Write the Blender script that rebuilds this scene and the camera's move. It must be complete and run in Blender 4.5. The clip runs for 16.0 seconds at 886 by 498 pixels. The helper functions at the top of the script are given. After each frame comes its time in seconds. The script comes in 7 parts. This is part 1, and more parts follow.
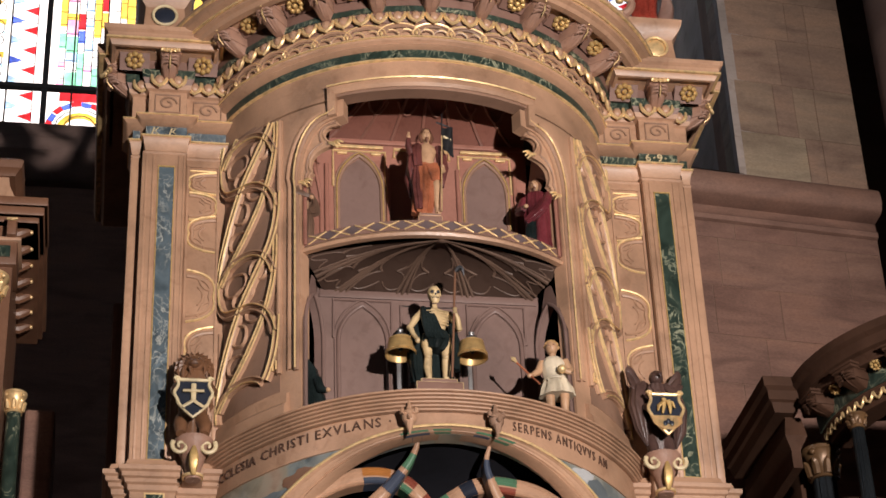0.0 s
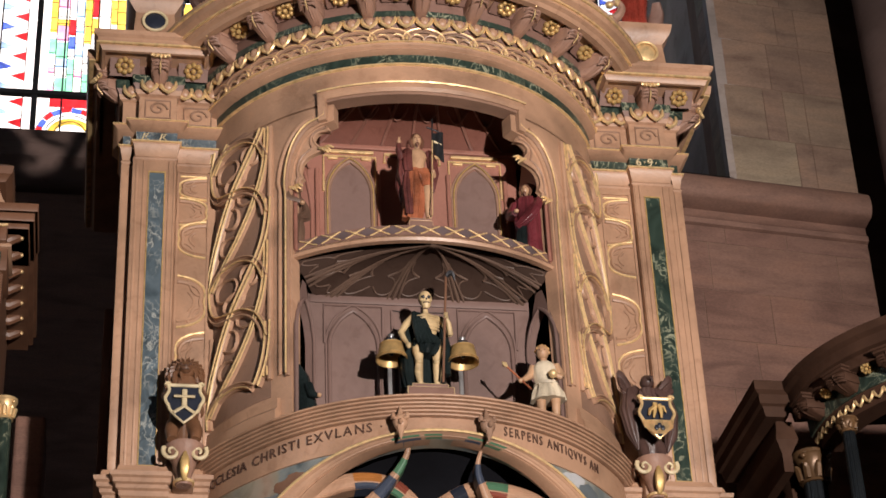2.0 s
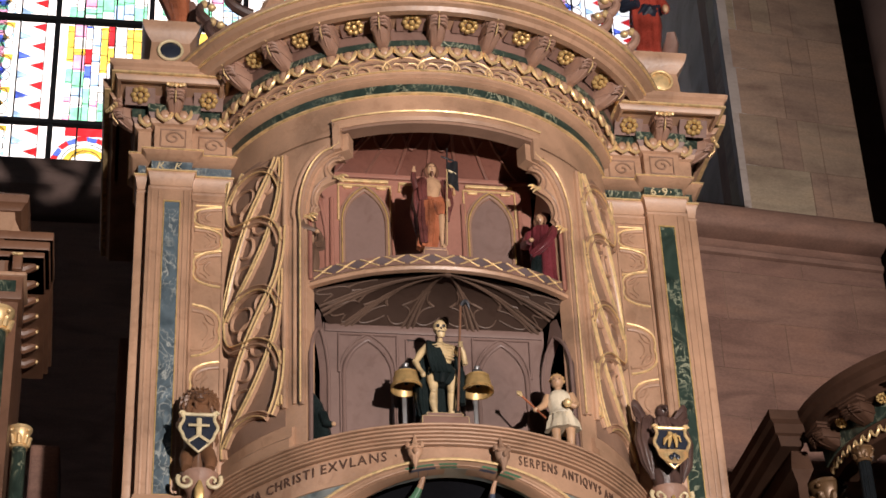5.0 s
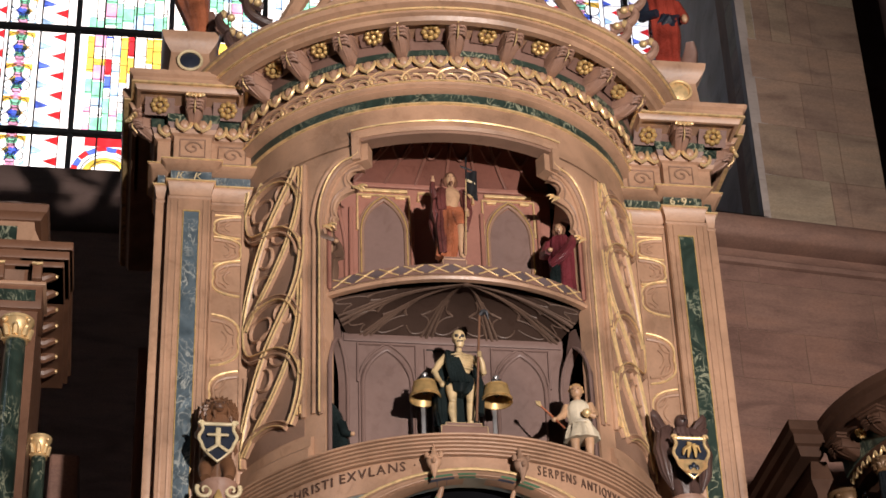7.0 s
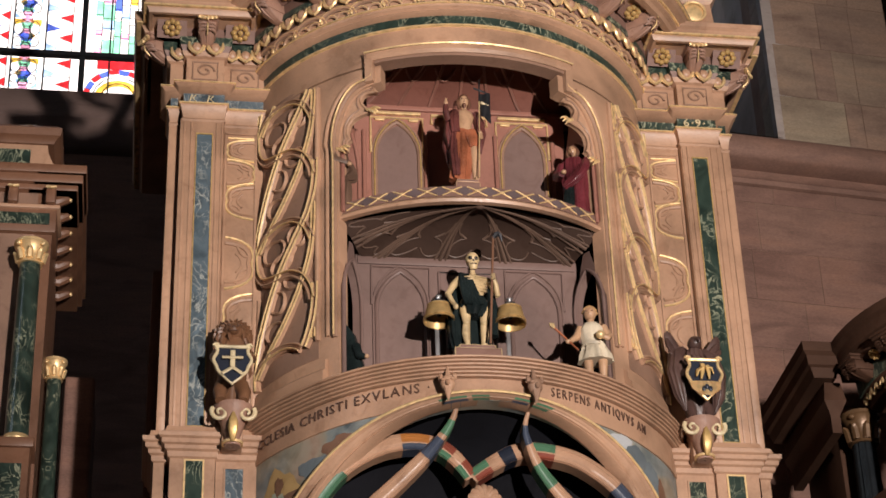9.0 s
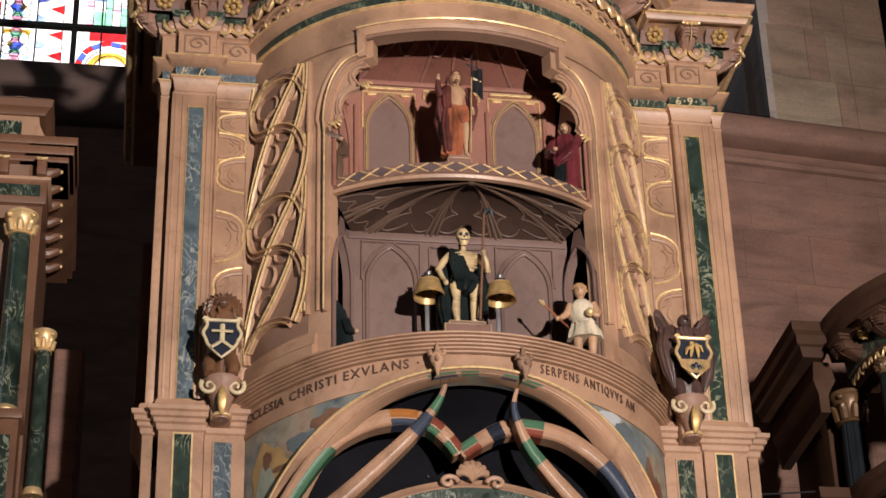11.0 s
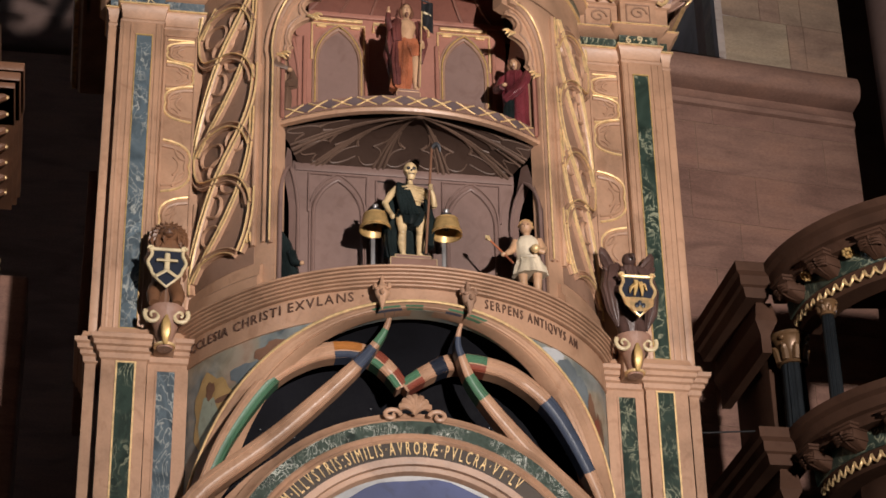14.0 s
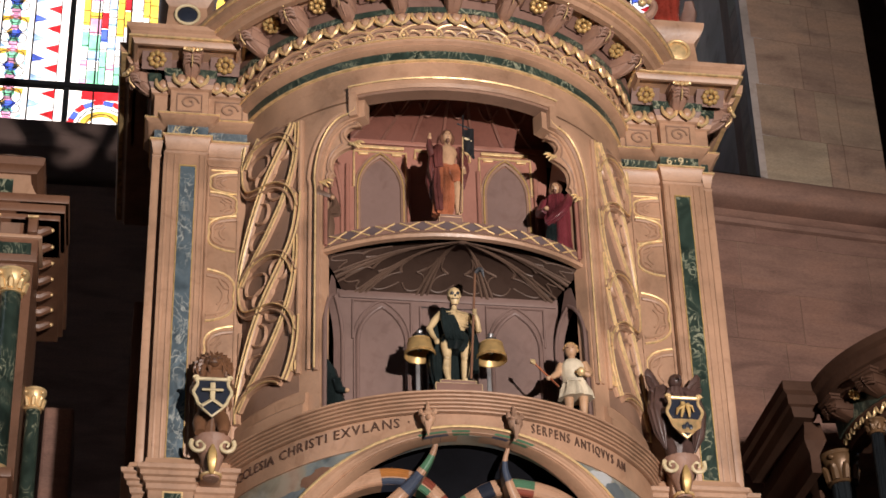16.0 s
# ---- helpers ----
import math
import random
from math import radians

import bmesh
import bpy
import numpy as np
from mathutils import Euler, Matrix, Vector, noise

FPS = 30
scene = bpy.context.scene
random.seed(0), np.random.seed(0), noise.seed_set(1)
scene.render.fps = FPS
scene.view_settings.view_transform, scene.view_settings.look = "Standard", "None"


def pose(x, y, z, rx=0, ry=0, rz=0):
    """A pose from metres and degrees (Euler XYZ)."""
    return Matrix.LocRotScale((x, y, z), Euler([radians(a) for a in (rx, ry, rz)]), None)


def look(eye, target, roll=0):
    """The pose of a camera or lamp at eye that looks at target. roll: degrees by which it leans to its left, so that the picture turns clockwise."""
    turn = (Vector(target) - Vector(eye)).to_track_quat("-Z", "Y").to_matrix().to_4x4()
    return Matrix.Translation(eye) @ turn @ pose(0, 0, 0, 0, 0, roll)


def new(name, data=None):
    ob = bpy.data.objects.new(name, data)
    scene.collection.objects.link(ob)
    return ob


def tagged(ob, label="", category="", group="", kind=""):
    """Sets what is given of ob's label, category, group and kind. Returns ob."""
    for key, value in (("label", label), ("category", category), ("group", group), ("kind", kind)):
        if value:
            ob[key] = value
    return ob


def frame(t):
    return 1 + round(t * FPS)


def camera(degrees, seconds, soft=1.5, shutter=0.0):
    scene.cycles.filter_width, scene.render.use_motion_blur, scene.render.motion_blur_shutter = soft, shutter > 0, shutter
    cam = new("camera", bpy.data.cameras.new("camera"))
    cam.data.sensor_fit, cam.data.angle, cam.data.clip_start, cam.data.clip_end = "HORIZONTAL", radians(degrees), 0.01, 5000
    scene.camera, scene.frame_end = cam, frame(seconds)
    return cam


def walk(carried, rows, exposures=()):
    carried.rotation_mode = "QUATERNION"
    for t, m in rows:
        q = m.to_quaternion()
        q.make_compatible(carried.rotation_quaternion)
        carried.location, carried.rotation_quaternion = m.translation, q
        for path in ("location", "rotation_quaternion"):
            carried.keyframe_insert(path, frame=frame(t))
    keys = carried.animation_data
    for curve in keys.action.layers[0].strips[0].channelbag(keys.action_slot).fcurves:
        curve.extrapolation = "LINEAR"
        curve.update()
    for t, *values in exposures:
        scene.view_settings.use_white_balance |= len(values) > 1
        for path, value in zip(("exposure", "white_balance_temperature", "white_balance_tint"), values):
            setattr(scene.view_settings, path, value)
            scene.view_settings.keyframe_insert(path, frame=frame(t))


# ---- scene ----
cam = camera(23.95, 16.0, soft=1.65)
EYE = (-1.773, -10.817, 1.722)
# seconds, yaw, pitch, lean to the right, in degrees
TURNS = [
    (0, -10.018, 31.693, 2.526),
    (0.5, -10.161, 31.745, 2.712),
    (1, -10.289, 31.684, 2.839),
    (1.5, -10.379, 31.762, 2.911),
    (2, -10.325, 31.817, 2.828),
    (2.5, -10.248, 31.876, 2.808),
    (3, -10.187, 32.157, 2.848),
    (3.5, -10.196, 32.347, 2.752),
    (4, -10.140, 32.468, 2.692),
    (6.5, -9.398, 32.842, 2.327),
    (7, -9.290, 32.921, 2.227),
    (7.5, -9.180, 32.947, 2.191),
    (8, -9.032, 33.067, 1.915),
    (8.5, -8.884, 32.383, 1.813),
    (9, -8.759, 30.809, 2.091),
    (9.5, -8.773, 30.243, 2.087),
    (9.7, -8.775, 30.038, 1.902),
    (12, -9.166, 30.204, 1.487),
    (12.5, -9.366, 30.148, 1.196),
    (13, -9.766, 29.833, 0.865),
    (13.5, -10.106, 28.897, 0.625),
    (14, -10.663, 28.295, 1.300),
    (14.5, -10.663, 28.825, 1.700),
    (15, -10.047, 30.249, 1.795),
    (15.5, -9.839, 30.698, 1.880),
    (16, -9.372, 31.751, 1.684),
]
walk(cam, [(t, pose(*EYE, 90 + pitch, 0, yaw) @ pose(0, 0, 0, 0, 0, -lean)) for t, yaw, pitch, lean in TURNS])

# ---- light ----
world = bpy.data.worlds.new("sky")
scene.world = world
world.use_nodes = True
wn = world.node_tree
sky = wn.nodes.new("ShaderNodeTexSky")
sky.sky_type = "NISHITA"
sky.sun_disc = False
sky.sun_elevation = radians(38)
sky.sun_rotation = radians(0)
wn.links.new(sky.outputs[0], wn.nodes["Background"].inputs[0])
wn.nodes["Background"].inputs[1].default_value = 0.07
scene.view_settings.exposure = 1.4


def lamp(name, kind, m, energy, colour, size):
    d = bpy.data.lights.new(name, kind)
    d.energy, d.color = energy, colour
    if kind == "AREA":
        d.shape, d.size = "DISK", size
    else:
        d.shadow_soft_size = size
    ob = new(name, d)
    ob.matrix_world = m
    return ob


# the floodlight in the nave that lights the clock, beside and behind the viewer
flood = lamp("floodlight", "SPOT", look((2.4, -14.5, 4.4), (0.35, 0.0, 8.8)), 4750, (1.0, 0.905, 0.85), 0.16)
flood.data.spot_size, flood.data.spot_blend = radians(41), 1.0

# fill lamp standing in for daylight from an unseen window on the west side
lamp("nave_daylight", "AREA", look((-13.7, -8.0, 13.0), (0.0, 1.0, 9.0)), 95, (0.74, 0.86, 1.0), 5.0)

# ---- materials ----


def nodes_of(name):
    m = bpy.data.materials.new(name)
    m.use_nodes = True
    t = m.node_tree
    return m, t, t.nodes["Principled BSDF"]


def ramp(t, fac, stops):
    r = t.nodes.new("ShaderNodeValToRGB")
    e = r.color_ramp.elements
    while len(e) < len(stops):
        e.new(0.5)
    for el, (p, c) in zip(e, stops):
        el.position, el.color = p, (*c, 1)
    t.links.new(fac, r.inputs[0])
    return r.outputs[0]


def noise_of(t, scale, detail=4.0, stretch=(1, 1, 1), distortion=0.0):
    co = t.nodes.new("ShaderNodeTexCoord")
    mp = t.nodes.new("ShaderNodeMapping")
    mp.inputs["Scale"].default_value = stretch
    t.links.new(co.outputs["Object"], mp.inputs[0])
    n = t.nodes.new("ShaderNodeTexNoise")
    n.inputs["Scale"].default_value, n.inputs["Detail"].default_value = scale, detail
    n.inputs["Distortion"].default_value = distortion
    t.links.new(mp.outputs[0], n.inputs["Vector"])
    return n.outputs["Fac"]


def mix(t, fac, a, b, mode="MIX"):
    m = t.nodes.new("ShaderNodeMix")
    m.data_type, m.blend_type = "RGBA", mode
    for sock, v in ((m.inputs[0], fac), (m.inputs[6], a), (m.inputs[7], b)):
        if hasattr(v, "is_linked"):
            t.links.new(v, sock)
        else:
            sock.default_value = v if isinstance(v, float) else (*v, 1)
    return m.outputs[2]


def bump(t, p, height, strength, distance):
    b = t.nodes.new("ShaderNodeBump")
    b.inputs["Strength"].default_value, b.inputs["Distance"].default_value = strength, distance
    t.links.new(height, b.inputs["Height"])
    t.links.new(b.outputs[0], p.inputs["Normal"])


def shade(c, k):
    return tuple(min(1.0, v * k) for v in c)


def painted(name, c, rough=0.55, wear=0.25, scale=9.0, metal=0.0, grime=0.35, relief=0.004, stretch=(1, 1, 1)):
    """Painted or bare surface: broad stains, fine grain, dust in the relief."""
    m, t, p = nodes_of(name)
    broad = noise_of(t, scale * 0.35, 5, stretch, 0.4)
    fine = noise_of(t, scale * 9, 6, stretch)
    col = ramp(t, broad, [(0.3, shade(c, 1 - grime)), (0.5, c), (0.75, shade(c, 1 + wear))])
    col2 = ramp(t, fine, [(0.3, shade(c, 0.72)), (0.6, shade(c, 1.12))])
    spots = ramp(t, noise_of(t, scale * 1.6, 5, stretch, 0.8), [(0.32, (0.86, 0.83, 0.81)), (0.44, (1, 1, 1)), (0.66, (1, 1, 1)), (0.78, (1.10, 1.07, 1.02))])
    t.links.new(mix(t, 1.0, mix(t, 0.22, col, col2), spots, "MULTIPLY"), p.inputs["Base Color"])
    p.inputs["Metallic"].default_value = metal
    rr = ramp(t, fine, [(0.2, (rough - 0.12,) * 3), (0.8, (min(1, rough + 0.15),) * 3)])
    t.links.new(rr, p.inputs["Roughness"])
    bump(t, p, fine, 0.2, relief)
    p.inputs["Specular IOR Level"].default_value = 0.1 if max(c) < 0.02 or rough > 0.58 else 0.5
    return m


def marble(name, dark, mid, vein, scale=3.0):
    m, t, p = nodes_of(name)
    n = noise_of(t, scale, 8, (1, 1, 0.7), 1.6)
    v = noise_of(t, scale * 1.7, 7, (1, 1, 0.6), 3.2)
    base = ramp(t, n, [(0.32, dark), (0.5, mid), (0.62, shade(mid, 0.6)), (0.72, shade(mid, 1.5))])
    veins = ramp(t, v, [(0.465, (0, 0, 0)), (0.5, (1, 1, 1)), (0.535, (0, 0, 0))])
    thin = noise_of(t, scale * 0.9, 3)
    keep = ramp(t, thin, [(0.40, (0, 0, 0)), (0.60, (0.85, 0.85, 0.85))])
    f = mix(t, 1.0, veins, keep, "MULTIPLY")
    t.links.new(mix(t, f, base, vein), p.inputs["Base Color"])
    p.inputs["Roughness"].default_value = 0.28
    bump(t, p, v, 0.08, 0.002)
    return m


def gilt(name, c=(0.80, 0.56, 0.28), rough=0.34):
    m, t, p = nodes_of(name)
    n = noise_of(t, 22, 6)
    col = ramp(t, n, [(0.3, shade(c, 0.68)), (0.5, c), (0.75, shade(c, 1.25))])
    t.links.new(col, p.inputs["Base Color"])
    p.inputs["Metallic"].default_value = 0.5
    t.links.new(ramp(t, n, [(0.3, (rough + 0.2,) * 3), (0.7, (rough,) * 3)]), p.inputs["Roughness"])
    bump(t, p, noise_of(t, 60, 4), 0.3, 0.003)
    return m


def ashlar(name, tones):
    """Red sandstone; every block takes its own tone."""
    m, t, p = nodes_of(name)
    info = t.nodes.new("ShaderNodeObjectInfo")
    tone = ramp(t, info.outputs["Random"], tones)
    broad = ramp(t, noise_of(t, 1.6, 6, (1, 1, 3.0), 0.7), [(0.3, (0.66, 0.62, 0.62)), (0.5, (1, 1, 1)), (0.75, (1.18, 1.12, 1.05))])
    streak = ramp(t, noise_of(t, 5, 6, (0.6, 1, 5.0), 0.5), [(0.35, (0.92, 0.91, 0.91)), (0.6, (1.04, 1.03, 1.03))])
    fine = noise_of(t, 45, 6, (1, 1, 2))
    grain = ramp(t, fine, [(0.3, (0.84, 0.84, 0.84)), (0.65, (1.08, 1.08, 1.08))])
    col = mix(t, 1.0, mix(t, 1.0, tone, broad, "MULTIPLY"), mix(t, 1.0, streak, grain, "MULTIPLY"), "MULTIPLY")
    t.links.new(col, p.inputs["Base Color"])
    p.inputs["Roughness"].default_value = 0.8
    bump(t, p, fine, 0.4, 0.006)
    return m


STONE = painted("painted_stone", (0.40, 0.235, 0.148), 0.40, 0.30, 7, grime=0.42, relief=0.006)
# also the recess tone: shade between carvings put into a darker stone
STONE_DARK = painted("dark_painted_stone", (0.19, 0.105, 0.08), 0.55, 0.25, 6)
NICHE = painted("niche_paint", (0.17, 0.105, 0.088), 0.5, 0.2, 5, grime=0.3)
NICHE_RED = painted("niche_red_paint", (0.285, 0.125, 0.09), 0.5, 0.2, 5)
# vault paint kept far darker than the stone, holding the underside's dimness in colour
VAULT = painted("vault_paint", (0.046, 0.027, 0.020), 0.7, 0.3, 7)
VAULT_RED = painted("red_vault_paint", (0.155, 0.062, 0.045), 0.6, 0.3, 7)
RIB = painted("rib_paint", (0.27, 0.16, 0.105), 0.5, 0.3, 7)
# ribs of the shell vault: the rib paint darkened along with it
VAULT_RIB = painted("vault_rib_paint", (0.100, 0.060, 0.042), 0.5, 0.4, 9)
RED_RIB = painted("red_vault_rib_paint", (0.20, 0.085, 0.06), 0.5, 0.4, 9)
# stone colour taken darker; on the tracery panels it stands in for shade
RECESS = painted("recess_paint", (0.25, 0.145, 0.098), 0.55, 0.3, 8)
# near-black colour that stands in for the unlit niche cavities
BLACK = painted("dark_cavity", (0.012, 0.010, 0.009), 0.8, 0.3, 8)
NIGHT = painted("star_vault_paint", (0.006, 0.006, 0.008), 0.8, 0.5, 5)
GOLD = gilt("gilding")
OLD_GOLD = gilt("old_gilding", (0.55, 0.36, 0.14), 0.38)
# albedo kept low so the unseen walls bounce little light
HALL = painted("dim_hall_stone", (0.20, 0.16, 0.13), 0.85, 0.2, 1.5)
BRASS = gilt("bell_brass", (0.50, 0.32, 0.13), 0.33)
GREEN_MARBLE = marble("green_marble", (0.010, 0.018, 0.014), (0.030, 0.048, 0.037), (0.40, 0.40, 0.27), 4.5)
BLUE_MARBLE = marble("blue_marble", (0.035, 0.05, 0.06), (0.095, 0.125, 0.145), (0.45, 0.45, 0.40), 4)
SANDSTONE = ashlar("red_sandstone", [(0.0, (0.175, 0.093, 0.069)), (0.4, (0.195, 0.105, 0.077)), (0.7, (0.180, 0.098, 0.073)), (1.0, (0.21, 0.118, 0.086))])
MIXED_STONE = ashlar("mottled_sandstone", [(0.0, (0.20, 0.13, 0.095)), (0.4, (0.25, 0.165, 0.118)), (0.6, (0.205, 0.138, 0.10)), (0.8, (0.25, 0.18, 0.125)), (0.93, (0.235, 0.18, 0.125)), (1.0, (0.26, 0.20, 0.138))])
# greyer copy of the sandstone, its colour toned for surfaces standing in shadow
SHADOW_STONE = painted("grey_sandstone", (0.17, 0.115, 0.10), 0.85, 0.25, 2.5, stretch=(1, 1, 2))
# paler and greyer than the wall: the window's daylight put into the colour
JAMB_STONE = painted("pale_grey_sandstone", (0.30, 0.25, 0.225), 0.8, 0.3, 3, stretch=(1, 1, 2))
MORTAR = painted("pale_mortar", (0.22, 0.14, 0.105), 0.9, 0.2, 8)
OAK = painted("carved_brown_wood", (0.17, 0.08, 0.045), 0.45, 0.3, 6)
SKIN = painted("painted_flesh", (0.44, 0.26, 0.15), 0.4, 0.25, 18, grime=0.5)
BONE = painted("painted_bone", (0.52, 0.375, 0.20), 0.42, 0.3, 26, grime=0.75)
HAIR = painted("painted_hair", (0.13, 0.055, 0.03), 0.5, 0.3, 30)
BLOND = painted("painted_blond_hair", (0.52, 0.30, 0.13), 0.5, 0.3, 30)
CLOAK_GREEN = painted("dark_green_cloth_paint", (0.012, 0.017, 0.017), 0.25, 0.9, 16, grime=0.6)
# crimson lowered to carry the jamb's shadow on the one figure wearing it
CLOAK_RED = painted("crimson_cloth_paint", (0.125, 0.022, 0.028), 0.3, 0.8, 14, grime=0.7)
CLOAK_ORANGE = painted("russet_cloth_paint", (0.33, 0.105, 0.05), 0.3, 0.8, 14, grime=0.75)
CLOAK_BROWN = painted("brown_cloth_paint", (0.13, 0.075, 0.05), 0.45, 0.3, 10)
TUNIC = painted("white_tunic_paint", (0.62, 0.52, 0.38), 0.5, 0.2, 16, grime=0.5)
FUR = painted("brown_fur_paint", (0.15, 0.07, 0.035), 0.4, 0.6, 16, relief=0.01)
WINGS = painted("dark_feather_paint", (0.075, 0.042, 0.035), 0.35, 0.6, 16, relief=0.01)
IRON = painted("dark_iron", (0.06, 0.06, 0.065), 0.4, 0.3, 20, 0.8)
STEEL = painted("grey_steel", (0.34, 0.33, 0.33), 0.35, 0.2, 20, 0.7)
NAVY = painted("dark_enamel", (0.018, 0.022, 0.035), 0.35, 0.3, 12)
CREAM = painted("cream_paint", (0.62, 0.50, 0.30), 0.45, 0.2, 16)
INK = painted("dark_lettering", (0.10, 0.056, 0.04), 0.6, 0.2, 20)
FLOOR_STONE = painted("floor_stone", (0.20, 0.16, 0.13), 0.6, 0.2, 1.5)
PAINT_GREEN = painted("green_banding", (0.065, 0.15, 0.085), 0.45, 0.3, 12)
PAINT_BLUE = painted("blue_banding", (0.045, 0.056, 0.085), 0.45, 0.3, 12)
PAINT_ORANGE = painted("orange_banding", (0.36, 0.14, 0.035), 0.45, 0.3, 12)
PAINT_RED = painted("red_banding", (0.20, 0.05, 0.03), 0.45, 0.3, 12)
MOON_BLUE = painted("moon_field_blue", (0.055, 0.07, 0.16), 0.5, 0.3, 6)
CLOUD = painted("pale_cloud_paint", (0.42, 0.42, 0.42), 0.5, 0.2, 6)

# ---- mesh helpers ----
CY = 0.57      # the drum's axis stands at x = 0, y = CY


def at(a, r, z):
    """A place on the drum: degrees from the front, radius, height."""
    return Vector((r * math.sin(radians(a)), CY - r * math.cos(radians(a)), z))


def link(name, bm, mats, parent=None, label="", smooth=None):
    me = bpy.data.meshes.new(name)
    bmesh.ops.recalc_face_normals(bm, faces=bm.faces[:])
    bm.to_mesh(me)
    bm.free()
    for m in mats if isinstance(mats, (list, tuple)) else [mats]:
        me.materials.append(m)
    ob = new(name, me)
    if smooth is not None:
        me.polygons.foreach_set("use_smooth", [True] * len(me.polygons))
        if smooth < 180:
            me.set_sharp_from_angle(angle=radians(smooth))
    if parent:
        ob.parent = parent
    if label:
        ob["label"] = label
    return ob


def part(name, bm, material, parent, label="", smooth=35):
    return link(name, bm, material, parent, label, smooth)


def thing(name, label, category, group="", where=(0, 0, 0), kind=""):
    ob = new(name)
    ob.location = where
    return tagged(ob, label, category, group, kind)


def grid(bm, rows, closed_u=False, closed_v=False, mi=0):
    """Quads between rows of places."""
    vs = [[bm.verts.new(p) for p in r] for r in rows]
    nu, nv = len(vs), len(vs[0])
    for i in range(nu if closed_u else nu - 1):
        for j in range(nv if closed_v else nv - 1):
            a, b = vs[i], vs[(i + 1) % nu]
            try:
                bm.faces.new((a[j], a[(j + 1) % nv], b[(j + 1) % nv], b[j])).material_index = mi
            except ValueError:
                pass
    return vs


def cap(bm, loop, mi=0):
    try:
        bm.faces.new(loop).material_index = mi
    except ValueError:
        pass


def revolve(bm, prof, a0, a1, n=48, axis=None, lift=None, mi=0):
    """A closed outline of (radius, height) swept round the drum's axis."""
    cx, cy = axis if axis else (0.0, CY)
    rows = []
    for i in range(n + 1):
        a = a0 + (a1 - a0) * i / n
        s, c = math.sin(radians(a)), math.cos(radians(a))
        dz = lift(a) if lift else 0.0
        rows.append([(cx + r * s, cy - r * c, z + dz) for r, z in prof])
    vs = grid(bm, rows, closed_v=True, mi=mi)
    if abs(a1 - a0) < 359:
        cap(bm, vs[0], mi)
        cap(bm, vs[-1][::-1], mi)
    return bm


def box(bm, x0, x1, y0, y1, z0, z1, bevel=0.0, mi=0):
    pts = [(x, y, z) for z in (z0, z1) for x, y in ((x0, y0), (x1, y0), (x1, y1), (x0, y1))]
    v = [bm.verts.new(p) for p in pts]
    fs = [bm.faces.new([v[i] for i in q]) for q in ((3, 2, 1, 0), (4, 5, 6, 7), (0, 1, 5, 4), (1, 2, 6, 5), (2, 3, 7, 6), (3, 0, 4, 7))]
    for f in fs:
        f.material_index = mi
    if bevel:
        es = {e for f in fs for e in f.edges}
        bmesh.ops.bevel(bm, geom=list(es), offset=bevel, segments=2, affect="EDGES", profile=0.5)
    return bm


def ringstack(bm, x0, x1, y0, y1, prof, mi=0):
    """A block with mouldings: (outset, height) from below to above."""
    x0, x1 = min(x0, x1), max(x0, x1)
    rows = [[(x0 - d, y0 - d, z), (x1 + d, y0 - d, z), (x1 + d, y1, z), (x0 - d, y1, z)] for d, z in prof]
    vs = grid(bm, rows, closed_v=True, mi=mi)
    cap(bm, vs[0][::-1], mi)
    cap(bm, vs[-1], mi)
    return bm


def tube(bm, pts, rad, n=10, mi=0, flat=1.0, fold=None, ends=True):
    """A round or folded body along a line of places."""
    pts = [Vector(p) for p in pts]
    rads = rad if isinstance(rad, (list, tuple)) else [rad] * len(pts)
    rows = []
    u = None
    for i, p in enumerate(pts):
        d = (pts[min(i + 1, len(pts) - 1)] - pts[max(i - 1, 0)]).normalized()
        if u is None:
            u = d.orthogonal().normalized() if abs(d.z) < 0.8 else Vector((1, 0, 0))
        u = (u - d * u.dot(d)).normalized()
        w = d.cross(u)
        row = []
        for k in range(n):
            a = 2 * math.pi * k / n
            r = rads[i]
            rx, ry = r if isinstance(r, tuple) else (r, r * flat)
            f = 1.0 + (fold(a, i / max(1, len(pts) - 1)) if fold else 0.0)
            row.append(p + u * math.cos(a) * rx * f + w * math.sin(a) * ry * f)
        rows.append(row)
    vs = grid(bm, rows, closed_v=True, mi=mi)
    if ends:
        cap(bm, vs[0][::-1], mi)
        cap(bm, vs[-1], mi)
    return bm


def ball(bm, c, r, mi=0, n=12, m=8):
    rx, ry, rz = r if isinstance(r, tuple) else (r, r, r)
    rows = []
    for j in range(m + 1):
        th = math.pi * (0.02 + 0.96 * j / m)
        rows.append([(c[0] + rx * math.sin(th) * math.cos(2 * math.pi * i / n), c[1] + ry * math.sin(th) * math.sin(2 * math.pi * i / n), c[2] - rz * math.cos(th)) for i in range(n)])
    vs = grid(bm, rows, closed_v=True, mi=mi)
    cap(bm, vs[0][::-1], mi)
    cap(bm, vs[-1], mi)
    return bm


def bez(p0, p1, p2, n=8):
    p0, p1, p2 = Vector(p0), Vector(p1), Vector(p2)
    return [p0 * (1 - t) ** 2 + p1 * 2 * t * (1 - t) + p2 * t * t for t in [i / n for i in range(n + 1)]]


def fresh():
    return bmesh.new()


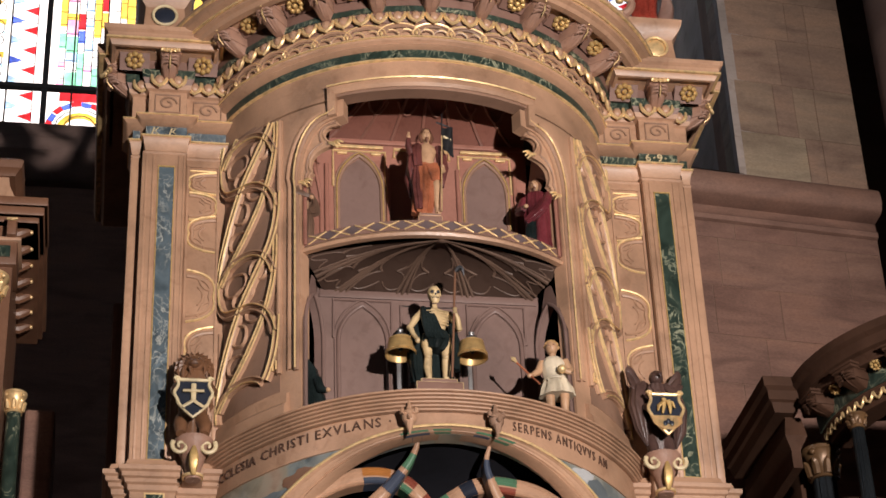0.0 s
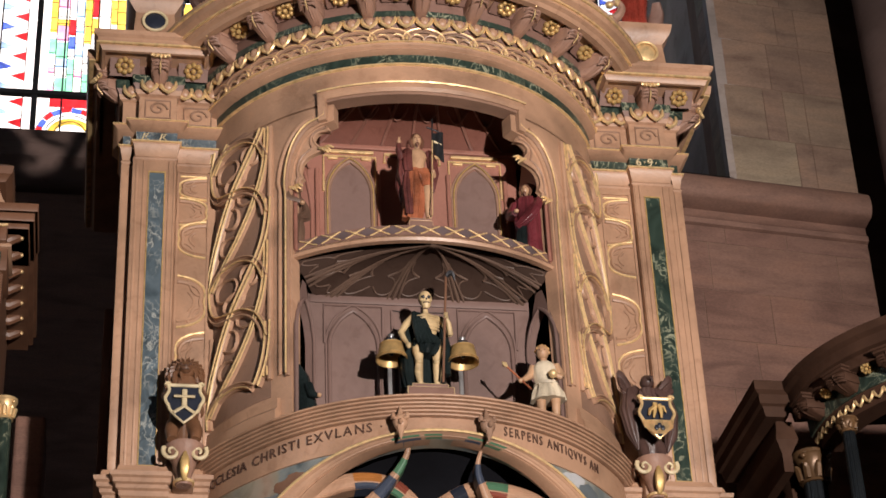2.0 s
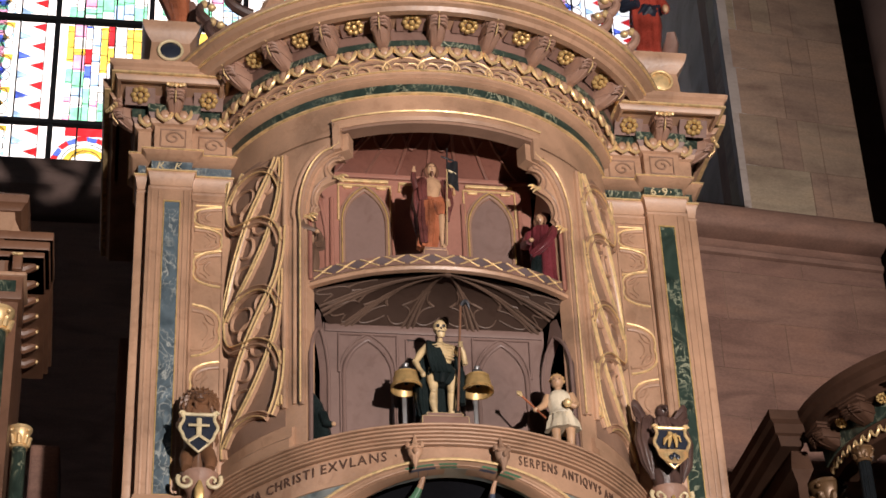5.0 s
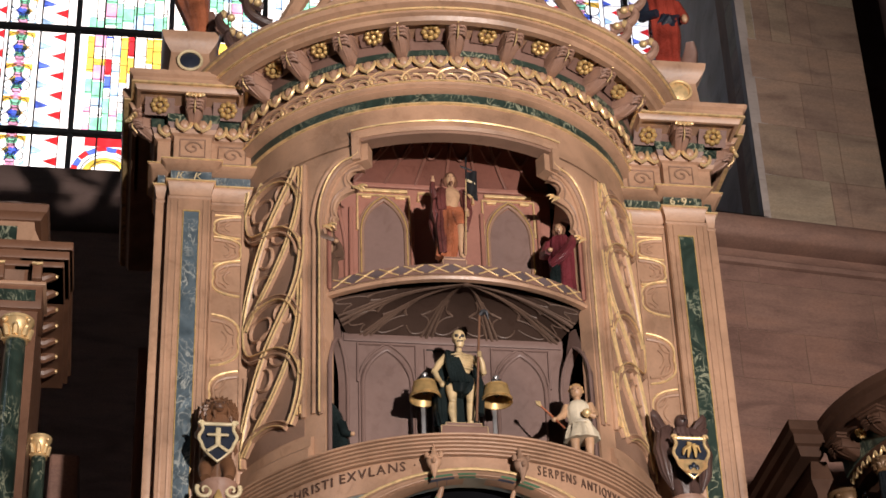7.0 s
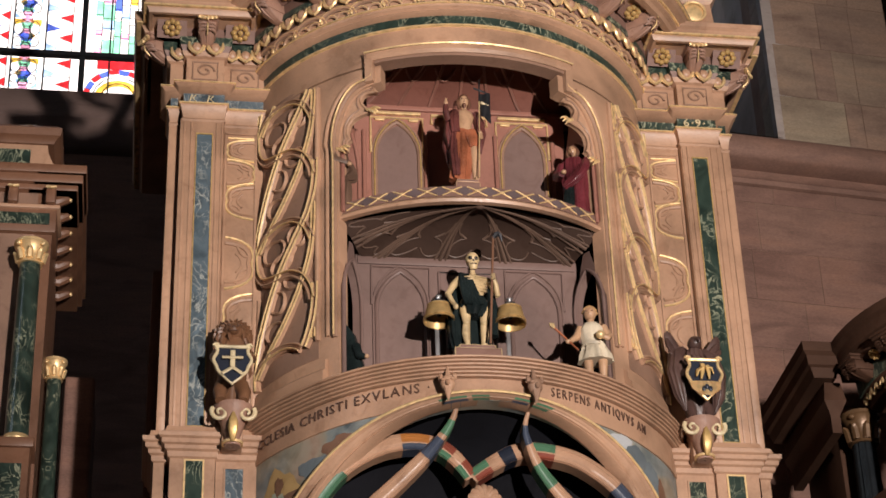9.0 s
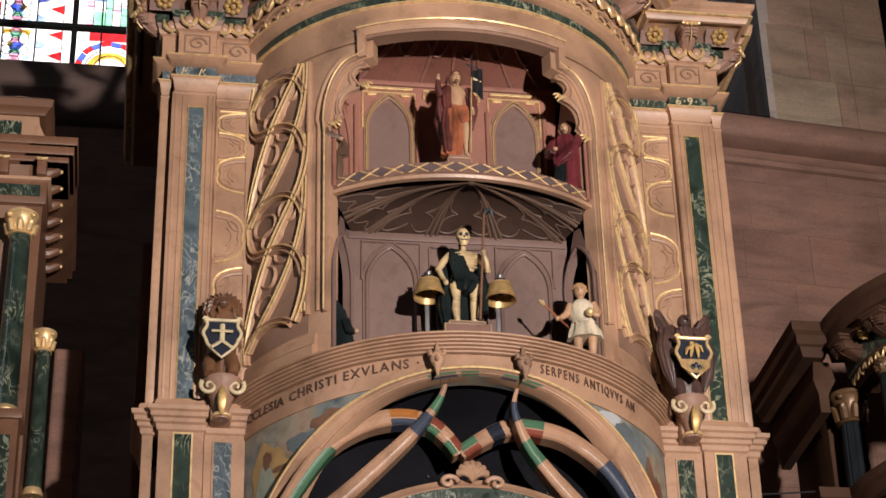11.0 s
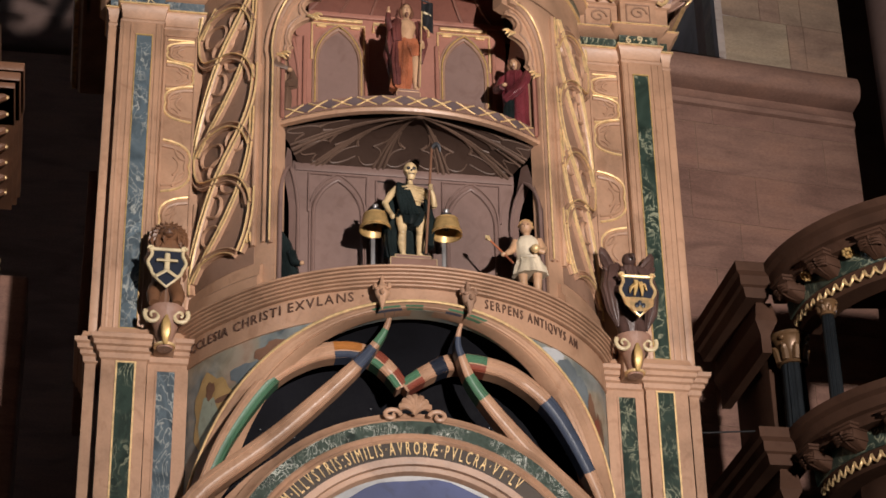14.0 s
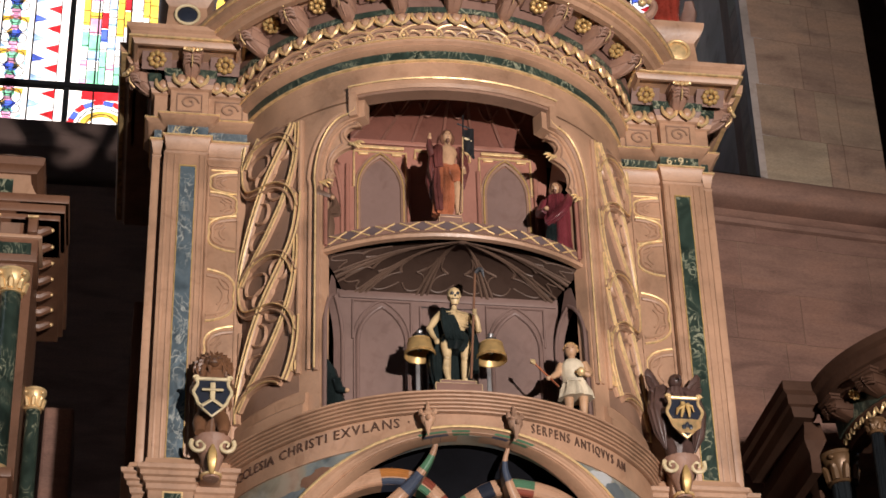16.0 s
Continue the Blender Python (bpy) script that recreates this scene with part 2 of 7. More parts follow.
def lettering(name, text, size, place, material, parent, label, depth=0.006, squeeze=1.0, run=0.0):
    """Raised letters, one by one: place(s) gives the pose at s metres along the line; run: the whole line's length."""
    if run:
        probe = bpy.data.curves.new("letter", "FONT")
        wide = 0.0
        for ch in text:
            probe.body, probe.size = ch, size
            ob = bpy.data.objects.new("letter", probe)
            scene.collection.objects.link(ob)
            bpy.context.view_layer.update()
            me = bpy.data.meshes.new_from_object(ob.evaluated_get(bpy.context.evaluated_depsgraph_get()))
            wide += max((v.co.x for v in me.vertices), default=size * 0.25)
            bpy.data.objects.remove(ob)
            bpy.data.meshes.remove(me)
        squeeze = (run - size * 0.13 * len(text)) / wide
    s = 0.0
    for ch in text:
        cu = bpy.data.curves.new("letter", "FONT")
        cu.body, cu.size, cu.extrude, cu.resolution_u = ch, size, depth, 2
        ob = bpy.data.objects.new("letter", cu)
        scene.collection.objects.link(ob)
        bpy.context.view_layer.update()
        me = bpy.data.meshes.new_from_object(ob.evaluated_get(bpy.context.evaluated_depsgraph_get()))
        wide = max((v.co.x for v in me.vertices), default=size * 0.25)
        me.transform(place(s + wide / 2 * squeeze) @ Matrix.Translation((-wide / 2 * squeeze, 0, 0)) @ Matrix.Diagonal((squeeze, 1, 1, 1)))
        bpy.data.objects.remove(ob)
        bpy.data.curves.remove(cu)
        if len(me.vertices):
            me.name = name
            me.materials.clear()
            me.materials.append(material)
            ob = new(name, me)
            ob.parent = parent
            ob["label"] = label
        s += wide * squeeze + size * 0.13

# ---- the large structure ----


def structure(name, bm, mats, label, smooth=None):
    return tagged(link(name, bm, mats, None, "", smooth), label, name.rstrip("_0123456789").replace("_", " "), kind="structure")


# unseen shell added to close the nave and set its bounced light
structure("floor", box(fresh(), -14, 14, -22, 8, -0.2, 0.0), FLOOR_STONE, "worn pale stone slab floor, added unseen to close the nave")
structure("ceiling", box(fresh(), -14.4, 14.4, -22.4, 8.4, 21.0, 21.4), HALL, "dim plain stone vault, added unseen high overhead")
structure("wall_south", box(fresh(), -14.4, 14.4, -22.4, -22.0, 0, 21), HALL, "plain sandstone wall, added unseen to close the nave")
structure("wall_west", box(fresh(), -14.4, -14, -22, 8.4, 0, 21), HALL, "plain sandstone side wall, added unseen")
structure("wall_east", box(fresh(), 14, 14.4, -22, 8.4, 0, 21), HALL, "plain sandstone side wall, added unseen")

# unseen window frame added round the daylight lamp; the west wall has no opening
bm = fresh()
for y0, y1, z0, z1 in ((-11.0, -10.7, 9.8, 16.3), (-5.3, -5.0, 9.8, 16.3), (-11.0, -5.0, 9.5, 9.8), (-11.0, -5.0, 16.3, 16.6)):
    box(bm, -14.0, -13.85, y0, y1, z0, z1)
structure("window_2", bm, HALL, "plain stone frame added for an unseen nave window")

# back wall under and around the tall window
WY = 5.0
SILL = 12.71
bm = fresh()
box(bm, -14, 3.4, WY, WY + 0.9, 0, SILL - 0.32)
structure("wall_north", bm, SANDSTONE, "red sandstone wall under the tall window, mostly in shade")
structure("wall_north_2", box(fresh(), -14, -6.4, WY, WY + 0.9, SILL - 0.32, 21), SANDSTONE, "red sandstone wall beside the window")
structure("wall_north_3", box(fresh(), -6.4, 3.4, WY, WY + 0.9, 19.5, 21), SANDSTONE, "red sandstone wall over the window")
sill = fresh()
ringstack(sill, -6.6, 3.3, WY - 0.05, WY + 0.9, [(0.0, SILL - 0.62), (0.05, SILL - 0.60), (0.16, SILL - 0.46), (0.22, SILL - 0.40), (0.22, SILL - 0.33), (0.04, SILL)])
structure("window_sill", sill, SHADOW_STONE, "sloping sandstone sill with a rolled edge", 40)

# right-hand wall: lower face, string course, upper face with its splay towards the window
SLANT = 0.110


def wall_y(x):
    return 2.0 + SLANT * (x - 2.4)


def slanted(bm, x0, x1, z0, z1, proud=0.0, depth=0.5, bevel=0.0):
    v = [bm.verts.new((x, wall_y(x) + (depth if back else -proud), z)) for z in (z0, z1) for x, back in ((x0, 0), (x1, 0), (x1, 1), (x0, 1))]
    fs = [bm.faces.new([v[i] for i in q]) for q in ((3, 2, 1, 0), (4, 5, 6, 7), (0, 1, 5, 4), (1, 2, 6, 5), (2, 3, 7, 6), (3, 0, 4, 7))]
    if bevel:
        bmesh.ops.bevel(bm, geom=list({e for f in fs for e in f.edges}), offset=bevel, segments=1, affect="EDGES")
    return bm


wall_r = structure("wall_right", slanted(fresh(), 1.74, 3.93, 0.0, 10.30, -0.005), MORTAR, "red sandstone ashlar wall behind the clock")
wall_u = structure("wall_right_2", slanted(fresh(), 2.86, 3.93, 10.30, 21, -0.005), MORTAR, "upper sandstone ashlar wall with mottled blocks")
bm = fresh()
v = [bm.verts.new(p) for z in (10.3, 21) for p in ((2.85, wall_y(2.85) - 0.005, z), (2.93, 3.2, z), (3.33, WY + 0.9, z), (3.9, WY + 0.9, z), (3.5, wall_y(2.85) + 0.1, z))]
for q in ((4, 3, 2, 1, 0), (5, 6, 7, 8, 9), (0, 1, 6, 5), (1, 2, 7, 6), (2, 3, 8, 7), (3, 4, 9, 8), (4, 0, 5, 9)):
    bm.faces.new([v[i] for i in q])
structure("window_jamb", bm, JAMB_STONE, "splayed sandstone window jamb, window daylight put into its pale grey")
# string course
bm = fresh()
rows = []
for x in [1.9 + 2.03 * i / 8 for i in range(9)]:
    rows.append([(x, wall_y(x) + dy, z - 0.06) for dy, z in ((0.3, 10.19), (0.0, 10.19), (-0.03, 10.20), (-0.035, 10.24), (-0.01, 10.27), (-0.005, 10.335), (-0.15, 10.34), (-0.185, 10.36), (-0.205, 10.41), (-0.205, 10.47), (-0.18, 10.53), (-0.13, 10.57), (0.02, 10.68), (0.3, 10.72))])
vs = grid(bm, rows, closed_v=True)
cap(bm, vs[0])
cap(bm, vs[-1][::-1])
structure("string_course", bm, SANDSTONE, "rounded red sandstone string course along the wall", 40)
# slope from the string course back to the splay
bm = fresh()
rows = [[(1.9, wall_y(1.9) - 0.02, 10.60), (2.88, wall_y(2.88) - 0.02, 10.60)], [(1.9, WY, 11.9), (3.3, WY, 11.9)]]
grid(bm, rows)
bmesh.ops.solidify(bm, geom=bm.faces[:], thickness=-0.2)
structure("window_slope", bm, SHADOW_STONE, "weathered stone slope below the window")
# the dark gap and the round shaft of the pier
structure("wall_right_3", box(fresh(), 3.93, 6.0, 3.2, 3.6, 0, 21), SHADOW_STONE, "shaded sandstone wall in the recess beside the pier")
bm = fresh()
revolve(bm, [(0.01, 0), (0.34, 0), (0.34, 21), (0.01, 21)], 0, 360, 40, (4.46, 2.0))
structure("pier", bm, SHADOW_STONE, "tall round sandstone pier shaft", 60)
structure("wall_right_4", box(fresh(), 6.0, 14, 2.0, 2.5, 0, 21), SHADOW_STONE, "plain sandstone wall beyond the pier")

# ---- stained-glass window ----


def glass(name, c):
    m, t, p = nodes_of(name)
    n = noise_of(t, 9, 3)
    tr = t.nodes.new("ShaderNodeBsdfTransparent")
    t.links.new(ramp(t, n, [(0.3, shade(c, 0.6)), (0.7, c)]), tr.inputs[0])
    gl = t.nodes.new("ShaderNodeBsdfGlossy")
    gl.inputs["Roughness"].default_value = 0.15
    mx = t.nodes.new("ShaderNodeMixShader")
    mx.inputs[0].default_value = 0.04
    t.links.new(tr.outputs[0], mx.inputs[1])
    t.links.new(gl.outputs[0], mx.inputs[2])
    t.links.new(mx.outputs[0], t.nodes["Material Output"].inputs[0])
    return m


G_WHITE = glass("white_glass", (1.0, 1.0, 1.0))
G_BLUE = glass("blue_glass", (0.10, 0.17, 0.75))
G_SKY = glass("pale_blue_glass", (0.45, 0.68, 1.0))
G_RED = glass("red_glass", (0.70, 0.03, 0.04))
G_GOLD = glass("amber_glass", (0.95, 0.60, 0.10))
G_PINK = glass("pink_glass", (0.85, 0.40, 0.62))
G_GREEN = glass("green_glass", (0.28, 0.75, 0.50))
LEAD = painted("window_lead", (0.02, 0.02, 0.022), 0.6, 0.2, 20)

window = tagged(new("window_1"), "tall leaded stained-glass window glowing with daylight", "window", kind="structure")
GY = WY + 0.45
panes = {}


def pane(pts, m):
    """One piece of coloured glass; pieces of a colour share a part."""
    bm = panes.setdefault(m.name, (m, fresh()))[1]
    f = bm.faces.new([bm.verts.new((x, GY, z)) for x, z in pts])


def rect(x0, x1, z0, z1, m):
    pane([(x0, z0), (x1, z0), (x1, z1), (x0, z1)], m)


rng = random.Random(4)
BAR_X = [-6.2, -4.45, -3.55, -2.64, -1.74, -0.82, 0.1, 1.02, 1.95, 2.88, 3.5]
BAR_Z = [SILL + 0.76 + 1.24 * i for i in range(-1, 6)]
BAR_Z[0] = SILL - 0.02


def border(x0, x1, z0, z1):
    """White strip with red and blue triangles from either side."""
    rect(x0, x1, z0, z1, G_WHITE)
    n = max(1, round((z1 - z0) / 0.24))
    h = (z1 - z0) / n
    for i in range(n):
        z = z0 + i * h
        came(x0, x0 + 0.009, z, z + h)
        came(x1 - 0.009, x1, z, z + h)
        came(x0, x1, z, z + 0.007)
        pane([(x0 + 0.01, z + 0.05 * h), (x0 + 0.55 * (x1 - x0), z + 0.25 * h), (x0 + 0.01, z + 0.48 * h)], G_BLUE if i % 2 else G_SKY)
        pane([(x1 - 0.01, z + 0.52 * h), (x0 + 0.45 * (x1 - x0), z + 0.75 * h), (x1 - 0.01, z + 0.98 * h)], G_RED)


def disc(cx, cz, rx, rz, m, n=14, a0=0.0, a1=360.0):
    pane([(cx + rx * math.cos(radians(a0 + (a1 - a0) * i / n)), cz + rz * math.sin(radians(a0 + (a1 - a0) * i / n))) for i in range(n)], m)


def scroll_panel(x0, x1, z0, z1):
    """Pale panel of white loops on amber with small coloured flowers."""
    w, cx = x1 - x0, (x0 + x1) / 2
    rect(x0, x1, z0, z1, G_WHITE)
    n = max(1, round((z1 - z0) / 0.45))
    h = (z1 - z0) / n
    for i in range(n):
        c = z0 + (i + 0.5) * h
        for s in (-1, 1):
            # amber and blue grounds between the loops, then the leaded outline of each loop
            pane([(cx + s * 0.05 * w, c + 0.48 * h), (cx + s * 0.49 * w, c + 0.49 * h), (cx + s * 0.49 * w, c + 0.30 * h), (cx + s * 0.30 * w, c + 0.33 * h), (cx + s * 0.12 * w, c + 0.40 * h)], G_GOLD)
            pane([(cx + s * 0.49 * w, c - 0.49 * h), (cx + s * 0.22 * w, c - 0.49 * h), (cx + s * 0.38 * w, c - 0.38 * h), (cx + s * 0.49 * w, c - 0.30 * h)], G_SKY)
            pane([(cx + s * 0.08 * w, c + 0.10 * h), (cx + s * 0.30 * w, c + 0.02 * h), (cx + s * 0.20 * w, c - 0.12 * h), (cx + s * 0.07 * w, c - 0.05 * h)], G_GOLD if (i + (s > 0)) % 2 else G_BLUE)
            pane([(cx + s * 0.10 * w, c - 0.24 * h), (cx + s * 0.30 * w, c - 0.20 * h), (cx + s * 0.16 * w, c - 0.36 * h)], G_SKY)
            pane([(cx + s * 0.40 * w, c + 0.05 * h), (cx + s * 0.49 * w, c + 0.16 * h), (cx + s * 0.49 * w, c - 0.10 * h)], G_SKY)
            loop(cx + s * 0.27 * w, c + 0.14 * h, 0.20 * w, 0.22 * h)
            loop(cx + s * 0.26 * w, c - 0.26 * h, 0.21 * w, 0.16 * h)
        for dz, r, m in ((0.44, 0.055, G_PINK), (0.30, 0.06, G_GREEN), (0.12, 0.045, G_PINK), (-0.06, 0.065, G_BLUE), (-0.22, 0.05, G_GREEN), (-0.38, 0.05, G_PINK)):
            disc(cx, c + dz * h, r, r * 0.8, m, 8)
            loop(cx, c + dz * h, r, r * 0.8, 0.008)


lead = fresh()


def loop(cx, cz, rx, rz, w=0.011, n=14):
    """A lead came bent round a piece of glass."""
    ring_in = [((rx - w) * math.cos(2 * math.pi * i / n), (rz - w) * math.sin(2 * math.pi * i / n)) for i in range(n)]
    ring_out = [(rx * math.cos(2 * math.pi * i / n), rz * math.sin(2 * math.pi * i / n)) for i in range(n)]
    vi = [lead.verts.new((cx + x, GY - 0.05, cz + z)) for x, z in ring_in]
    vo = [lead.verts.new((cx + x, GY - 0.05, cz + z)) for x, z in ring_out]
    for i in range(n):
        j = (i + 1) % n
        lead.faces.new((vi[i], vi[j], vo[j], vo[i]))


def came(x0, x1, z0, z1):
    lead.faces.new([lead.verts.new((x, GY - 0.05, z)) for x, z in ((x0, z0), (x1, z0), (x1, z1), (x0, z1))])


def figure_panel(x0, x1, z0, z1):
    """Patchwork of robes: tall strips broken into pieces."""
    cols = [G_GOLD, G_PINK, G_BLUE, G_WHITE, G_GOLD, G_RED, G_WHITE, G_GOLD]
    x = x0
    k = 0
    while x < x1 - 0.02:
        w = min(rng.uniform(0.06, 0.12), x1 - x)
        z = z0
        while z < z1 - 0.01:
            h = min(rng.uniform(0.07, 0.22), z1 - z)
            low = (z - z0) / (z1 - z0) < 0.45
            m = rng.choice([G_WHITE, G_WHITE, G_WHITE, G_PINK, G_GREEN, G_SKY, G_GREEN] if low else [cols[k % 8], cols[k % 8], cols[k % 8], G_WHITE, cols[(k + 3) % 8], G_SKY])
            rect(x, x + w, z, z + h, m)
            came(x + w - 0.009, x + w, z, z + h)
            came(x, x + w, z + h - 0.009, z + h)
            z += h
        x += w
        k += 1


for bi in range(len(BAR_X) - 1):
    x0, x1 = BAR_X[bi] + 0.04, BAR_X[bi + 1] - 0.04
    for zi in range(len(BAR_Z) - 1):
        z0, z1 = BAR_Z[zi] + 0.03, BAR_Z[zi + 1] - 0.03
        if bi in (0, 1, 2, 6, 7, 8, 9):
            if bi in (2, 6):
                scroll_panel(x0 + 0.20, x1 - 0.36, z0, z1)
                border(x0, x0 + 0.18, z0, z1)
                border(x1 - 0.32, x1 - 0.06, z0, z1)
                rect(x1 - 0.05, x1, z0, z1, G_WHITE)
            else:
                border(x0, x0 + 0.2, z0, z1)
                scroll_panel(x0 + 0.22, x1 - 0.22, z0, z1)
                border(x1 - 0.2, x1, z0, z1)
        elif zi == 0:
            cx = (x0 + x1) / 2 - 0.1
            rect(x0, x1, z0, z1, G_WHITE)
            for q in range(10):
                th0, th1 = math.pi * q / 10, math.pi * (q + 1) / 10
                pane([(cx + r * math.cos(t_), z0 + 0.28 + r * math.sin(t_)) for r, t_ in ((0.16, th0), (0.23, th0), (0.23, th1), (0.16, th1))], G_GOLD)
                pane([(cx + r * math.cos(t_), z0 + 0.30 + r * math.sin(t_)) for r, t_ in ((0.27, th0), (0.33, th0), (0.33, th1), (0.27, th1))], G_RED if q % 2 else G_BLUE)
            loop(cx, z0 + 0.28, 0.16, 0.17)
            loop(cx, z0 + 0.28, 0.24, 0.24)
            rect(x0 + 0.1, x1 - 0.2, z1 - 0.1, z1, G_RED)
            pane([(cx + 0.2, z0), (x1 - 0.12, z0), (x1 - 0.12, z0 + 0.3), (cx + 0.3, z0 + 0.22)], G_BLUE)
            pane([(cx - 0.34, z0), (cx - 0.2, z0), (cx - 0.24, z0 + 0.3), (cx - 0.34, z0 + 0.22)], G_BLUE)
            rect(x1 - 0.1, x1, z0, z0 + 0.14, G_RED)
        else:
            rect(x0, x0 + 0.05, z0, z1, G_WHITE)
            figure_panel(x0 + 0.06, x1, z0, z1)
for key, (m, bm) in panes.items():
    # pieces lie in slightly stepped layers so that overlaps stay clean
    lay = 0.0 if key == "white_glass" else 0.006 + 0.003 * sorted(panes).index(key)
    for vtx in bm.verts:
        vtx.co.y -= lay
    ob = part("pane", bm, m, window, m.name.replace("_", " ") + " pieces", None)
    ob.visible_shadow = False
bm = fresh()
for x in BAR_X:
    box(bm, x - 0.026, x + 0.026, GY - 0.06, GY + 0.02, SILL - 0.05, 19.6)
for x in BAR_X[:-1]:
    for f in (0.28, 0.62):
        box(bm, x + 0.9 * f - 0.008, x + 0.9 * f + 0.008, GY - 0.045, GY - 0.03, SILL - 0.05, 19.6)
part("lead_came", lead, LEAD, window, "thin black lead lines between the glass", None)["kind"] = "stuff"
part("mullion", bm, LEAD, window, "black iron upright bars", None)
bm = fresh()
for z in BAR_Z:
    box(bm, -6.4, 3.5, GY - 0.075, GY - 0.065 + 0.06, z - 0.022, z + 0.022)
part("saddle_bar", bm, LEAD, window, "black iron cross bars", None)

# ---- the clock tower ----
tower = thing("clock_tower", "tall carved and gilded astronomical clock tower of brown painted stone", "clock tower")
R = 1.31


def drum_sheet(bm, rows, r_out, r_in, n=26, mi=0, mi_in=None):
    """A curved wall: rows of (height, from angle, to angle), from below to above."""
    out = []
    for z, a0, a1 in rows:
        aa = [a0 + (a1 - a0) * i / n for i in range(n + 1)]
        out.append([at(a, r_out, z) for a in aa] + [at(a, r_in, z) for a in reversed(aa)])
    vs = grid(bm, out, closed_v=True, mi=mi)
    cap(bm, vs[0][::-1], mi)
    cap(bm, vs[-1], mi)
    return bm


def both(f):
    for s in (-1, 1):
        f(s)


# shaft below and core behind
part("core", box(fresh(), -1.66, 1.66, 0.62, 2.2, 0.0, 9.9), STONE_DARK, tower, "plain dark rear of the tower")
part("base", revolve(fresh(), [(0.2, 0), (1.33, 0), (1.33, 4.6), (0.2, 4.6)], -80, 80, 40), STONE, tower)

# drum wall with the two-storey niche
AJ, AU = 37.0, 24.5
SHOULDER = []
for i in range(15):
    f = i / 14
    SHOULDER.append((8.62 + 0.40 * math.sin(f * math.pi / 2), 27.5 + (AJ - 27.5) * math.cos(f * math.pi / 2)))


def drum_side(s):
    rows = [(7.0, AJ * s, 78 * s), (7.36, AJ * s, 78 * s), (8.62, AJ * s, 78 * s)] + [(z, a * s, 78 * s) for z, a in SHOULDER[1:]]
    rows += [(9.03, AU * s, 78 * s), (9.15, AU * s, 78 * s)]
    part("drum_wall", drum_sheet(fresh(), rows, R, R - 0.09), STONE, tower)
    # gilded roll along the jamb and shoulder
    line = [at((AJ + 1.2) * s, R + 0.004, 7.36)] + [at((AJ + 1.2) * s, R + 0.004, 7.36 + 1.2 * i / 6) for i in range(1, 7)]
    line += [at((a + 1.6) * s, R + 0.004, z + 0.02) for z, a in SHOULDER] + [at((AU + 2.3) * s, R + 0.004, 9.06), at((AU + 2.3) * s, R + 0.004, 9.17)]
    part("jamb_moulding", tube(fresh(), line, 0.016, 8), RIB, tower)
    part("jamb_bead", tube(fresh(), [p + Vector((0.012 * s, -0.02, 0.008)) for p in line], 0.006, 6), GOLD, tower, "thin gilded bead")
    line2 = [at((AJ + 3.4) * s, R + 0.002, 7.38 + 1.25 * i / 6) for i in range(7)] + [at((a + 4.0 - 1.2 * i / 14) * s, R + 0.002, z + 0.06) for i, (z, a) in enumerate(SHOULDER)]
    part("jamb_roll", tube(fresh(), line2, 0.013, 8), STONE, tower)
    # scalloped tracery under the shoulder, with gilded leaves at its points
    rows = []
    edge = []
    m_ = len(SHOULDER)
    for i in range(41):
        f = i / 40
        k = f * (m_ - 1)
        j = min(m_ - 2, int(k))
        z = SHOULDER[j][0] + (SHOULDER[j + 1][0] - SHOULDER[j][0]) * (k - j)
        a = SHOULDER[j][1] + (SHOULDER[j + 1][1] - SHOULDER[j][1]) * (k - j)
        dip = 0.22 + 0.78 * (1 - abs(math.sin(math.pi * (f * 2.0 + 0.0)))) ** 1.3 if 0.1 < f < 0.95 else 0.25
        na, nz = -8.0 * dip * (0.55 + 0.45 * (1 - f)), -0.085 * dip * (0.35 + 0.65 * f)
        rows.append([at(a * s, R - 0.015, z), at((a + na) * s, R - 0.02, z + nz), at((a + na) * s, R - 0.06, z + nz), at(a * s, R - 0.06, z)])
        edge.append(at((a + na) * s, R - 0.022, z + nz))
    bm = fresh()
    vs = grid(bm, rows, closed_v=True)
    cap(bm, vs[0])
    cap(bm, vs[-1][::-1])
    part("cusp", bm, STONE, tower, "scalloped tracery cusps")
    part("cusp_roll", tube(fresh(), edge, 0.009, 6), STONE, tower)
    part("cusp_roll", tube(fresh(), [p.lerp(q[0], 0.5) + Vector((0, -0.004, 0)) for p, q in zip(edge, rows)], 0.007, 6), RIB, tower)
    for z, a in ((8.85, 27.6), (8.63, 36.4)):
        bm = fresh()
        for j in range(5):
            w = (j - 2) * 0.5
            tip = at((a - 1.3 + w * 1.5) * s, R - 0.01, z - 0.045 + abs(w) * 0.035)
            tube(bm, bez(at((a + 0.6) * s, R - 0.035, z + 0.02), at((a + w * 1.6) * s, R + 0.02, z), tip), [0.004 + 0.005 * math.sin(i / 8 * 3.1) for i in range(9)], 6)
        part("leaf", bm, GOLD, tower, "gilded curling leaf")


both(drum_side)
part("lintel", drum_sheet(fresh(), [(9.165, -78, 78), (9.40, -78, 78)], R, R - 0.07, 60), STONE, tower)
# underside given the darkened stone tone
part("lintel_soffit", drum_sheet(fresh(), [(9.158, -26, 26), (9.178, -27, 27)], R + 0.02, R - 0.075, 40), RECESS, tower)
hood = fresh()
revolve(hood, [(R - 0.01, 9.185), (R + 0.03, 9.175), (R + 0.045, 9.195), (R + 0.045, 9.225), (R + 0.015, 9.24), (R - 0.01, 9.24)], -27.8, 27.8, 40)
part("hood_mould", hood, STONE, tower)
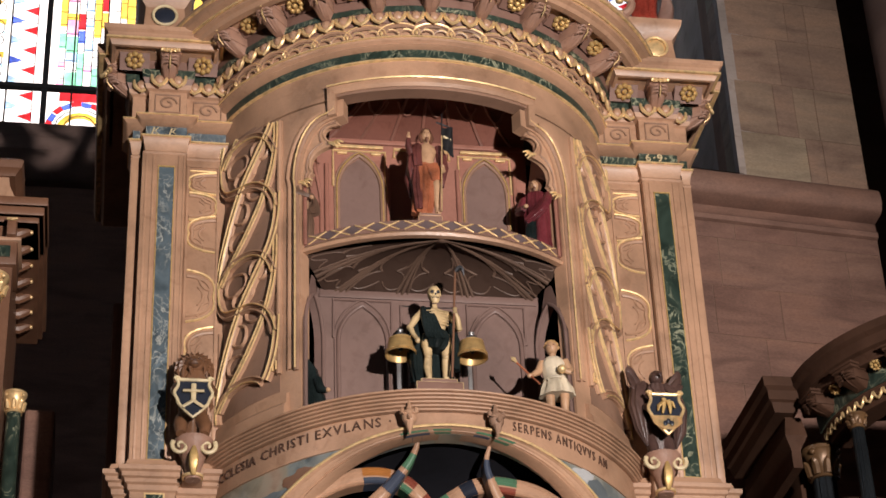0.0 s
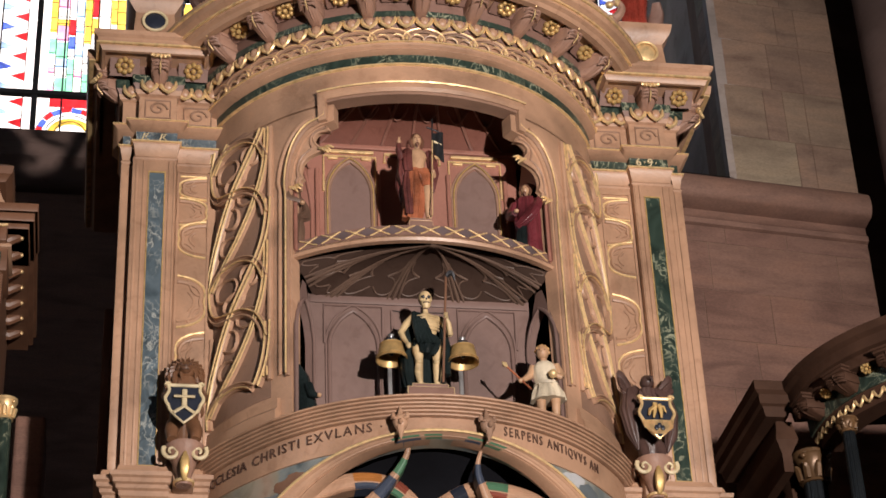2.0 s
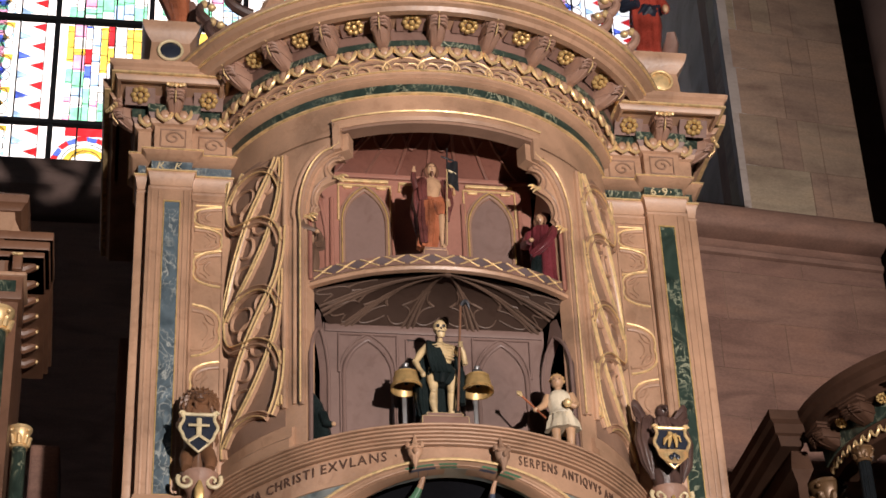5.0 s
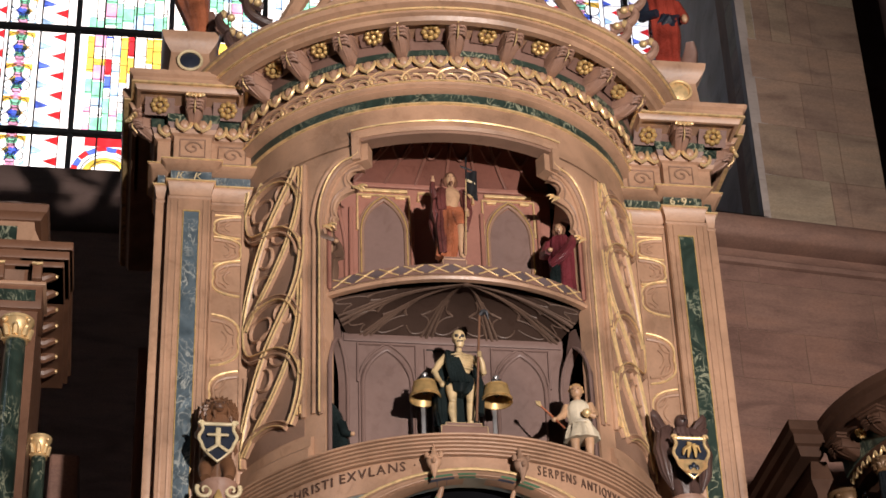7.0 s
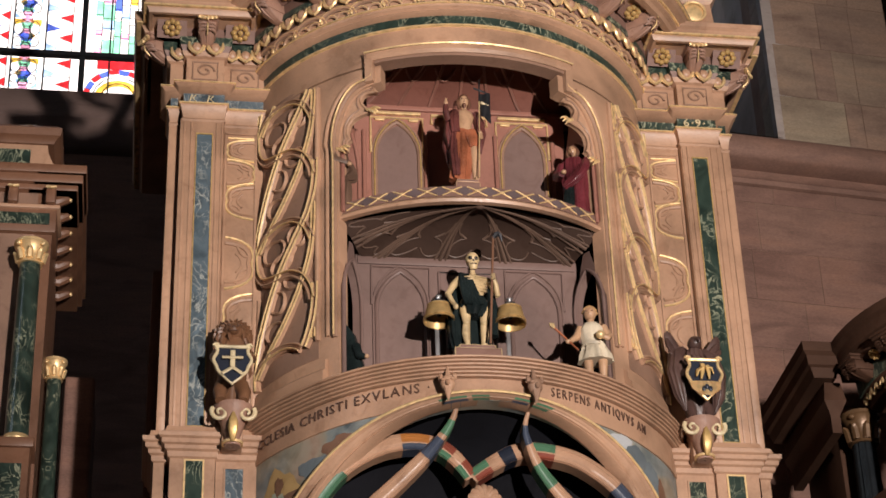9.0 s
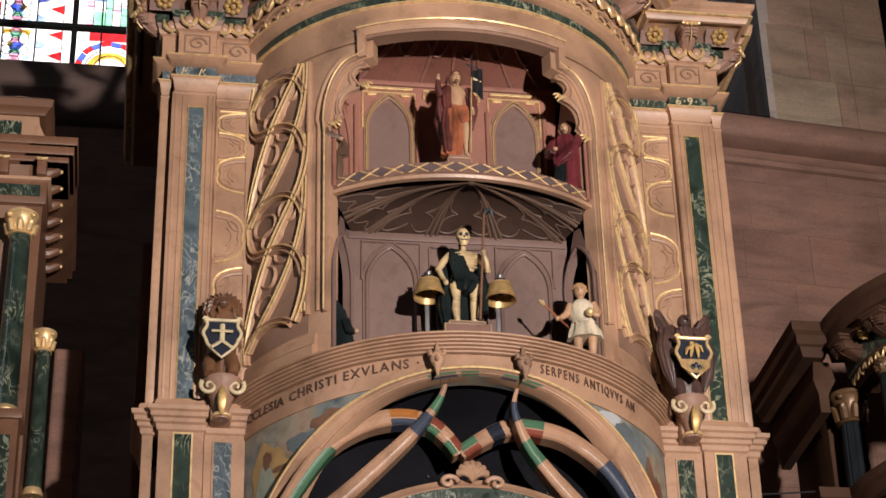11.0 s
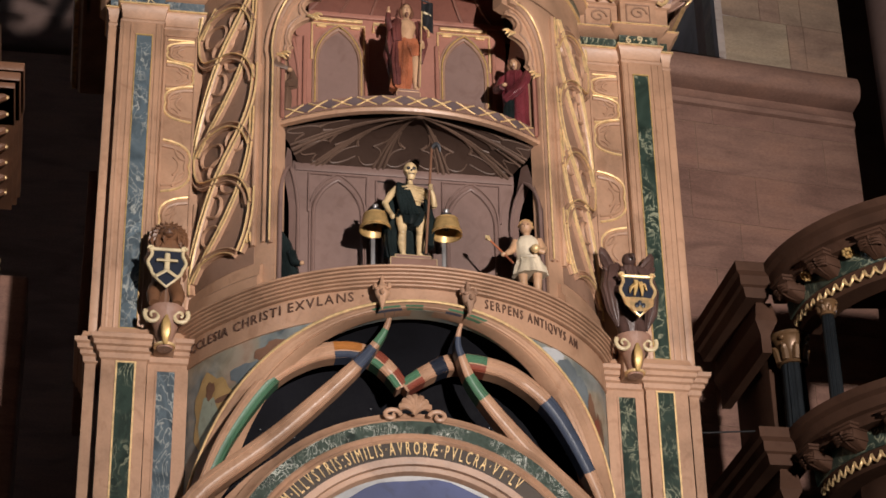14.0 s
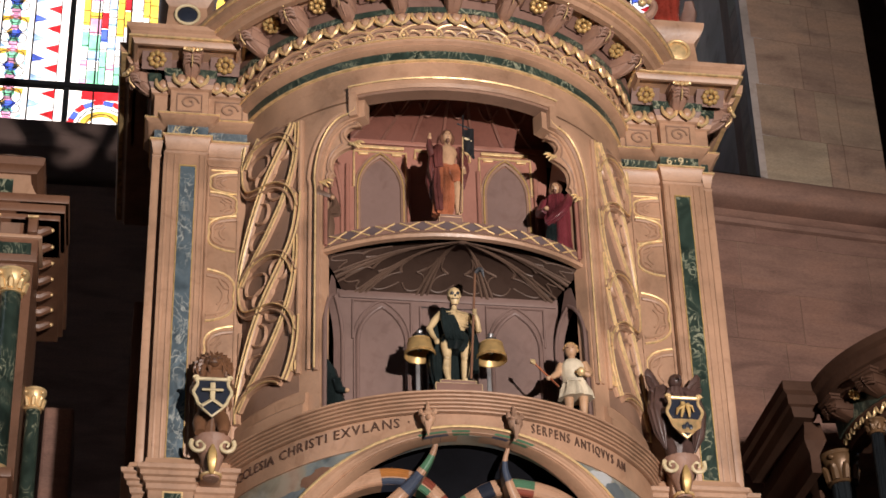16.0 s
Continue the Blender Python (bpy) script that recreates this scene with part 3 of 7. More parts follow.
part("hood_bead", revolve(fresh(), [(R + 0.02, 9.238), (R + 0.055, 9.222), (R + 0.06, 9.23), (R + 0.02, 9.25)], -28.2, 28.2, 40), GOLD, tower, "gilded bead")
for s in (-1, 1):
    part("hood_stop", revolve(fresh(), [(R - 0.01, 9.03), (R + 0.03, 9.03), (R + 0.04, 9.24), (R - 0.01, 9.24)], 26.2 * s, 28.4 * s, 4), STONE, tower)

# bands above the drum, from below to above
E0 = 74
part("band_bead", revolve(fresh(), [(R, 9.385), (R + 0.014, 9.39), (R + 0.014, 9.40), (R, 9.405)], -E0, E0, 60), GOLD, tower, "gilded bead")
part("marble_band", revolve(fresh(), [(R - 0.08, 9.403), (R + 0.006, 9.403), (R + 0.010, 9.462), (R - 0.08, 9.462)], -E0, E0, 60), GREEN_MARBLE, tower, "dark green veined marble band")
part("band_moulding", revolve(fresh(), [(R - 0.08, 9.462), (R + 0.02, 9.464), (R + 0.045, 9.48), (R + 0.03, 9.495), (R + 0.05, 9.51), (R + 0.055, 9.53), (R + 0.03, 9.54), (R - 0.08, 9.54)], -E0, E0, 60), STONE, tower)
part("band_line", revolve(fresh(), [(R + 0.05, 9.524), (R + 0.062, 9.527), (R + 0.062, 9.535), (R + 0.05, 9.538)], -E0, E0, 60), GOLD, tower, "gilded line")
part("frieze", revolve(fresh(), [(R - 0.08, 9.54), (R + 0.03, 9.54), (R + 0.045, 9.625), (R + 0.06, 9.635), (R - 0.08, 9.635)], -70, 70, 60), STONE, tower)


def frieze_arc(c, w, lo, hi, n=14):
    """A low half circle on the frieze round the angle c."""
    return [at(c + w * math.cos(math.pi * i / n), R + 0.044 + 0.012 * math.sin(math.pi * i / n), lo + (hi - lo) * math.sin(math.pi * i / n)) for i in range(n + 1)]


for i in range(15):
    a = -63 + 9.0 * i
    part("frieze_arc", tube(fresh(), frieze_arc(a, 5.6, 9.548, 9.622), 0.011, 6), STONE, tower)
    part("arc_gilding", tube(fresh(), [p + Vector((0, -0.009, 0.004)) for p in frieze_arc(a, 5.6, 9.548, 9.622)], 0.0055, 5), GOLD, tower, "gilded edge of a frieze arc")
    part("frieze_arc", tube(fresh(), frieze_arc(a, 4.2, 9.548, 9.604), 0.007, 6), RIB, tower)
    for u in (-1, 1):
        part("frieze_cusp", tube(fresh(), frieze_arc(a + 1.9 * u, 1.9, 9.546, 9.578, 8), 0.008, 6), STONE, tower)
        part("cusp_gilding", tube(fresh(), [p + Vector((0, -0.007, 0.003)) for p in frieze_arc(a + 1.9 * u, 1.9, 9.546, 9.578, 8)][:6], 0.004, 5), GOLD, tower, "gilded cusp edge")
    part("frieze_bud", ball(fresh(), at(a + 4.5, R + 0.056, 9.560), (0.012, 0.012, 0.018), 0, 8, 6), GOLD, tower, "gilded bud")

# egg-and-dart ring
RE = 1.40
# bed in the dark stone, so the gaps between eggs read as shade
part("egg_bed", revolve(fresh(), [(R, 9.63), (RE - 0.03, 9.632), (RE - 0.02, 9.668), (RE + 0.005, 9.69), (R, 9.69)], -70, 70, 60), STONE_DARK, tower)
eggm = fresh()
ball(eggm, (0, 0, 0), (0.024, 0.022, 0.028), 0, 8, 6)
egg = None
dart = None
for i in range(29):
    a = -64.4 + 4.6 * i
    if egg is None:
        egg = part("egg", eggm, STONE, tower)
        db = fresh()
        tube(db, bez((-0.036, 0, 0.03), (-0.04, -0.01, -0.02), (0.0, -0.006, -0.038), 6) + bez((0.0, -0.006, -0.038), (0.04, -0.01, -0.02), (0.036, 0, 0.03), 6)[1:], [0.006, 0.008, 0.010, 0.011, 0.010, 0.008, 0.010, 0.008, 0.010, 0.011, 0.010, 0.008, 0.006], 6)
        dart = part("dart", db, GOLD, tower, "gilded husk round an egg")
        e, d = egg, dart
    else:
        e, d = new("egg", egg.data), new("dart", dart.data)
        e.parent = d.parent = tower
        d["label"] = dart["label"]
    for o in (e, d):
        o.location = at(a, RE - 0.004, 9.662)
        o.scale = (1.28, 1.2, 1.25)
        o.rotation_euler = (0, 0, radians(a))
part("green_course", revolve(fresh(), [(R, 9.69), (RE + 0.012, 9.692), (RE + 0.016, 9.728), (R, 9.728)], -70, 70, 60), GREEN_MARBLE, tower, "green marble strip")
# dark stone behind the corbels: the coffers' shade is in the colour
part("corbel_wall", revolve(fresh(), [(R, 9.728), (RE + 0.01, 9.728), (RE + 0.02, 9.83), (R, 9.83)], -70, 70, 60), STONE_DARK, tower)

# corbels with gilded tops and rosettes between them
cb = fresh()
box(cb, -0.070, 0.070, -0.200, 0.02, 0.092, 0.112, 0.004)
box(cb, -0.062, 0.062, -0.188, 0.02, 0.070, 0.092, 0.004)
box(cb, -0.054, 0.054, -0.150, 0.02, 0.0, 0.072, 0.004)
rows = []
for f in [i / 8 for i in range(9)]:
    # a broad leaf that swells under the block and curls back to the wall
    d = 0.165 + 0.022 * math.sin(f * math.pi) - 0.135 * f ** 2.2
    h = 0.070 - 0.118 * f
    w = 0.052 * (1 - 0.45 * f ** 3)
    row = []
    for k in range(17):
        u = -1 + k / 8
        lobe = 0.010 * abs(math.cos(2.5 * math.pi * u)) * (0.5 + 0.5 * math.sin(f * math.pi * 3))
        row.append((w * u, -d + 0.030 * u * u - lobe - 0.010 * (abs(u) < 0.1), h))
    rows.append(row + [(w, 0.02, h), (-w, 0.02, h)])
vs = grid(cb, rows, closed_v=True)
cap(cb, vs[0])
cap(cb, vs[-1][::-1])
for u in (-1, 1):
    for k in range(3):
        q = k / 2
        tube(cb, bez((0.010 * u, -0.192 + 0.02 * q, 0.030 - 0.035 * q), (0.040 * u, -0.200 + 0.03 * q, 0.045 - 0.035 * q), (0.054 * u, -0.165 + 0.03 * q, 0.020 - 0.035 * q), 6), [0.005, 0.008, 0.010, 0.011, 0.010, 0.007, 0.003], 6)
gt = fresh()
for k in range(5):
    u = -1 + 0.5 * k
    tube(gt, bez((0.030 * u, -0.186, 0.074), (0.052 * u, -0.214, 0.078), (0.058 * u, -0.206, 0.050 + 0.012 * abs(u)), 5), [0.010, 0.014, 0.015, 0.014, 0.010, 0.004], 6)
tube(gt, [(0, -0.196, 0.035), (0, -0.190, 0.0), (0, -0.150, -0.03)], [0.003, 0.006, 0.003], 6)
ros = fresh()
for k in range(8):
    th = math.pi * 2 * k / 8
    ball(ros, (0.028 * math.cos(th), -0.010, 0.026 * math.sin(th)), (0.013, 0.014, 0.013), 0, 8, 5)
ball(ros, (0, -0.018, 0), 0.012, 0, 8, 5)
cof = fresh()
box(cof, -0.062, 0.062, -0.002, 0.02, -0.045, 0.045)
corbel = rosette = None
STONE_CORBEL = painted("carved_corbel_paint", (0.30, 0.17, 0.12), 0.5, 0.35, 26, relief=0.012)


def place_corbel(m, with_flower=None):
    global corbel, rosette
    if corbel is None:
        corbel = part("corbel", cb, STONE_CORBEL, tower, "carved acanthus corbel")
        part("gilding", gt, GOLD, corbel, "gilded leaf edge")
        c = corbel
    else:
        c = new("corbel", corbel.data)
        c["label"] = corbel["label"]
        g = new("gilding", corbel.children[0].data)
        g["label"] = corbel.children[0]["label"]
        g.parent, c.parent = c, tower
    c.matrix_local = m


def place_rosette(m):
    global rosette
    if rosette is None:
        rosette = part("rosette", ros, OLD_GOLD, tower, "gilded rosette")
        part("coffer", cof, STONE_DARK, rosette, "recessed coffer, its shade given as dark brown")
        r = rosette
    else:
        r = new("rosette", rosette.data)
        r["label"] = rosette["label"]
        c = new("coffer", rosette.children[0].data)
        c["label"] = rosette.children[0]["label"]
        c.parent, r.parent = r, tower
    r.matrix_local = m @ Matrix.Scale(1.5, 4)


for k in range(-4, 5):
    place_corbel(Matrix.Translation(at(13.2 * k - 0.9, RE + 0.01, 9.735)) @ pose(0, 0, 0, 0, 0, 13.2 * k - 0.9))
for k in range(8):
    a = -47.6 + 13.6 * k
    place_rosette(Matrix.Translation(at(a, 1.49, 9.818)) @ pose(0, 0, 0, 0, 0, a) @ pose(0, 0, 0, 62, 0, 0))
corn = fresh()
revolve(corn, [(R, 9.81), (1.57, 9.828), (1.585, 9.79), (1.625, 9.79), (1.64, 9.815), (1.665, 9.825), (1.67, 9.845), (1.72, 9.865), (1.735, 9.90), (1.745, 9.93), (1.3, 10.0)], -63, 63, 70)
part("cornice", corn, STONE, tower)
part("cornice_line", revolve(fresh(), [(1.66, 9.84), (1.682, 9.838), (1.684, 9.85), (1.66, 9.855)], -62.5, 62.5, 70), GOLD, tower, "gilded cornice line")
part("cornice_edge", revolve(fresh(), [(1.735, 9.893), (1.747, 9.895), (1.749, 9.904), (1.735, 9.907)], -62.5, 62.5, 70), GOLD, tower, "gilded cornice edge")
part("drum_roof", revolve(fresh(), [(0.1, 9.9), (1.3, 9.9), (1.3, 10.02), (0.1, 10.02)], -80, 80, 40), STONE_DARK, tower)

# ---- the niche inside ----
UB, LB = -0.16, -0.21


def pointed(cx, w, z0, zs, zt, n=9):
    """Outline of a pointed arch, from the left foot over the point to the right foot: (x, z)."""
    left = [(cx - w, z0)] + [(cx - w + 2 * w * (1 - math.cos(f * math.pi / 3)), zs + (zt - zs) * math.sin(f * math.pi / 3) / math.sin(math.pi / 3)) for f in [i / n for i in range(n + 1)]]
    return left + [(2 * cx - x, z) for x, z in reversed(left[:-1])]


def arch_panel(cx, w, z0, zs, zt, y, stone, head):
    """A blind pointed arch with its moulding and a square label over it."""
    o = pointed(cx, w, z0, zs, zt)
    part("arch_roll", tube(fresh(), [(x, y - 0.006, z) for x, z in o], 0.013, 8), stone, tower)
    part("arch_bead", tube(fresh(), [(cx + (x - cx) * 1.13, y - 0.004, z0 + (z - z0) * 1.045) for x, z in o], 0.008, 6), stone, tower)
    zt2 = zt + 0.035
    part("arch_label", tube(fresh(), [(cx - w - 0.028, y - 0.006, zs + 0.02), (cx - w - 0.028, y - 0.006, zt2), (cx + w + 0.028, y - 0.006, zt2), (cx + w + 0.028, y - 0.006, zs + 0.02)], 0.009, 6), head, tower)


# upper storey
part("upper_back", box(fresh(), -0.66, 0.66, UB, UB + 0.10, 8.2, 9.165), NICHE_RED, tower, "back of the niche painted dull red")
for cx in (-0.395, 0.392):
    arch_panel(cx, 0.135, 8.26, 8.80, 9.05, UB, RECESS, GOLD)
    part("arch_gilding", tube(fresh(), [(x, UB - 0.018, z + 0.004) for x, z in pointed(cx, 0.143, 8.26, 8.80, 9.065)], 0.005, 6), OLD_GOLD, tower, "thin gilded arch line")
    part("label_bar", box(fresh(), cx - 0.15, cx + 0.15, UB - 0.022, UB, 9.105, 9.125, 0.003), GOLD, tower, "gilded bar over the blind arch")
    for u in (-1, 1):
        part("label_bar", box(fresh(), min(cx + u * 0.075, cx + u * 0.135), max(cx + u * 0.075, cx + u * 0.135), UB - 0.016, UB, 9.06, 9.078, 0.003), GOLD, tower, "gilded bar over the blind arch")
    bm = fresh()
    o = pointed(cx, 0.127, 8.26, 8.80, 9.03)
    cap(bm, [bm.verts.new((x, UB - 0.004, z)) for x, z in o])
    part("arch_field", bm, NICHE, tower, "violet-brown blind arch panel", None)
part("middle_label", tube(fresh(), [(-0.175, UB - 0.006, 9.05), (-0.175, UB - 0.006, 9.115), (0.17, UB - 0.006, 9.115), (0.17, UB - 0.006, 9.05)], 0.011, 6), GOLD, tower)
for x in (-0.60, -0.22, 0.22, 0.58):
    part("back_shaft", tube(fresh(), [(x, UB - 0.01, 8.24), (x, UB - 0.01, 8.98)], 0.014, 8), NICHE_RED, tower)
# lower storey
part("lower_back", box(fresh(), -0.665, 0.665, LB, LB + 0.10, 6.98, 8.06), NICHE, tower, "violet-brown panelled back of the niche")
part("lower_back_rail", box(fresh(), -0.655, 0.655, LB - 0.012, LB, 7.995, 8.05, 0.003), NICHE, tower)
for cx in (-0.40, 0.40):
    arch_panel(cx, 0.145, 7.02, 7.70, 7.945, LB, NICHE, NICHE)
part("middle_label", tube(fresh(), [(-0.17, LB - 0.006, 7.05), (-0.17, LB - 0.006, 7.955), (0.17, LB - 0.006, 7.955), (0.17, LB - 0.006, 7.05)], 0.009, 6), NICHE, tower)
part("middle_arch", tube(fresh(), [(x, LB - 0.006, z) for x, z in pointed(0, 0.13, 7.05, 7.72, 7.92)], 0.011, 8), NICHE, tower)


def niche_side(s):
    for yb, z0, z1, zs, zt, m in ((UB, 8.2, 9.15, 8.62, 8.86, NICHE_RED), (LB, 6.98, 8.06, 7.68, 7.94, NICHE)):
        p0, p1 = Vector((0.63 * s, yb, 0)), Vector((0.775 * s, -0.475, 0))
        d = p1 - p0

        def w(u, z, back=0.0):
            q = p0 + d * u
            return Vector((q.x + back * s * 0.9, q.y + back * 0.4, z))
        # frame round a pointed opening
        o = pointed(0.5, 0.43, z0, zs, zt)
        bm = fresh()
        n = len(o)
        outer = []
        for i, (x, z) in enumerate(o):
            if z <= zs:
                outer.append((0.0 if x < 0.5 else 1.0, z))
            else:
                f = (x - 0.07) / 0.86
                outer.append((f, zs + (z1 - zs) * min(1.0, 2.4 * min(f, 1 - f) + 0.02)) if 0.02 < f < 0.98 else (0.0 if f < 0.5 else 1.0, zs + 0.02))
        rows = [[w(u, z) for u, z in outer], [w(u, z) for u, z in o], [w(u, z, 0.05) for u, z in o]]
        grid(bm, rows)
        part("niche_cheek", bm, m, tower, "", None)
        part("cheek_roll", tube(fresh(), [w(u, z, -0.006) for u, z in o], 0.011, 8), m, tower)
    # black slab painted in as the darkness behind the side openings
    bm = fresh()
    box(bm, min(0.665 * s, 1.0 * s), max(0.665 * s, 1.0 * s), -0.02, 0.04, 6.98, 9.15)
    part("side_cavity", bm, BLACK, tower, "black slab painted in for the dark passage behind the figures", None)


both(niche_side)

# gallery between the storeys, its painted edge and the ribbed vault under it
GZ = 8.148
part("gallery_floor", revolve(fresh(), [(0.55, GZ + 0.100), (1.255, GZ + 0.100), (1.255, GZ + 0.122), (0.55, GZ + 0.122)], -39, 39, 40), STONE_DARK, tower)
part("gallery_lip", revolve(fresh(), [(1.25, GZ), (1.285, GZ), (1.293, GZ + 0.017), (1.275, GZ + 0.037), (1.25, GZ + 0.042)], -38.3, 38.3, 44), STONE, tower)
EDGE_BLUE = painted("slate_edge_paint", (0.115, 0.080, 0.080), 0.5, 0.4, 12)
part("gallery_edge", revolve(fresh(), [(1.25, GZ + 0.042), (1.272, GZ + 0.042), (1.262, GZ + 0.117), (1.25, GZ + 0.122)], -38, 38, 44), STONE_DARK, tower, "brown edge painted with gilded crosses")
for i in range(11):
    a = -33 + 6.6 * i
    bm = fresh()
    for u in (-1, 1):
        tube(bm, [at(a - 2.6 * u, 1.275, GZ + 0.050), at(a - 1.4 * u, 1.273, GZ + 0.062), at(a, 1.272, GZ + 0.080), at(a + 1.4 * u, 1.270, GZ + 0.098), at(a + 2.6 * u, 1.268, GZ + 0.110)], 0.0046, 5)
    ball(bm, at(a, 1.274, GZ + 0.080), (0.012, 0.008, 0.010), 0, 6, 4)
    part("gilt_cross", bm, GOLD, tower, "gilded saltire")
    if i < 10:
        bm = fresh()
        c = a + 3.3
        cap(bm, [bm.verts.new(at(c + da, r_, GZ + dz)) for da, r_, dz in ((-2.2, 1.2705, 0.08), (0, 1.2745, 0.05), (2.2, 1.2705, 0.08), (0, 1.2665, 0.112))])
        part("painted_lozenge", bm, EDGE_BLUE, tower, "slate painted lozenge", None)
HUB = at(1.0, 1.225, GZ + 0.012)


def vault_at(u, f, lower=0.0):
    """On the shell: u runs along its rim from one jamb over the back wall to the other, f from the hub to the rim."""
    rim = ((0.0, at(-38.5, 1.25, GZ)), (0.09, Vector((-0.70, -0.36, 8.075))), (0.16, Vector((-0.635, LB - 0.005, 8.038))), (0.84, Vector((0.635, LB - 0.005, 8.038))), (0.91, Vector((0.70, -0.36, 8.075))), (1.0, at(38.5, 1.25, GZ)))
    for (u0, p0), (u1, p1) in zip(rim, rim[1:]):
        if u <= u1:
            b = p0.lerp(p1, (u - u0) / (u1 - u0))
            break
    side = abs(u - 0.5) * 2
    return HUB.lerp(b, f) + Vector((0, 0, (0.075 - 0.05 * side ** 3) * math.sin(math.pi * min(1.0, f)) - lower))


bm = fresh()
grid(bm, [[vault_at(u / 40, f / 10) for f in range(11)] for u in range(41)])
part("niche_vault", bm, VAULT, tower, "ribbed shell vault, its brown darkened to keep the underside dim", 60)
RIB_U = [0.0, 0.105, 0.215, 0.413, 0.627, 0.838, 0.91, 1.0]
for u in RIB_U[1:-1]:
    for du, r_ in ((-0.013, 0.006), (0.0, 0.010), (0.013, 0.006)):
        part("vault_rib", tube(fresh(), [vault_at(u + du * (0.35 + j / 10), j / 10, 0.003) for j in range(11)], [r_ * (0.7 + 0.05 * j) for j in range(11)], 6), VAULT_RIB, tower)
for u0, u1 in zip(RIB_U, RIB_U[1:]):
    w, c = u1 - u0, (u0 + u1) / 2
    # each cell ends in three lobes with two sharp cusps
    q = lambda x, f: vault_at(c + x * w, f, 0.003)
    for s in (-1, 1):
        lobe = bez(q(0.40 * s, 0.50), q(0.44 * s, 0.68), q(0.17 * s, 0.73), 6)
        lobe += bez(q(0.17 * s, 0.73), q(0.48 * s, 0.76), q(0.40 * s, 0.93), 6)[1:] + bez(q(0.40 * s, 0.93), q(0.22 * s, 1.0), q(0.03 * s, 0.86), 6)[1:]
        part("vault_cusp", tube(fresh(), lobe, 0.0045, 6), VAULT_RIB, tower)
        part("vault_cusp", tube(fresh(), bez(q(0.17 * s, 0.73), q(0.26 * s, 0.70), q(0.30 * s, 0.66), 5), [0.009, 0.008, 0.007, 0.006, 0.004, 0.002], 6), VAULT_RIB, tower)
part("vault_boss", ball(fresh(), HUB + Vector((0, 0.01, -0.004)), (0.03, 0.025, 0.012), 0, 12, 6), VAULT_RIB, tower)


# red vault over the upper figures
def red_at(u, f, lower=0.0):
    """u from side to side, f from the back wall's top up and forward to the lintel."""
    a = Vector((0.66 * u, UB, 9.16))
    b = at(27 * u, R - 0.07, 9.36)
    q = a.lerp(b, f)
    return Vector((q.x, a.y + (b.y - a.y) * f ** 1.25, 9.16 + 0.20 * f + 0.05 * math.sin(math.pi * f) - lower))


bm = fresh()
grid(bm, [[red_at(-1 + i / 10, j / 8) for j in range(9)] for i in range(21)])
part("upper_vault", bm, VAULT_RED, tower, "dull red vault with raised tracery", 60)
part("upper_cornice", box(fresh(), -0.655, 0.655, UB - 0.02, UB, 9.14, 9.172, 0.004), NICHE_RED, tower)
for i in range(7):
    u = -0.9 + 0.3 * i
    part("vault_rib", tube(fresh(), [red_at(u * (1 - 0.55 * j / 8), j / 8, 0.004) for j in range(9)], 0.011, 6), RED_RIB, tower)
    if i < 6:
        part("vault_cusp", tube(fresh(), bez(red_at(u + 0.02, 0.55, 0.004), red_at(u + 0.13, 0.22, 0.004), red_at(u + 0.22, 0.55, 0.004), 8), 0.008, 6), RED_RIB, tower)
part("niche_floor", revolve(fresh(), [(0.5, 6.96), (1.33, 6.96), (1.33, 7.02), (0.5, 7.02)], -40, 40, 30), STONE_DARK, tower)
# black sheets inside the drum wall: the cavity's shade given as colour
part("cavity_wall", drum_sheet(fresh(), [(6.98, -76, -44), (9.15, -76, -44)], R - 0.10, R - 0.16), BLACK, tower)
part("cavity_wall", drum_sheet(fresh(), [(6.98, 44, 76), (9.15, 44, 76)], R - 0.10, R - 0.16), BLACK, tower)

# ---- interlaced gilded tracery on the drum's flanks ----


def smooth_line(pts, k=6):
    """A soft curve through a few places (angle, height)."""
    P = [Vector((a, z, 0)) for a, z in pts]
    out = []
    for i in range(len(P) - 1):
        a, b, c, d = P[max(0, i - 1)], P[i], P[i + 1], P[min(len(P) - 1, i + 2)]
        for j in range(k):
            f = j / k
            out.append(0.5 * ((2 * b) + (c - a) * f + (2 * a - 5 * b + 4 * c - d) * f * f + (3 * b - a - 3 * c + d) * f ** 3))
    return [(p.x, p.y) for p in out + [P[-1]]]


def ribbon(line, prof, s, r=R):
    """A moulded band lying on the drum: prof holds (sideways, outwards) places."""
    bm = fresh()
    deg = math.degrees(1 / r)
    rows = []
    for i, (a, z) in enumerate(line):
        a0, z0 = line[max(0, i - 1)]
        a1, z1 = line[min(len(line) - 1, i + 1)]
        dx, dz = (a1 - a0) / deg, z1 - z0
        n = math.hypot(dx, dz) or 1.0
        rows.append([at((a - o * dz / n * deg) * s, r + h, z + o * dx / n) for o, h in prof])
    vs = grid(bm, rows, closed_v=True)
    cap(bm, vs[0])
    cap(bm, vs[-1][::-1])
    return bm


def band_prof(w, h):
    return [(-w, -0.01), (-w, h * 0.55), (-w * 0.86, h * 0.62), (-w * 0.72, h), (-w * 0.5, h), (-w * 0.36, h * 0.6), (-w * 0.12, h * 0.5), (0, h * 0.8), (w * 0.12, h * 0.5), (w * 0.36, h * 0.6), (w * 0.5, h), (w * 0.72, h), (w * 0.86, h * 0.62), (w, h * 0.55), (w, -0.01)]


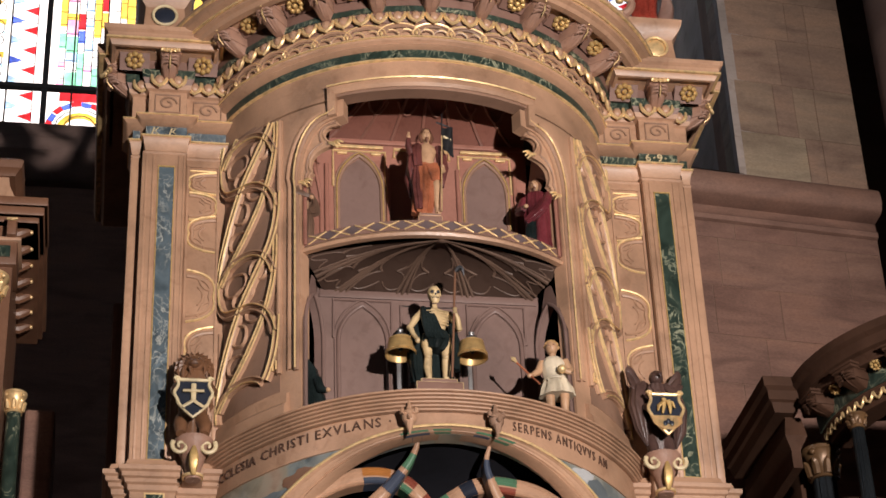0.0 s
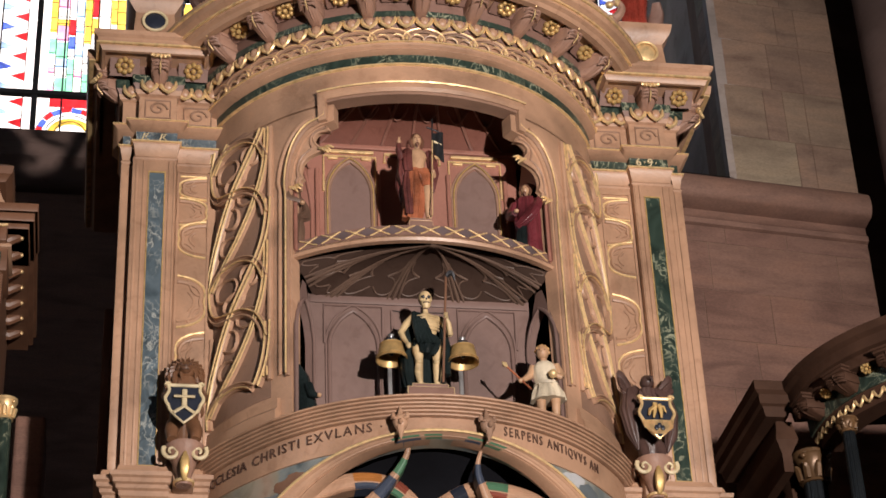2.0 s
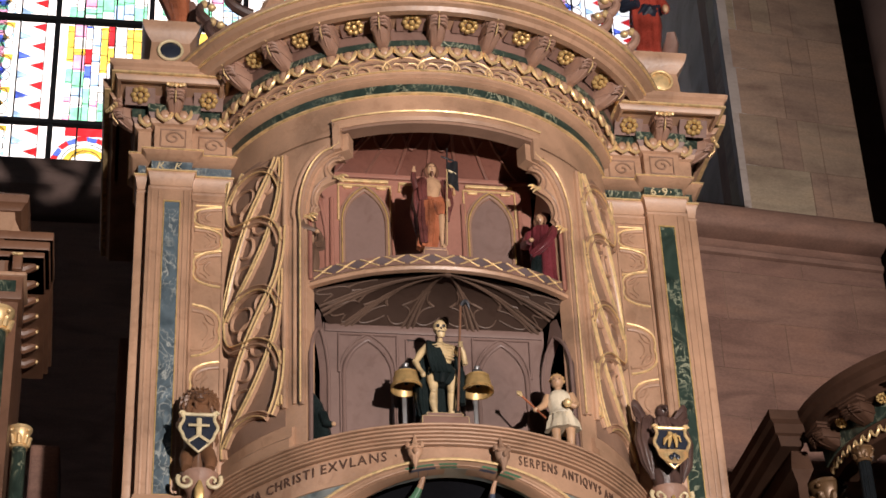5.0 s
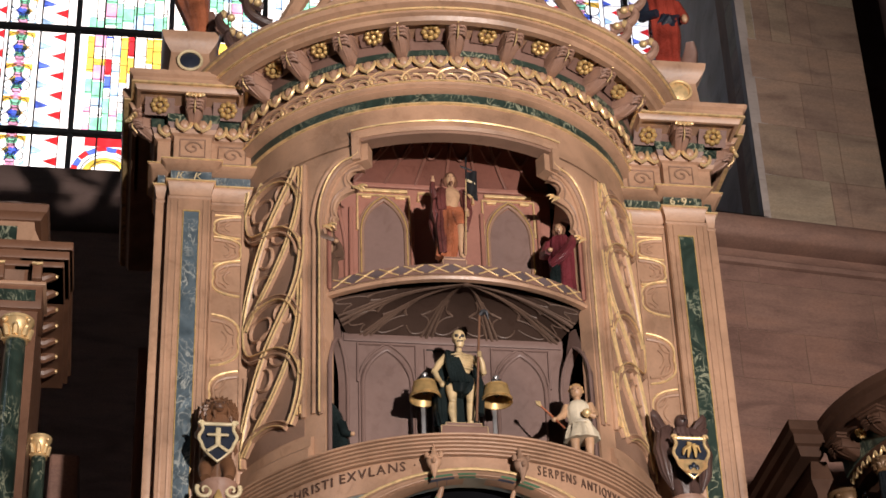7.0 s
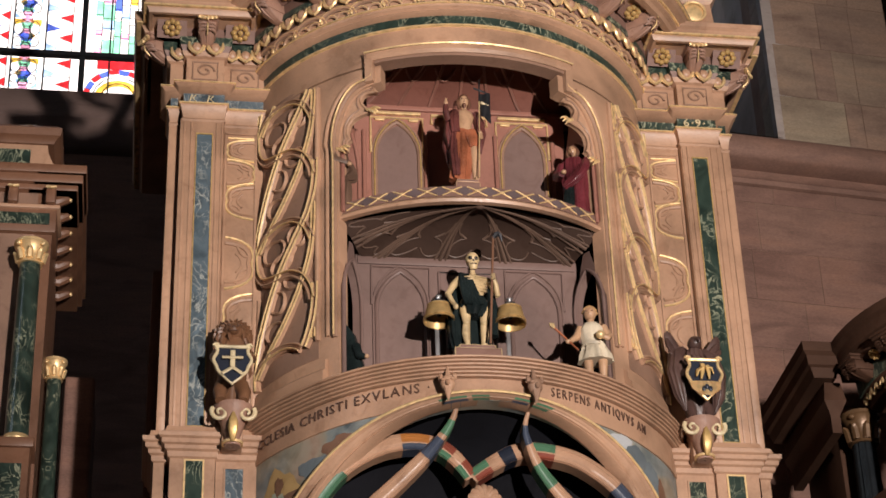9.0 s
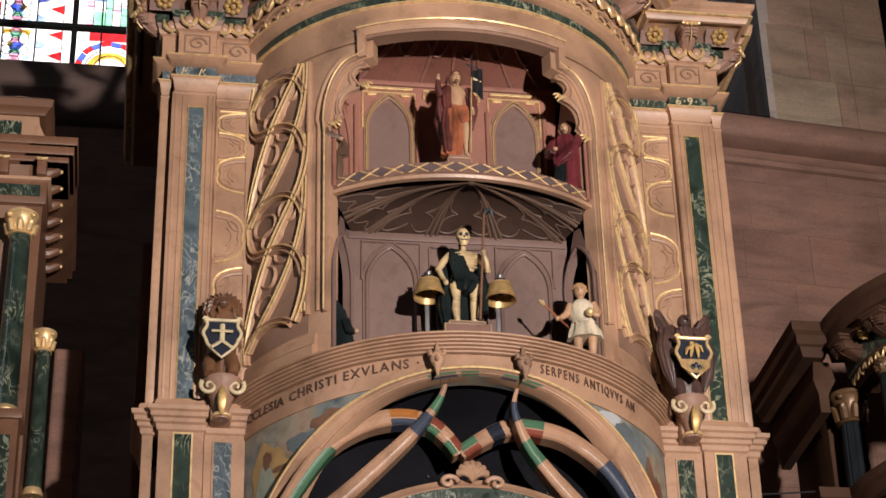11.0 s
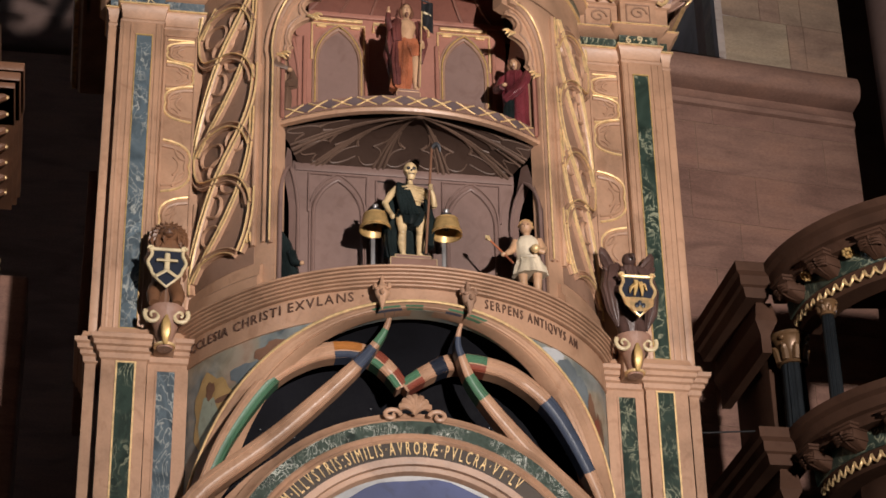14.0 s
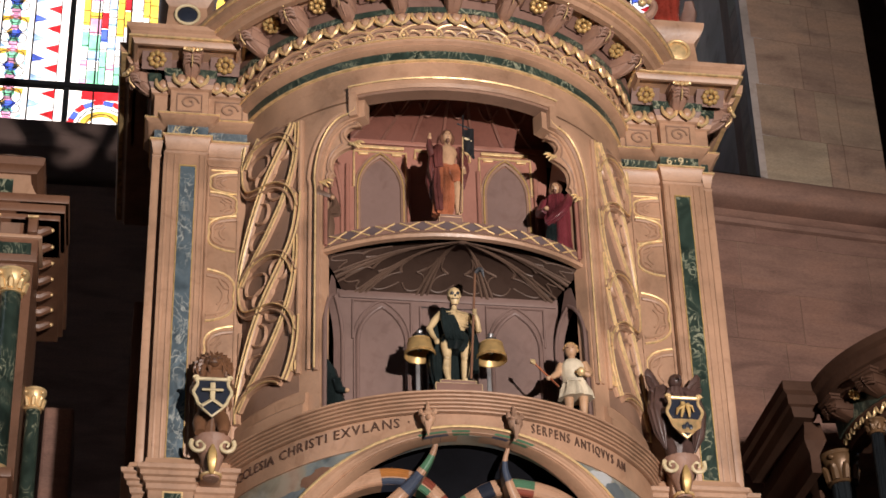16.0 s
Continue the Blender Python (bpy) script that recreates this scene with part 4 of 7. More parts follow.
def lattice(s):
    A_IN, A_OUT, PER, Z0 = 44.4, 67.6, 0.848, 8.173
    A = lambda u: A_OUT + (A_IN - A_OUT) * u
    z_low = lambda u: 7.24 + 0.13 * u
    z_top = lambda u: 9.20 - 0.07 * u
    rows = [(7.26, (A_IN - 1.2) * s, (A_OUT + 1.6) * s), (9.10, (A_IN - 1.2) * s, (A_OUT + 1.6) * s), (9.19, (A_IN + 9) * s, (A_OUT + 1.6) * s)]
    # not truly sunk: the recess's shade is put into the darker colour
    part("tracery_panel", drum_sheet(fresh(), rows, R + 0.003, R - 0.03), RECESS, tower, "flat panel behind the tracery, darkened to read as a shaded recess")
    flat = [(-0.014, -0.01), (-0.014, 0.016), (-0.006, 0.026), (0.006, 0.026), (0.014, 0.016), (0.014, -0.01)]
    for u, lo, hi in ((-0.055, 7.24, 9.20), (0.03, 7.25, 7.86), (1.045, 7.37, 9.12)):
        part("tracery_frame", ribbon([(A(u), lo + (hi - lo) * i / 10) for i in range(11)], flat, s), STONE, tower)
    bead = lambda o, h: [(o - 0.0048, h - 0.006), (o - 0.004, h + 0.0025), (o, h + 0.0055), (o + 0.004, h + 0.0025), (o + 0.0048, h - 0.006)]

    def strand(pts, node, name, w, h, gilt_edges):
        line = [(A(u), node + v * PER) for u, v in pts]
        line = [(a, z) for a, z in smooth_line(line, 7) if z_low((A_OUT - a) / (A_OUT - A_IN)) <= z <= z_top((A_OUT - a) / (A_OUT - A_IN))]
        if len(line) < 4:
            return
        part(name, ribbon(line, band_prof(w, h), s), STONE, tower)
        for k in gilt_edges:
            part("tracery_gilding", ribbon(line, bead(k * w * 0.61, h), s), GOLD, tower, "gilded edge of a tracery strand")

    # broad rising strands, the ogee strands that pass under them, and the arched heads
    for k in (-2, -1, 0, 1):
        node = Z0 + PER * k
        strand(((0.0, -0.06), (0.01, 0.06), (0.08, 0.22), (0.25, 0.45), (0.45, 0.67), (0.72, 0.90), (0.90, 1.06), (0.99, 1.2), (1.03, 1.34), (1.04, 1.5)), node, "tracery_strand", 0.027, 0.034, (-1, 1))
        strand(((0.08, 0.0), (0.30, 0.12), (0.55, 0.27), (0.75, 0.44), (0.88, 0.60), (0.97, 0.78), (1.005, 0.96), (1.01, 1.15)), node, "tracery_strand", 0.020, 0.030, (-1, 1))
        strand(((0.0, 0.04), (0.02, -0.08), (0.06, -0.18), (0.18, -0.27), (0.42, -0.315), (0.66, -0.34), (0.84, -0.41), (0.95, -0.51), (1.0, -0.62)), node, "tracery_ogee", 0.029, 0.040, (-1,))
        strand(((0.02, 0.0), (0.16, 0.07), (0.35, 0.105), (0.58, 0.105), (0.78, 0.06), (0.92, -0.03), (1.0, -0.14)), node, "tracery_arch", 0.025, 0.037, (1,))
        # leaf-shaped eyes between the strands, each pair parted by a cusp
        for cu, cv, ru, rv, lean in ((0.34, -0.07, 0.17, 0.105, 0.5), (0.48, -0.20, 0.15, 0.085, -0.3), (0.74, -0.05, 0.12, 0.09, 0.8), (0.42, 0.50, 0.11, 0.10, 0.4), (0.70, 0.62, 0.13, 0.085, 0.2), (0.38, 0.28, 0.14, 0.09, 0.5)):
            pts = []
            for j in range(19):
                th = 2 * math.pi * j / 18
                q = 1.0 + 0.22 * math.cos(2 * th + lean * 3)
                x, y = q * math.cos(th), q * math.sin(th)
                pts.append((A(cu + ru * (x * math.cos(lean) - y * math.sin(lean))), node + PER * (cv + rv * (x * math.sin(lean) + y * math.cos(lean)))))
            if min(z for a, z in pts) < 7.36 or max(z for a, z in pts) > 9.12:
                continue
            part("tracery_cusp", ribbon(pts, [(-0.009, -0.01), (-0.008, 0.012), (0.0, 0.022), (0.008, 0.012), (0.009, -0.01)], s), STONE, tower)


both(lattice)
for s in (-1, 1):
    part("drum_base", revolve(fresh(), [(R - 0.03, 7.05), (R + 0.055, 7.05), (R + 0.050, 7.145), (R + 0.030, 7.165), (R + 0.026, 7.225), (R - 0.03, 7.255)], min(40.5 * s, 71 * s), max(40.5 * s, 71 * s), 24), STONE, tower, "plain stepped base of the drum's flank")

# ---- pilasters ----


def ornament(s, cx, y, z, h, w, way):
    """Half a quatrefoil: a wide curve with two cusps."""
    p = lambda u, v: (cx + s * u * w, y, z + v * h)
    part("tracery_gilding", tube(fresh(), bez(p(-0.5 * way, 0.5), p(0.75 * way, 0.42), p(0.48 * way, 0.0), 7) + bez(p(0.48 * way, 0.0), p(0.75 * way, -0.42), p(-0.5 * way, -0.5), 7)[1:], 0.0085, 6), GOLD, tower, "thin gilded tracery")
    part("tracery_roll", tube(fresh(), bez(p(-0.5 * way, 0.38), p(0.55 * way, 0.34), p(0.34 * way, 0.0), 7) + bez(p(0.34 * way, 0.0), p(0.55 * way, -0.34), p(-0.5 * way, -0.38), 7)[1:], 0.012, 6), STONE, tower)
    for v in (1, -1):
        part("tracery_cusp", tube(fresh(), bez(p(-0.1 * way, 0.40 * v), p(0.05 * way, 0.1 * v), p(0.36 * way, 0.12 * v), 6), 0.008, 6), STONE, tower)
    part("tracery_cusp", tube(fresh(), bez(p(-0.1 * way, 0.18), p(0.3 * way, 0.0), p(-0.1 * way, -0.18), 6), 0.007, 6), STONE, tower)


def pilaster(s):
    X = lambda a, b: (min(a * s, b * s), max(a * s, b * s))
    marb = BLUE_MARBLE if s < 0 else GREEN_MARBLE
    # outer shaft, inner shaft, rear strip
    part("pilaster_shaft", box(fresh(), *X(1.455, 1.725), 0.0, 0.7, 6.98, 9.12, 0.006), STONE, tower)
    part("pilaster_inner", box(fresh(), *X(1.19, 1.453), 0.055, 0.7, 6.98, 9.12, 0.006), STONE, tower)
    part("pilaster_rear", box(fresh(), *X(1.745, 1.795), 0.06, 1.9, 6.98, 9.12, 0.005), STONE, tower)
    # dark strip set in as the shadow line beside the shaft
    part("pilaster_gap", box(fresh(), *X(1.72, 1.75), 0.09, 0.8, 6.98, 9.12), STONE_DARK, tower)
    part("marble_strip", box(fresh(), *X(1.527, 1.62), -0.004, 0.05, 7.0, 9.0), marb, tower, ("blue-grey" if s < 0 else "dark green") + " veined marble strip")
    bm = fresh()
    for a, b, c, d in ((1.521, 1.527, 6.99, 9.01), (1.62, 1.626, 6.99, 9.01), (1.527, 1.62, 9.0, 9.01), (1.527, 1.62, 6.99, 7.0)):
        box(bm, *X(a, b), -0.009, 0.02, c, d)
    part("strip_frame", bm, OLD_GOLD, tower, "thin gilded frame", None)
    # neck, lettered marble band and cap
    for (xa, xb, y) in ((1.455, 1.71, 0.0), (1.19, 1.45, 0.055), (1.745, 1.79, 0.06)):
        x0, x1 = X(xa, xb)
        part("neck", ringstack(fresh(), x0, x1, y, y + 0.3, [(0.0, 9.10), (0.008, 9.11), (0.0, 9.125), (0.012, 9.20), (0.02, 9.212), (0.02, 9.228)]), STONE, tower)
        part("neck_bead", ringstack(fresh(), x0, x1, y, y + 0.3, [(0.02, 9.218), (0.027, 9.22), (0.027, 9.23), (0.02, 9.232)]), GOLD, tower, "gilded bead")
        part("letter_band", ringstack(fresh(), x0, x1, y + 0.012, y + 0.3, [(0.0, 9.232), (0.0, 9.318)]), marb, tower, "marble band")
        part("abacus", ringstack(fresh(), x0, x1, y, y + 0.3, [(0.0, 9.315), (0.03, 9.325), (0.05, 9.345), (0.06, 9.35), (0.06, 9.362), (0.02, 9.38)]), STONE, tower)
        part("abacus_bead", ringstack(fresh(), x0, x1, y, y + 0.3, [(0.06, 9.355), (0.066, 9.357), (0.066, 9.364), (0.05, 9.366)]), GOLD, tower, "gilded edge")
    # frieze block with carved panels, egg-and-dart, green course, corbel and rosettes
    for (xa, xb, y) in ((1.465, 1.70, -0.02), (1.20, 1.462, 0.045), (1.70, 1.80, 0.05)):
        x0, x1 = X(xa, xb)
        part("frieze_block", ringstack(fresh(), x0, x1, y, y + 0.3, [(0.0, 9.37), (0.0, 9.56), (0.02, 9.57), (0.03, 9.60)]), STONE, tower)
        if xb - xa > 0.15:
            cx = (x0 + x1) / 2
            w = (x1 - x0) * 0.33
            part("panel_frame", tube(fresh(), [(cx - w, y - 0.002, 9.405), (cx + w, y - 0.002, 9.405), (cx + w, y - 0.002, 9.535), (cx - w, y - 0.002, 9.535), (cx - w, y - 0.002, 9.405)], 0.007, 6), RIB, tower)
            pts = [(cx + (0.05 - 0.04 * f) * math.cos(f * 8) * 1.2, y - 0.004, 9.47 + (0.055 - 0.045 * f) * math.sin(f * 8)) for f in [i / 16 for i in range(17)]]
            part("panel_scroll", tube(fresh(), pts, 0.008, 6), RIB, tower)
        part("green_course", ringstack(fresh(), x0, x1, y, y + 0.3, [(0.045, 9.638), (0.05, 9.70)]), GREEN_MARBLE, tower, "green marble strip")
        # shade behind eggs and corbels coloured in, as on the drum
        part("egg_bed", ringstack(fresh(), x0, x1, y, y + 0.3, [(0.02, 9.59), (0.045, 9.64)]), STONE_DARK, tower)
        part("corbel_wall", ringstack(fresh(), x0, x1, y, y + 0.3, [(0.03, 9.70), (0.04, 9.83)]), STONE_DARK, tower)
        n = max(1, round((x1 - x0) / 0.095))
        for i in range(n):
            x = x0 + (x1 - x0) * (i + 0.5) / n
            for src in (egg, dart):
                o = new(src.name.split(".")[0], src.data)
                o.parent = tower
                if "label" in src:
                    o["label"] = src["label"]
                o.location = (x, y - 0.05, 9.615)
                o.scale = (1.3, 1.2, 1.3)
    place_corbel(pose(1.58 * s, -0.05, 9.67) @ Matrix.Diagonal((1, 0.85, 1, 1)))
    for xr, yr in ((1.37, -0.06), (1.80, -0.08)):
        place_rosette(pose(xr * s, yr - 0.02, 9.738, 40))
    # side corbel on the outer flank
    place_corbel(pose(1.80 * s, 0.12, 9.64, 0, 0, 60 * s))
    x0, x1 = X(1.36, 1.87)
    part("pilaster_cornice", ringstack(fresh(), x0, x1, -0.16, 0.9, [(0.0, 9.772), (0.05, 9.774), (0.055, 9.75), (0.075, 9.75), (0.085, 9.775), (0.10, 9.79), (0.105, 9.83), (0.125, 9.845), (0.13, 9.875), (0.05, 9.92)]), STONE, tower)
    part("cornice_line", ringstack(fresh(), x0, x1, -0.16, 0.9, [(0.08, 9.783), (0.112, 9.783), (0.112, 9.796), (0.08, 9.80)]), GOLD, tower, "gilded cornice line")
    x0, x1 = X(1.80, 1.93)
    part("rear_cornice", ringstack(fresh(), x0, x1, 0.02, 1.9, [(0.0, 9.75), (0.04, 9.75), (0.06, 9.78), (0.10, 9.80), (0.11, 9.86), (0.03, 9.90)]), STONE, tower)
    part("rear_cornice_line", ringstack(fresh(), x0, x1, 0.02, 1.9, [(0.06, 9.783), (0.095, 9.783), (0.095, 9.795), (0.06, 9.80)]), GOLD, tower, "gilded line")
    # ornament of the inner shaft
    cx = 1.345 * s
    for k, (z, h, way) in enumerate(((8.93, 0.16, 1), (8.76, 0.20, -1), (8.56, 0.26, 1), (8.12, 0.36, -1), (7.74, 0.34, 1))):
        ornament(s, cx, 0.052, z, h, 0.165, way if s < 0 else -way)
    part("tracery_gilding", tube(fresh(), [(cx - 0.08, 0.052, 9.02), (cx + 0.08, 0.052, 9.02)], 0.007, 6), GOLD, tower, "thin gilded tracery")
    for xf, yf, wf in ((1.462, -0.006, 0.010), (1.492, -0.008, 0.012), (1.648, -0.008, 0.012), (1.690, -0.006, 0.014)):
        part("shaft_fillet", box(fresh(), *X(xf, xf + wf), yf, 0.02, 6.99, 9.09, 0.002), STONE, tower)
    x0, x1 = X(1.245, 1.445)
    bm = fresh()
    for a, b, c, d in ((x0, x0 + 0.012, 7.02, 9.05), (x1 - 0.012, x1, 7.02, 9.05), (x0, x1, 9.045, 9.06)):
        box(bm, a, b, 0.045, 0.06, c, d)
    part("inner_frame", bm, STONE, tower, "", None)
    # cornice of the plinth and the plinth with its marble strips
    for (xa, xb, y) in ((1.455, 1.71, -0.01), (1.22, 1.45, 0.02), (1.74, 1.80, 0.06)):
        x0, x1 = X(xa, xb)
        part("plinth_cornice", ringstack(fresh(), x0, x1, y, y + 0.5, [(0.0, 6.79), (0.012, 6.80), (0.015, 6.83), (0.03, 6.84), (0.032, 6.862), (0.048, 6.87), (0.05, 6.895), (0.065, 6.905), (0.068, 6.93), (0.03, 6.95), (0.02, 6.985)]), STONE, tower)
        part("plinth", ringstack(fresh(), x0, x1, y, y + 0.6, [(0.0, 4.4), (0.0, 6.80)]), STONE, tower)
    for xa, xb, y, z1 in ((1.525, 1.62, -0.014, 6.775), (1.295, 1.395, 0.016, 6.745)):
        part("marble_strip", box(fresh(), *X(xa, xb), y, y + 0.05, 5.0, z1), BLUE_MARBLE if s < 0 and xa < 1.4 else GREEN_MARBLE, tower, "veined marble strip")
        bm = fresh()
        for a, b, c, d in ((xa - 0.01, xa, 5, z1 + 0.01), (xb, xb + 0.01, 5, z1 + 0.01), (xa, xb, z1, z1 + 0.01)):
            box(bm, *X(a, b), y - 0.004, y + 0.02, c, d)
        part("strip_frame", bm, GOLD if xa > 1.4 else STONE, tower, "thin gilded frame", None)


both(pilaster)
LB0 = lambda x: (lambda q: Matrix.Translation((x + q, 0.004, 9.25)) @ pose(0, 0, 0, 90))
lettering("letter", "6\u00b79\u00b7", 0.085, LB0(1.49), CREAM, tower, "cream painted numerals")
bm = fresh()
for x in (-1.655, -1.545):
    tube(bm, [(x - 0.02, 0.006, 9.245), (x - 0.005, 0.006, 9.30), (x + 0.02, 0.006, 9.30), (x + 0.0, 0.006, 9.275), (x + 0.025, 0.006, 9.25), (x - 0.01, 0.006, 9.245)], 0.005, 5)
part("lettering", bm, CREAM, tower, "worn cream painted marks")

# ---- ring over the moon-dial arch ----


def sag(a):
    return -0.30 * (1 - math.cos(radians(a))) if abs(a) < 48 else -0.30 * (1 - math.cos(radians(48)))


RR = 1.355
ring = fresh()
prof = [(1.2, 6.99), (RR, 6.962)]
for k in range(6):
    q = k / 5
    prof += [(RR - 0.012 + 0.046 * q, 6.966 + 0.094 * q), (RR + 0.014 + 0.050 * q, 6.969 + 0.094 * q), (RR + 0.018 + 0.050 * q, 6.976 + 0.094 * q), (RR + 0.012 + 0.050 * q, 6.982 + 0.094 * q)]
prof += [(RR + 0.03, 7.08), (1.2, 7.08)]
revolve(ring, prof, -69, 69, 70, lift=lambda a: sag(a) * 0.35)
part("ring_moulding", ring, STONE, tower, "many-lined brown cornice ring")
# wall of the ring zone: outside the arch, down to the plinth
CZO, RO, CZI, RI = 5.32, 1.55, 5.59, 1.25


def arch_pt(phi, f, r):
    """Between the inner (0) and outer (1) line of the arch, on the curved wall."""
    si, zi = RI * math.sin(phi), CZI + RI * math.cos(phi)
    so, zo = RO * math.sin(phi), CZO + RO * math.cos(phi)
    s_, z_ = si + (so - si) * f, zi + (zo - zi) * f
    return at(math.degrees(s_ / 1.33), r, z_)


bm = fresh()
rows = []
for i in range(41):
    a = -72 + 144 * i / 40
    s_ = 1.33 * radians(a)
    zo = CZO + math.sqrt(max(0.0, (RO - 0.03) ** 2 - s_ * s_))
    if abs(s_) > RO - 0.08:
        zo = 4.6
    zo = min(zo, 6.90)
    rows.append([at(a, 1.335, zo), at(a, 1.335, (zo + 6.93) / 2), at(a, 1.335, 6.95), at(a, 1.22, 6.95), at(a, 1.22, zo)])
vs = grid(bm, rows, closed_v=True)
m, t, p = nodes_of("painted_sky_scene")
n1 = noise_of(t, 2.2, 6, (1, 1, 1), 1.2)
n2 = noise_of(t, 7, 6, (1, 1, 1), 1.0)
c1 = ramp(t, n1, [(0.3, (0.06, 0.075, 0.08)), (0.45, (0.16, 0.19, 0.19)), (0.55, (0.28, 0.23, 0.15)), (0.7, (0.33, 0.18, 0.10))])
c2 = ramp(t, n2, [(0.35, (0.07, 0.08, 0.08)), (0.6, (0.34, 0.33, 0.29))])
t.links.new(mix(t, 0.4, c1, c2), p.inputs["Base Color"])
p.inputs["Roughness"].default_value = 0.45
part("painted_spandrel", bm, m, tower, "spandrel painted with clouds and small scenes", 60)
# letter band under the ring
band = fresh()
rows = []
for i in range(61):
    a = -69 + 138 * i / 60
    lo = 6.80 + sag(a) * 0.35
    s_ = 1.33 * radians(a)
    if abs(s_) < 1.3:
        lo = max(lo, CZO + math.sqrt(RO * RO - s_ * s_) - 0.015)
    hi = max(6.975 + sag(a) * 0.35, lo + 0.01)
    rows.append([at(a, 1.3, hi), at(a, 1.345, hi), at(a, 1.345, lo), at(a, 1.3, lo)])
vs = grid(band, rows, closed_v=True)
part("letter_band", band, STONE, tower)


def on_ring(a0):
    def f(s):
        a = a0 + math.degrees(s / 1.35)
        return Matrix.Translation(at(a, 1.346, 6.897 + sag(a) * 0.55)) @ pose(0, 0, 0, 0, 0, a) @ pose(0, 0, 0, 90)
    return f


lettering("letter", "ECCLESIA CHRISTI EXVLANS \u00b7", 0.080, on_ring(-66), INK, tower, "dark painted Latin capitals", run=1.24)
lettering("letter", "SERPENS ANTIQVVS AN", 0.080, on_ring(15.2), INK, tower, "dark painted Latin capitals", run=0.72)

# archivolt with painted voussoir bands
PHI = 1.25
MOULD = [(0.0, 1.26), (0.0, 1.33), (0.10, 1.345), (0.22, 1.34), (0.30, 1.352), (0.45, 1.355), (0.52, 1.362), (0.72, 1.368), (0.80, 1.38), (0.92, 1.385), (1.0, 1.375), (1.02, 1.26)]


def archivolt(p0, p1, n, mats, name, label="", f_rng=(0, 1.02), proud=0.0):
    bm = fresh()
    rows = [[arch_pt(p0 + (p1 - p0) * i / n, f, r + proud) for f, r in MOULD if f_rng[0] <= f <= f_rng[1]] for i in range(n + 1)]
    vs = grid(bm, rows, closed_v=True)
    cap(bm, vs[0])
    cap(bm, vs[-1][::-1])
    part(name, bm, mats, tower, label)


archivolt(-PHI, PHI, 60, STONE, "archivolt", "moulded brown arch over the moon dial")
part("archivolt_bead", tube(fresh(), [arch_pt(-PHI + 2 * PHI * i / 60, 0.97, 1.388) for i in range(61)], 0.008, 6), GOLD, tower, "gilded bead")
for p0, p1, m in ((-0.20, -0.09, PAINT_GREEN), (-0.07, 0.0, PAINT_GREEN), (0.10, 0.17, PAINT_GREEN), (0.19, 0.26, PAINT_GREEN)):
    archivolt(p0, p1, 6, m, "painted_voussoir", "green painted voussoir", (0.28, 0.53), 0.004)
for p0, p1, m in ((-0.20, -0.09, PAINT_BLUE), (-0.07, 0.0, PAINT_GREEN), (0.10, 0.17, PAINT_BLUE), (0.19, 0.26, PAINT_GREEN)):
    archivolt(p0, p1, 6, m, "painted_voussoir", m.name.replace("_", " "), (0.0, 0.25), 0.004)

# ---- inside the moon-dial arch ----
MY = -0.55
bm = fresh()
rows = []
for i in range(25):
    a = -66 + 132 * i / 24
    f0 = at(a, 1.27, 6.90)
    b0 = Vector((1.05 * (i - 12) / 12, -0.12, 6.55 - 0.35 * abs((i - 12) / 12) ** 2))
    c0 = Vector((1.15 * (i - 12) / 12, -0.02, 5.0))
    rows.append([f0, f0.lerp(b0, 0.5) + Vector((0, 0, 0.06)), b0, b0.lerp(c0, 0.5), c0])
grid(bm, rows)
part("star_vault", bm, NIGHT, tower, "black vault painted with small stars", 60)
rng = random.Random(11)
bm = fresh()
for i in range(70):
    x, z = rng.uniform(-1.0, 1.0), rng.uniform(6.0, 6.6)
    ball(bm, (x, -0.14 - 0.04 * rng.random(), z), 0.004, 0, 5, 3)
tagged(part("star_dots", bm, CLOUD, tower, "tiny painted stars", None), kind="stuff")


def disc_ring(name, r0, r1, y0, y1, cz, m, label="", a=80, steps=None):
    """A flat or moulded ring standing upright round (0, cz)."""
    bm = fresh()
    prof = steps or [(r0, y0), (r1, y0), (r1, y1), (r0, y1)]
    rows = []
    for i in range(61):
        th = radians(-a + 2 * a * i / 60)
        rows.append([(r * math.sin(th), y, cz + r * math.cos(th)) for r, y in prof])
    vs = grid(bm, rows, closed_v=True)
    cap(bm, vs[0])
    cap(bm, vs[-1][::-1])
    return part(name, bm, m, tower, label)


DIAL_BROWN = painted("dark_dial_paint", (0.045, 0.030, 0.020), 0.5, 0.4, 8)
disc_ring("dial_hood", 0, 0, 0, 0, 4.98, STONE, "broad brown moulding over the dial", 70, [(1.15, -0.30), (1.15, MY + 0.10), (1.22, MY + 0.09), (1.25, MY + 0.07), (1.32, MY + 0.08), (1.33, -0.30)])
disc_ring("dial_moulding", 0, 0, 0, 0, 5.18, STONE, "", 80, [(1.086, -0.30), (1.086, MY + 0.005), (1.10, MY - 0.010), (1.12, MY + 0.015), (1.15, MY + 0.03), (1.17, -0.30)])
disc_ring("dial_marble", 1.013, 1.088, MY - 0.012, MY + 0.2, 5.18, marble("dial_marble", (0.012, 0.02, 0.016), (0.05, 0.07, 0.055), (0.75, 0.75, 0.66), 9), "green and white veined marble ring")
disc_ring("dial_letter_band", 0.872, 0.966, MY - 0.006, MY + 0.2, 5.18, DIAL_BROWN, "dark brown ring for the gilded inscription")
disc_ring("dial_moulding", 0, 0, 0, 0, 5.18, STONE, "", 80, [(0.964, -0.3), (0.964, MY - 0.012), (0.975, MY - 0.022), (0.99, MY - 0.008), (1.004, MY - 0.02), (1.014, MY - 0.014), (1.014, -0.3)])
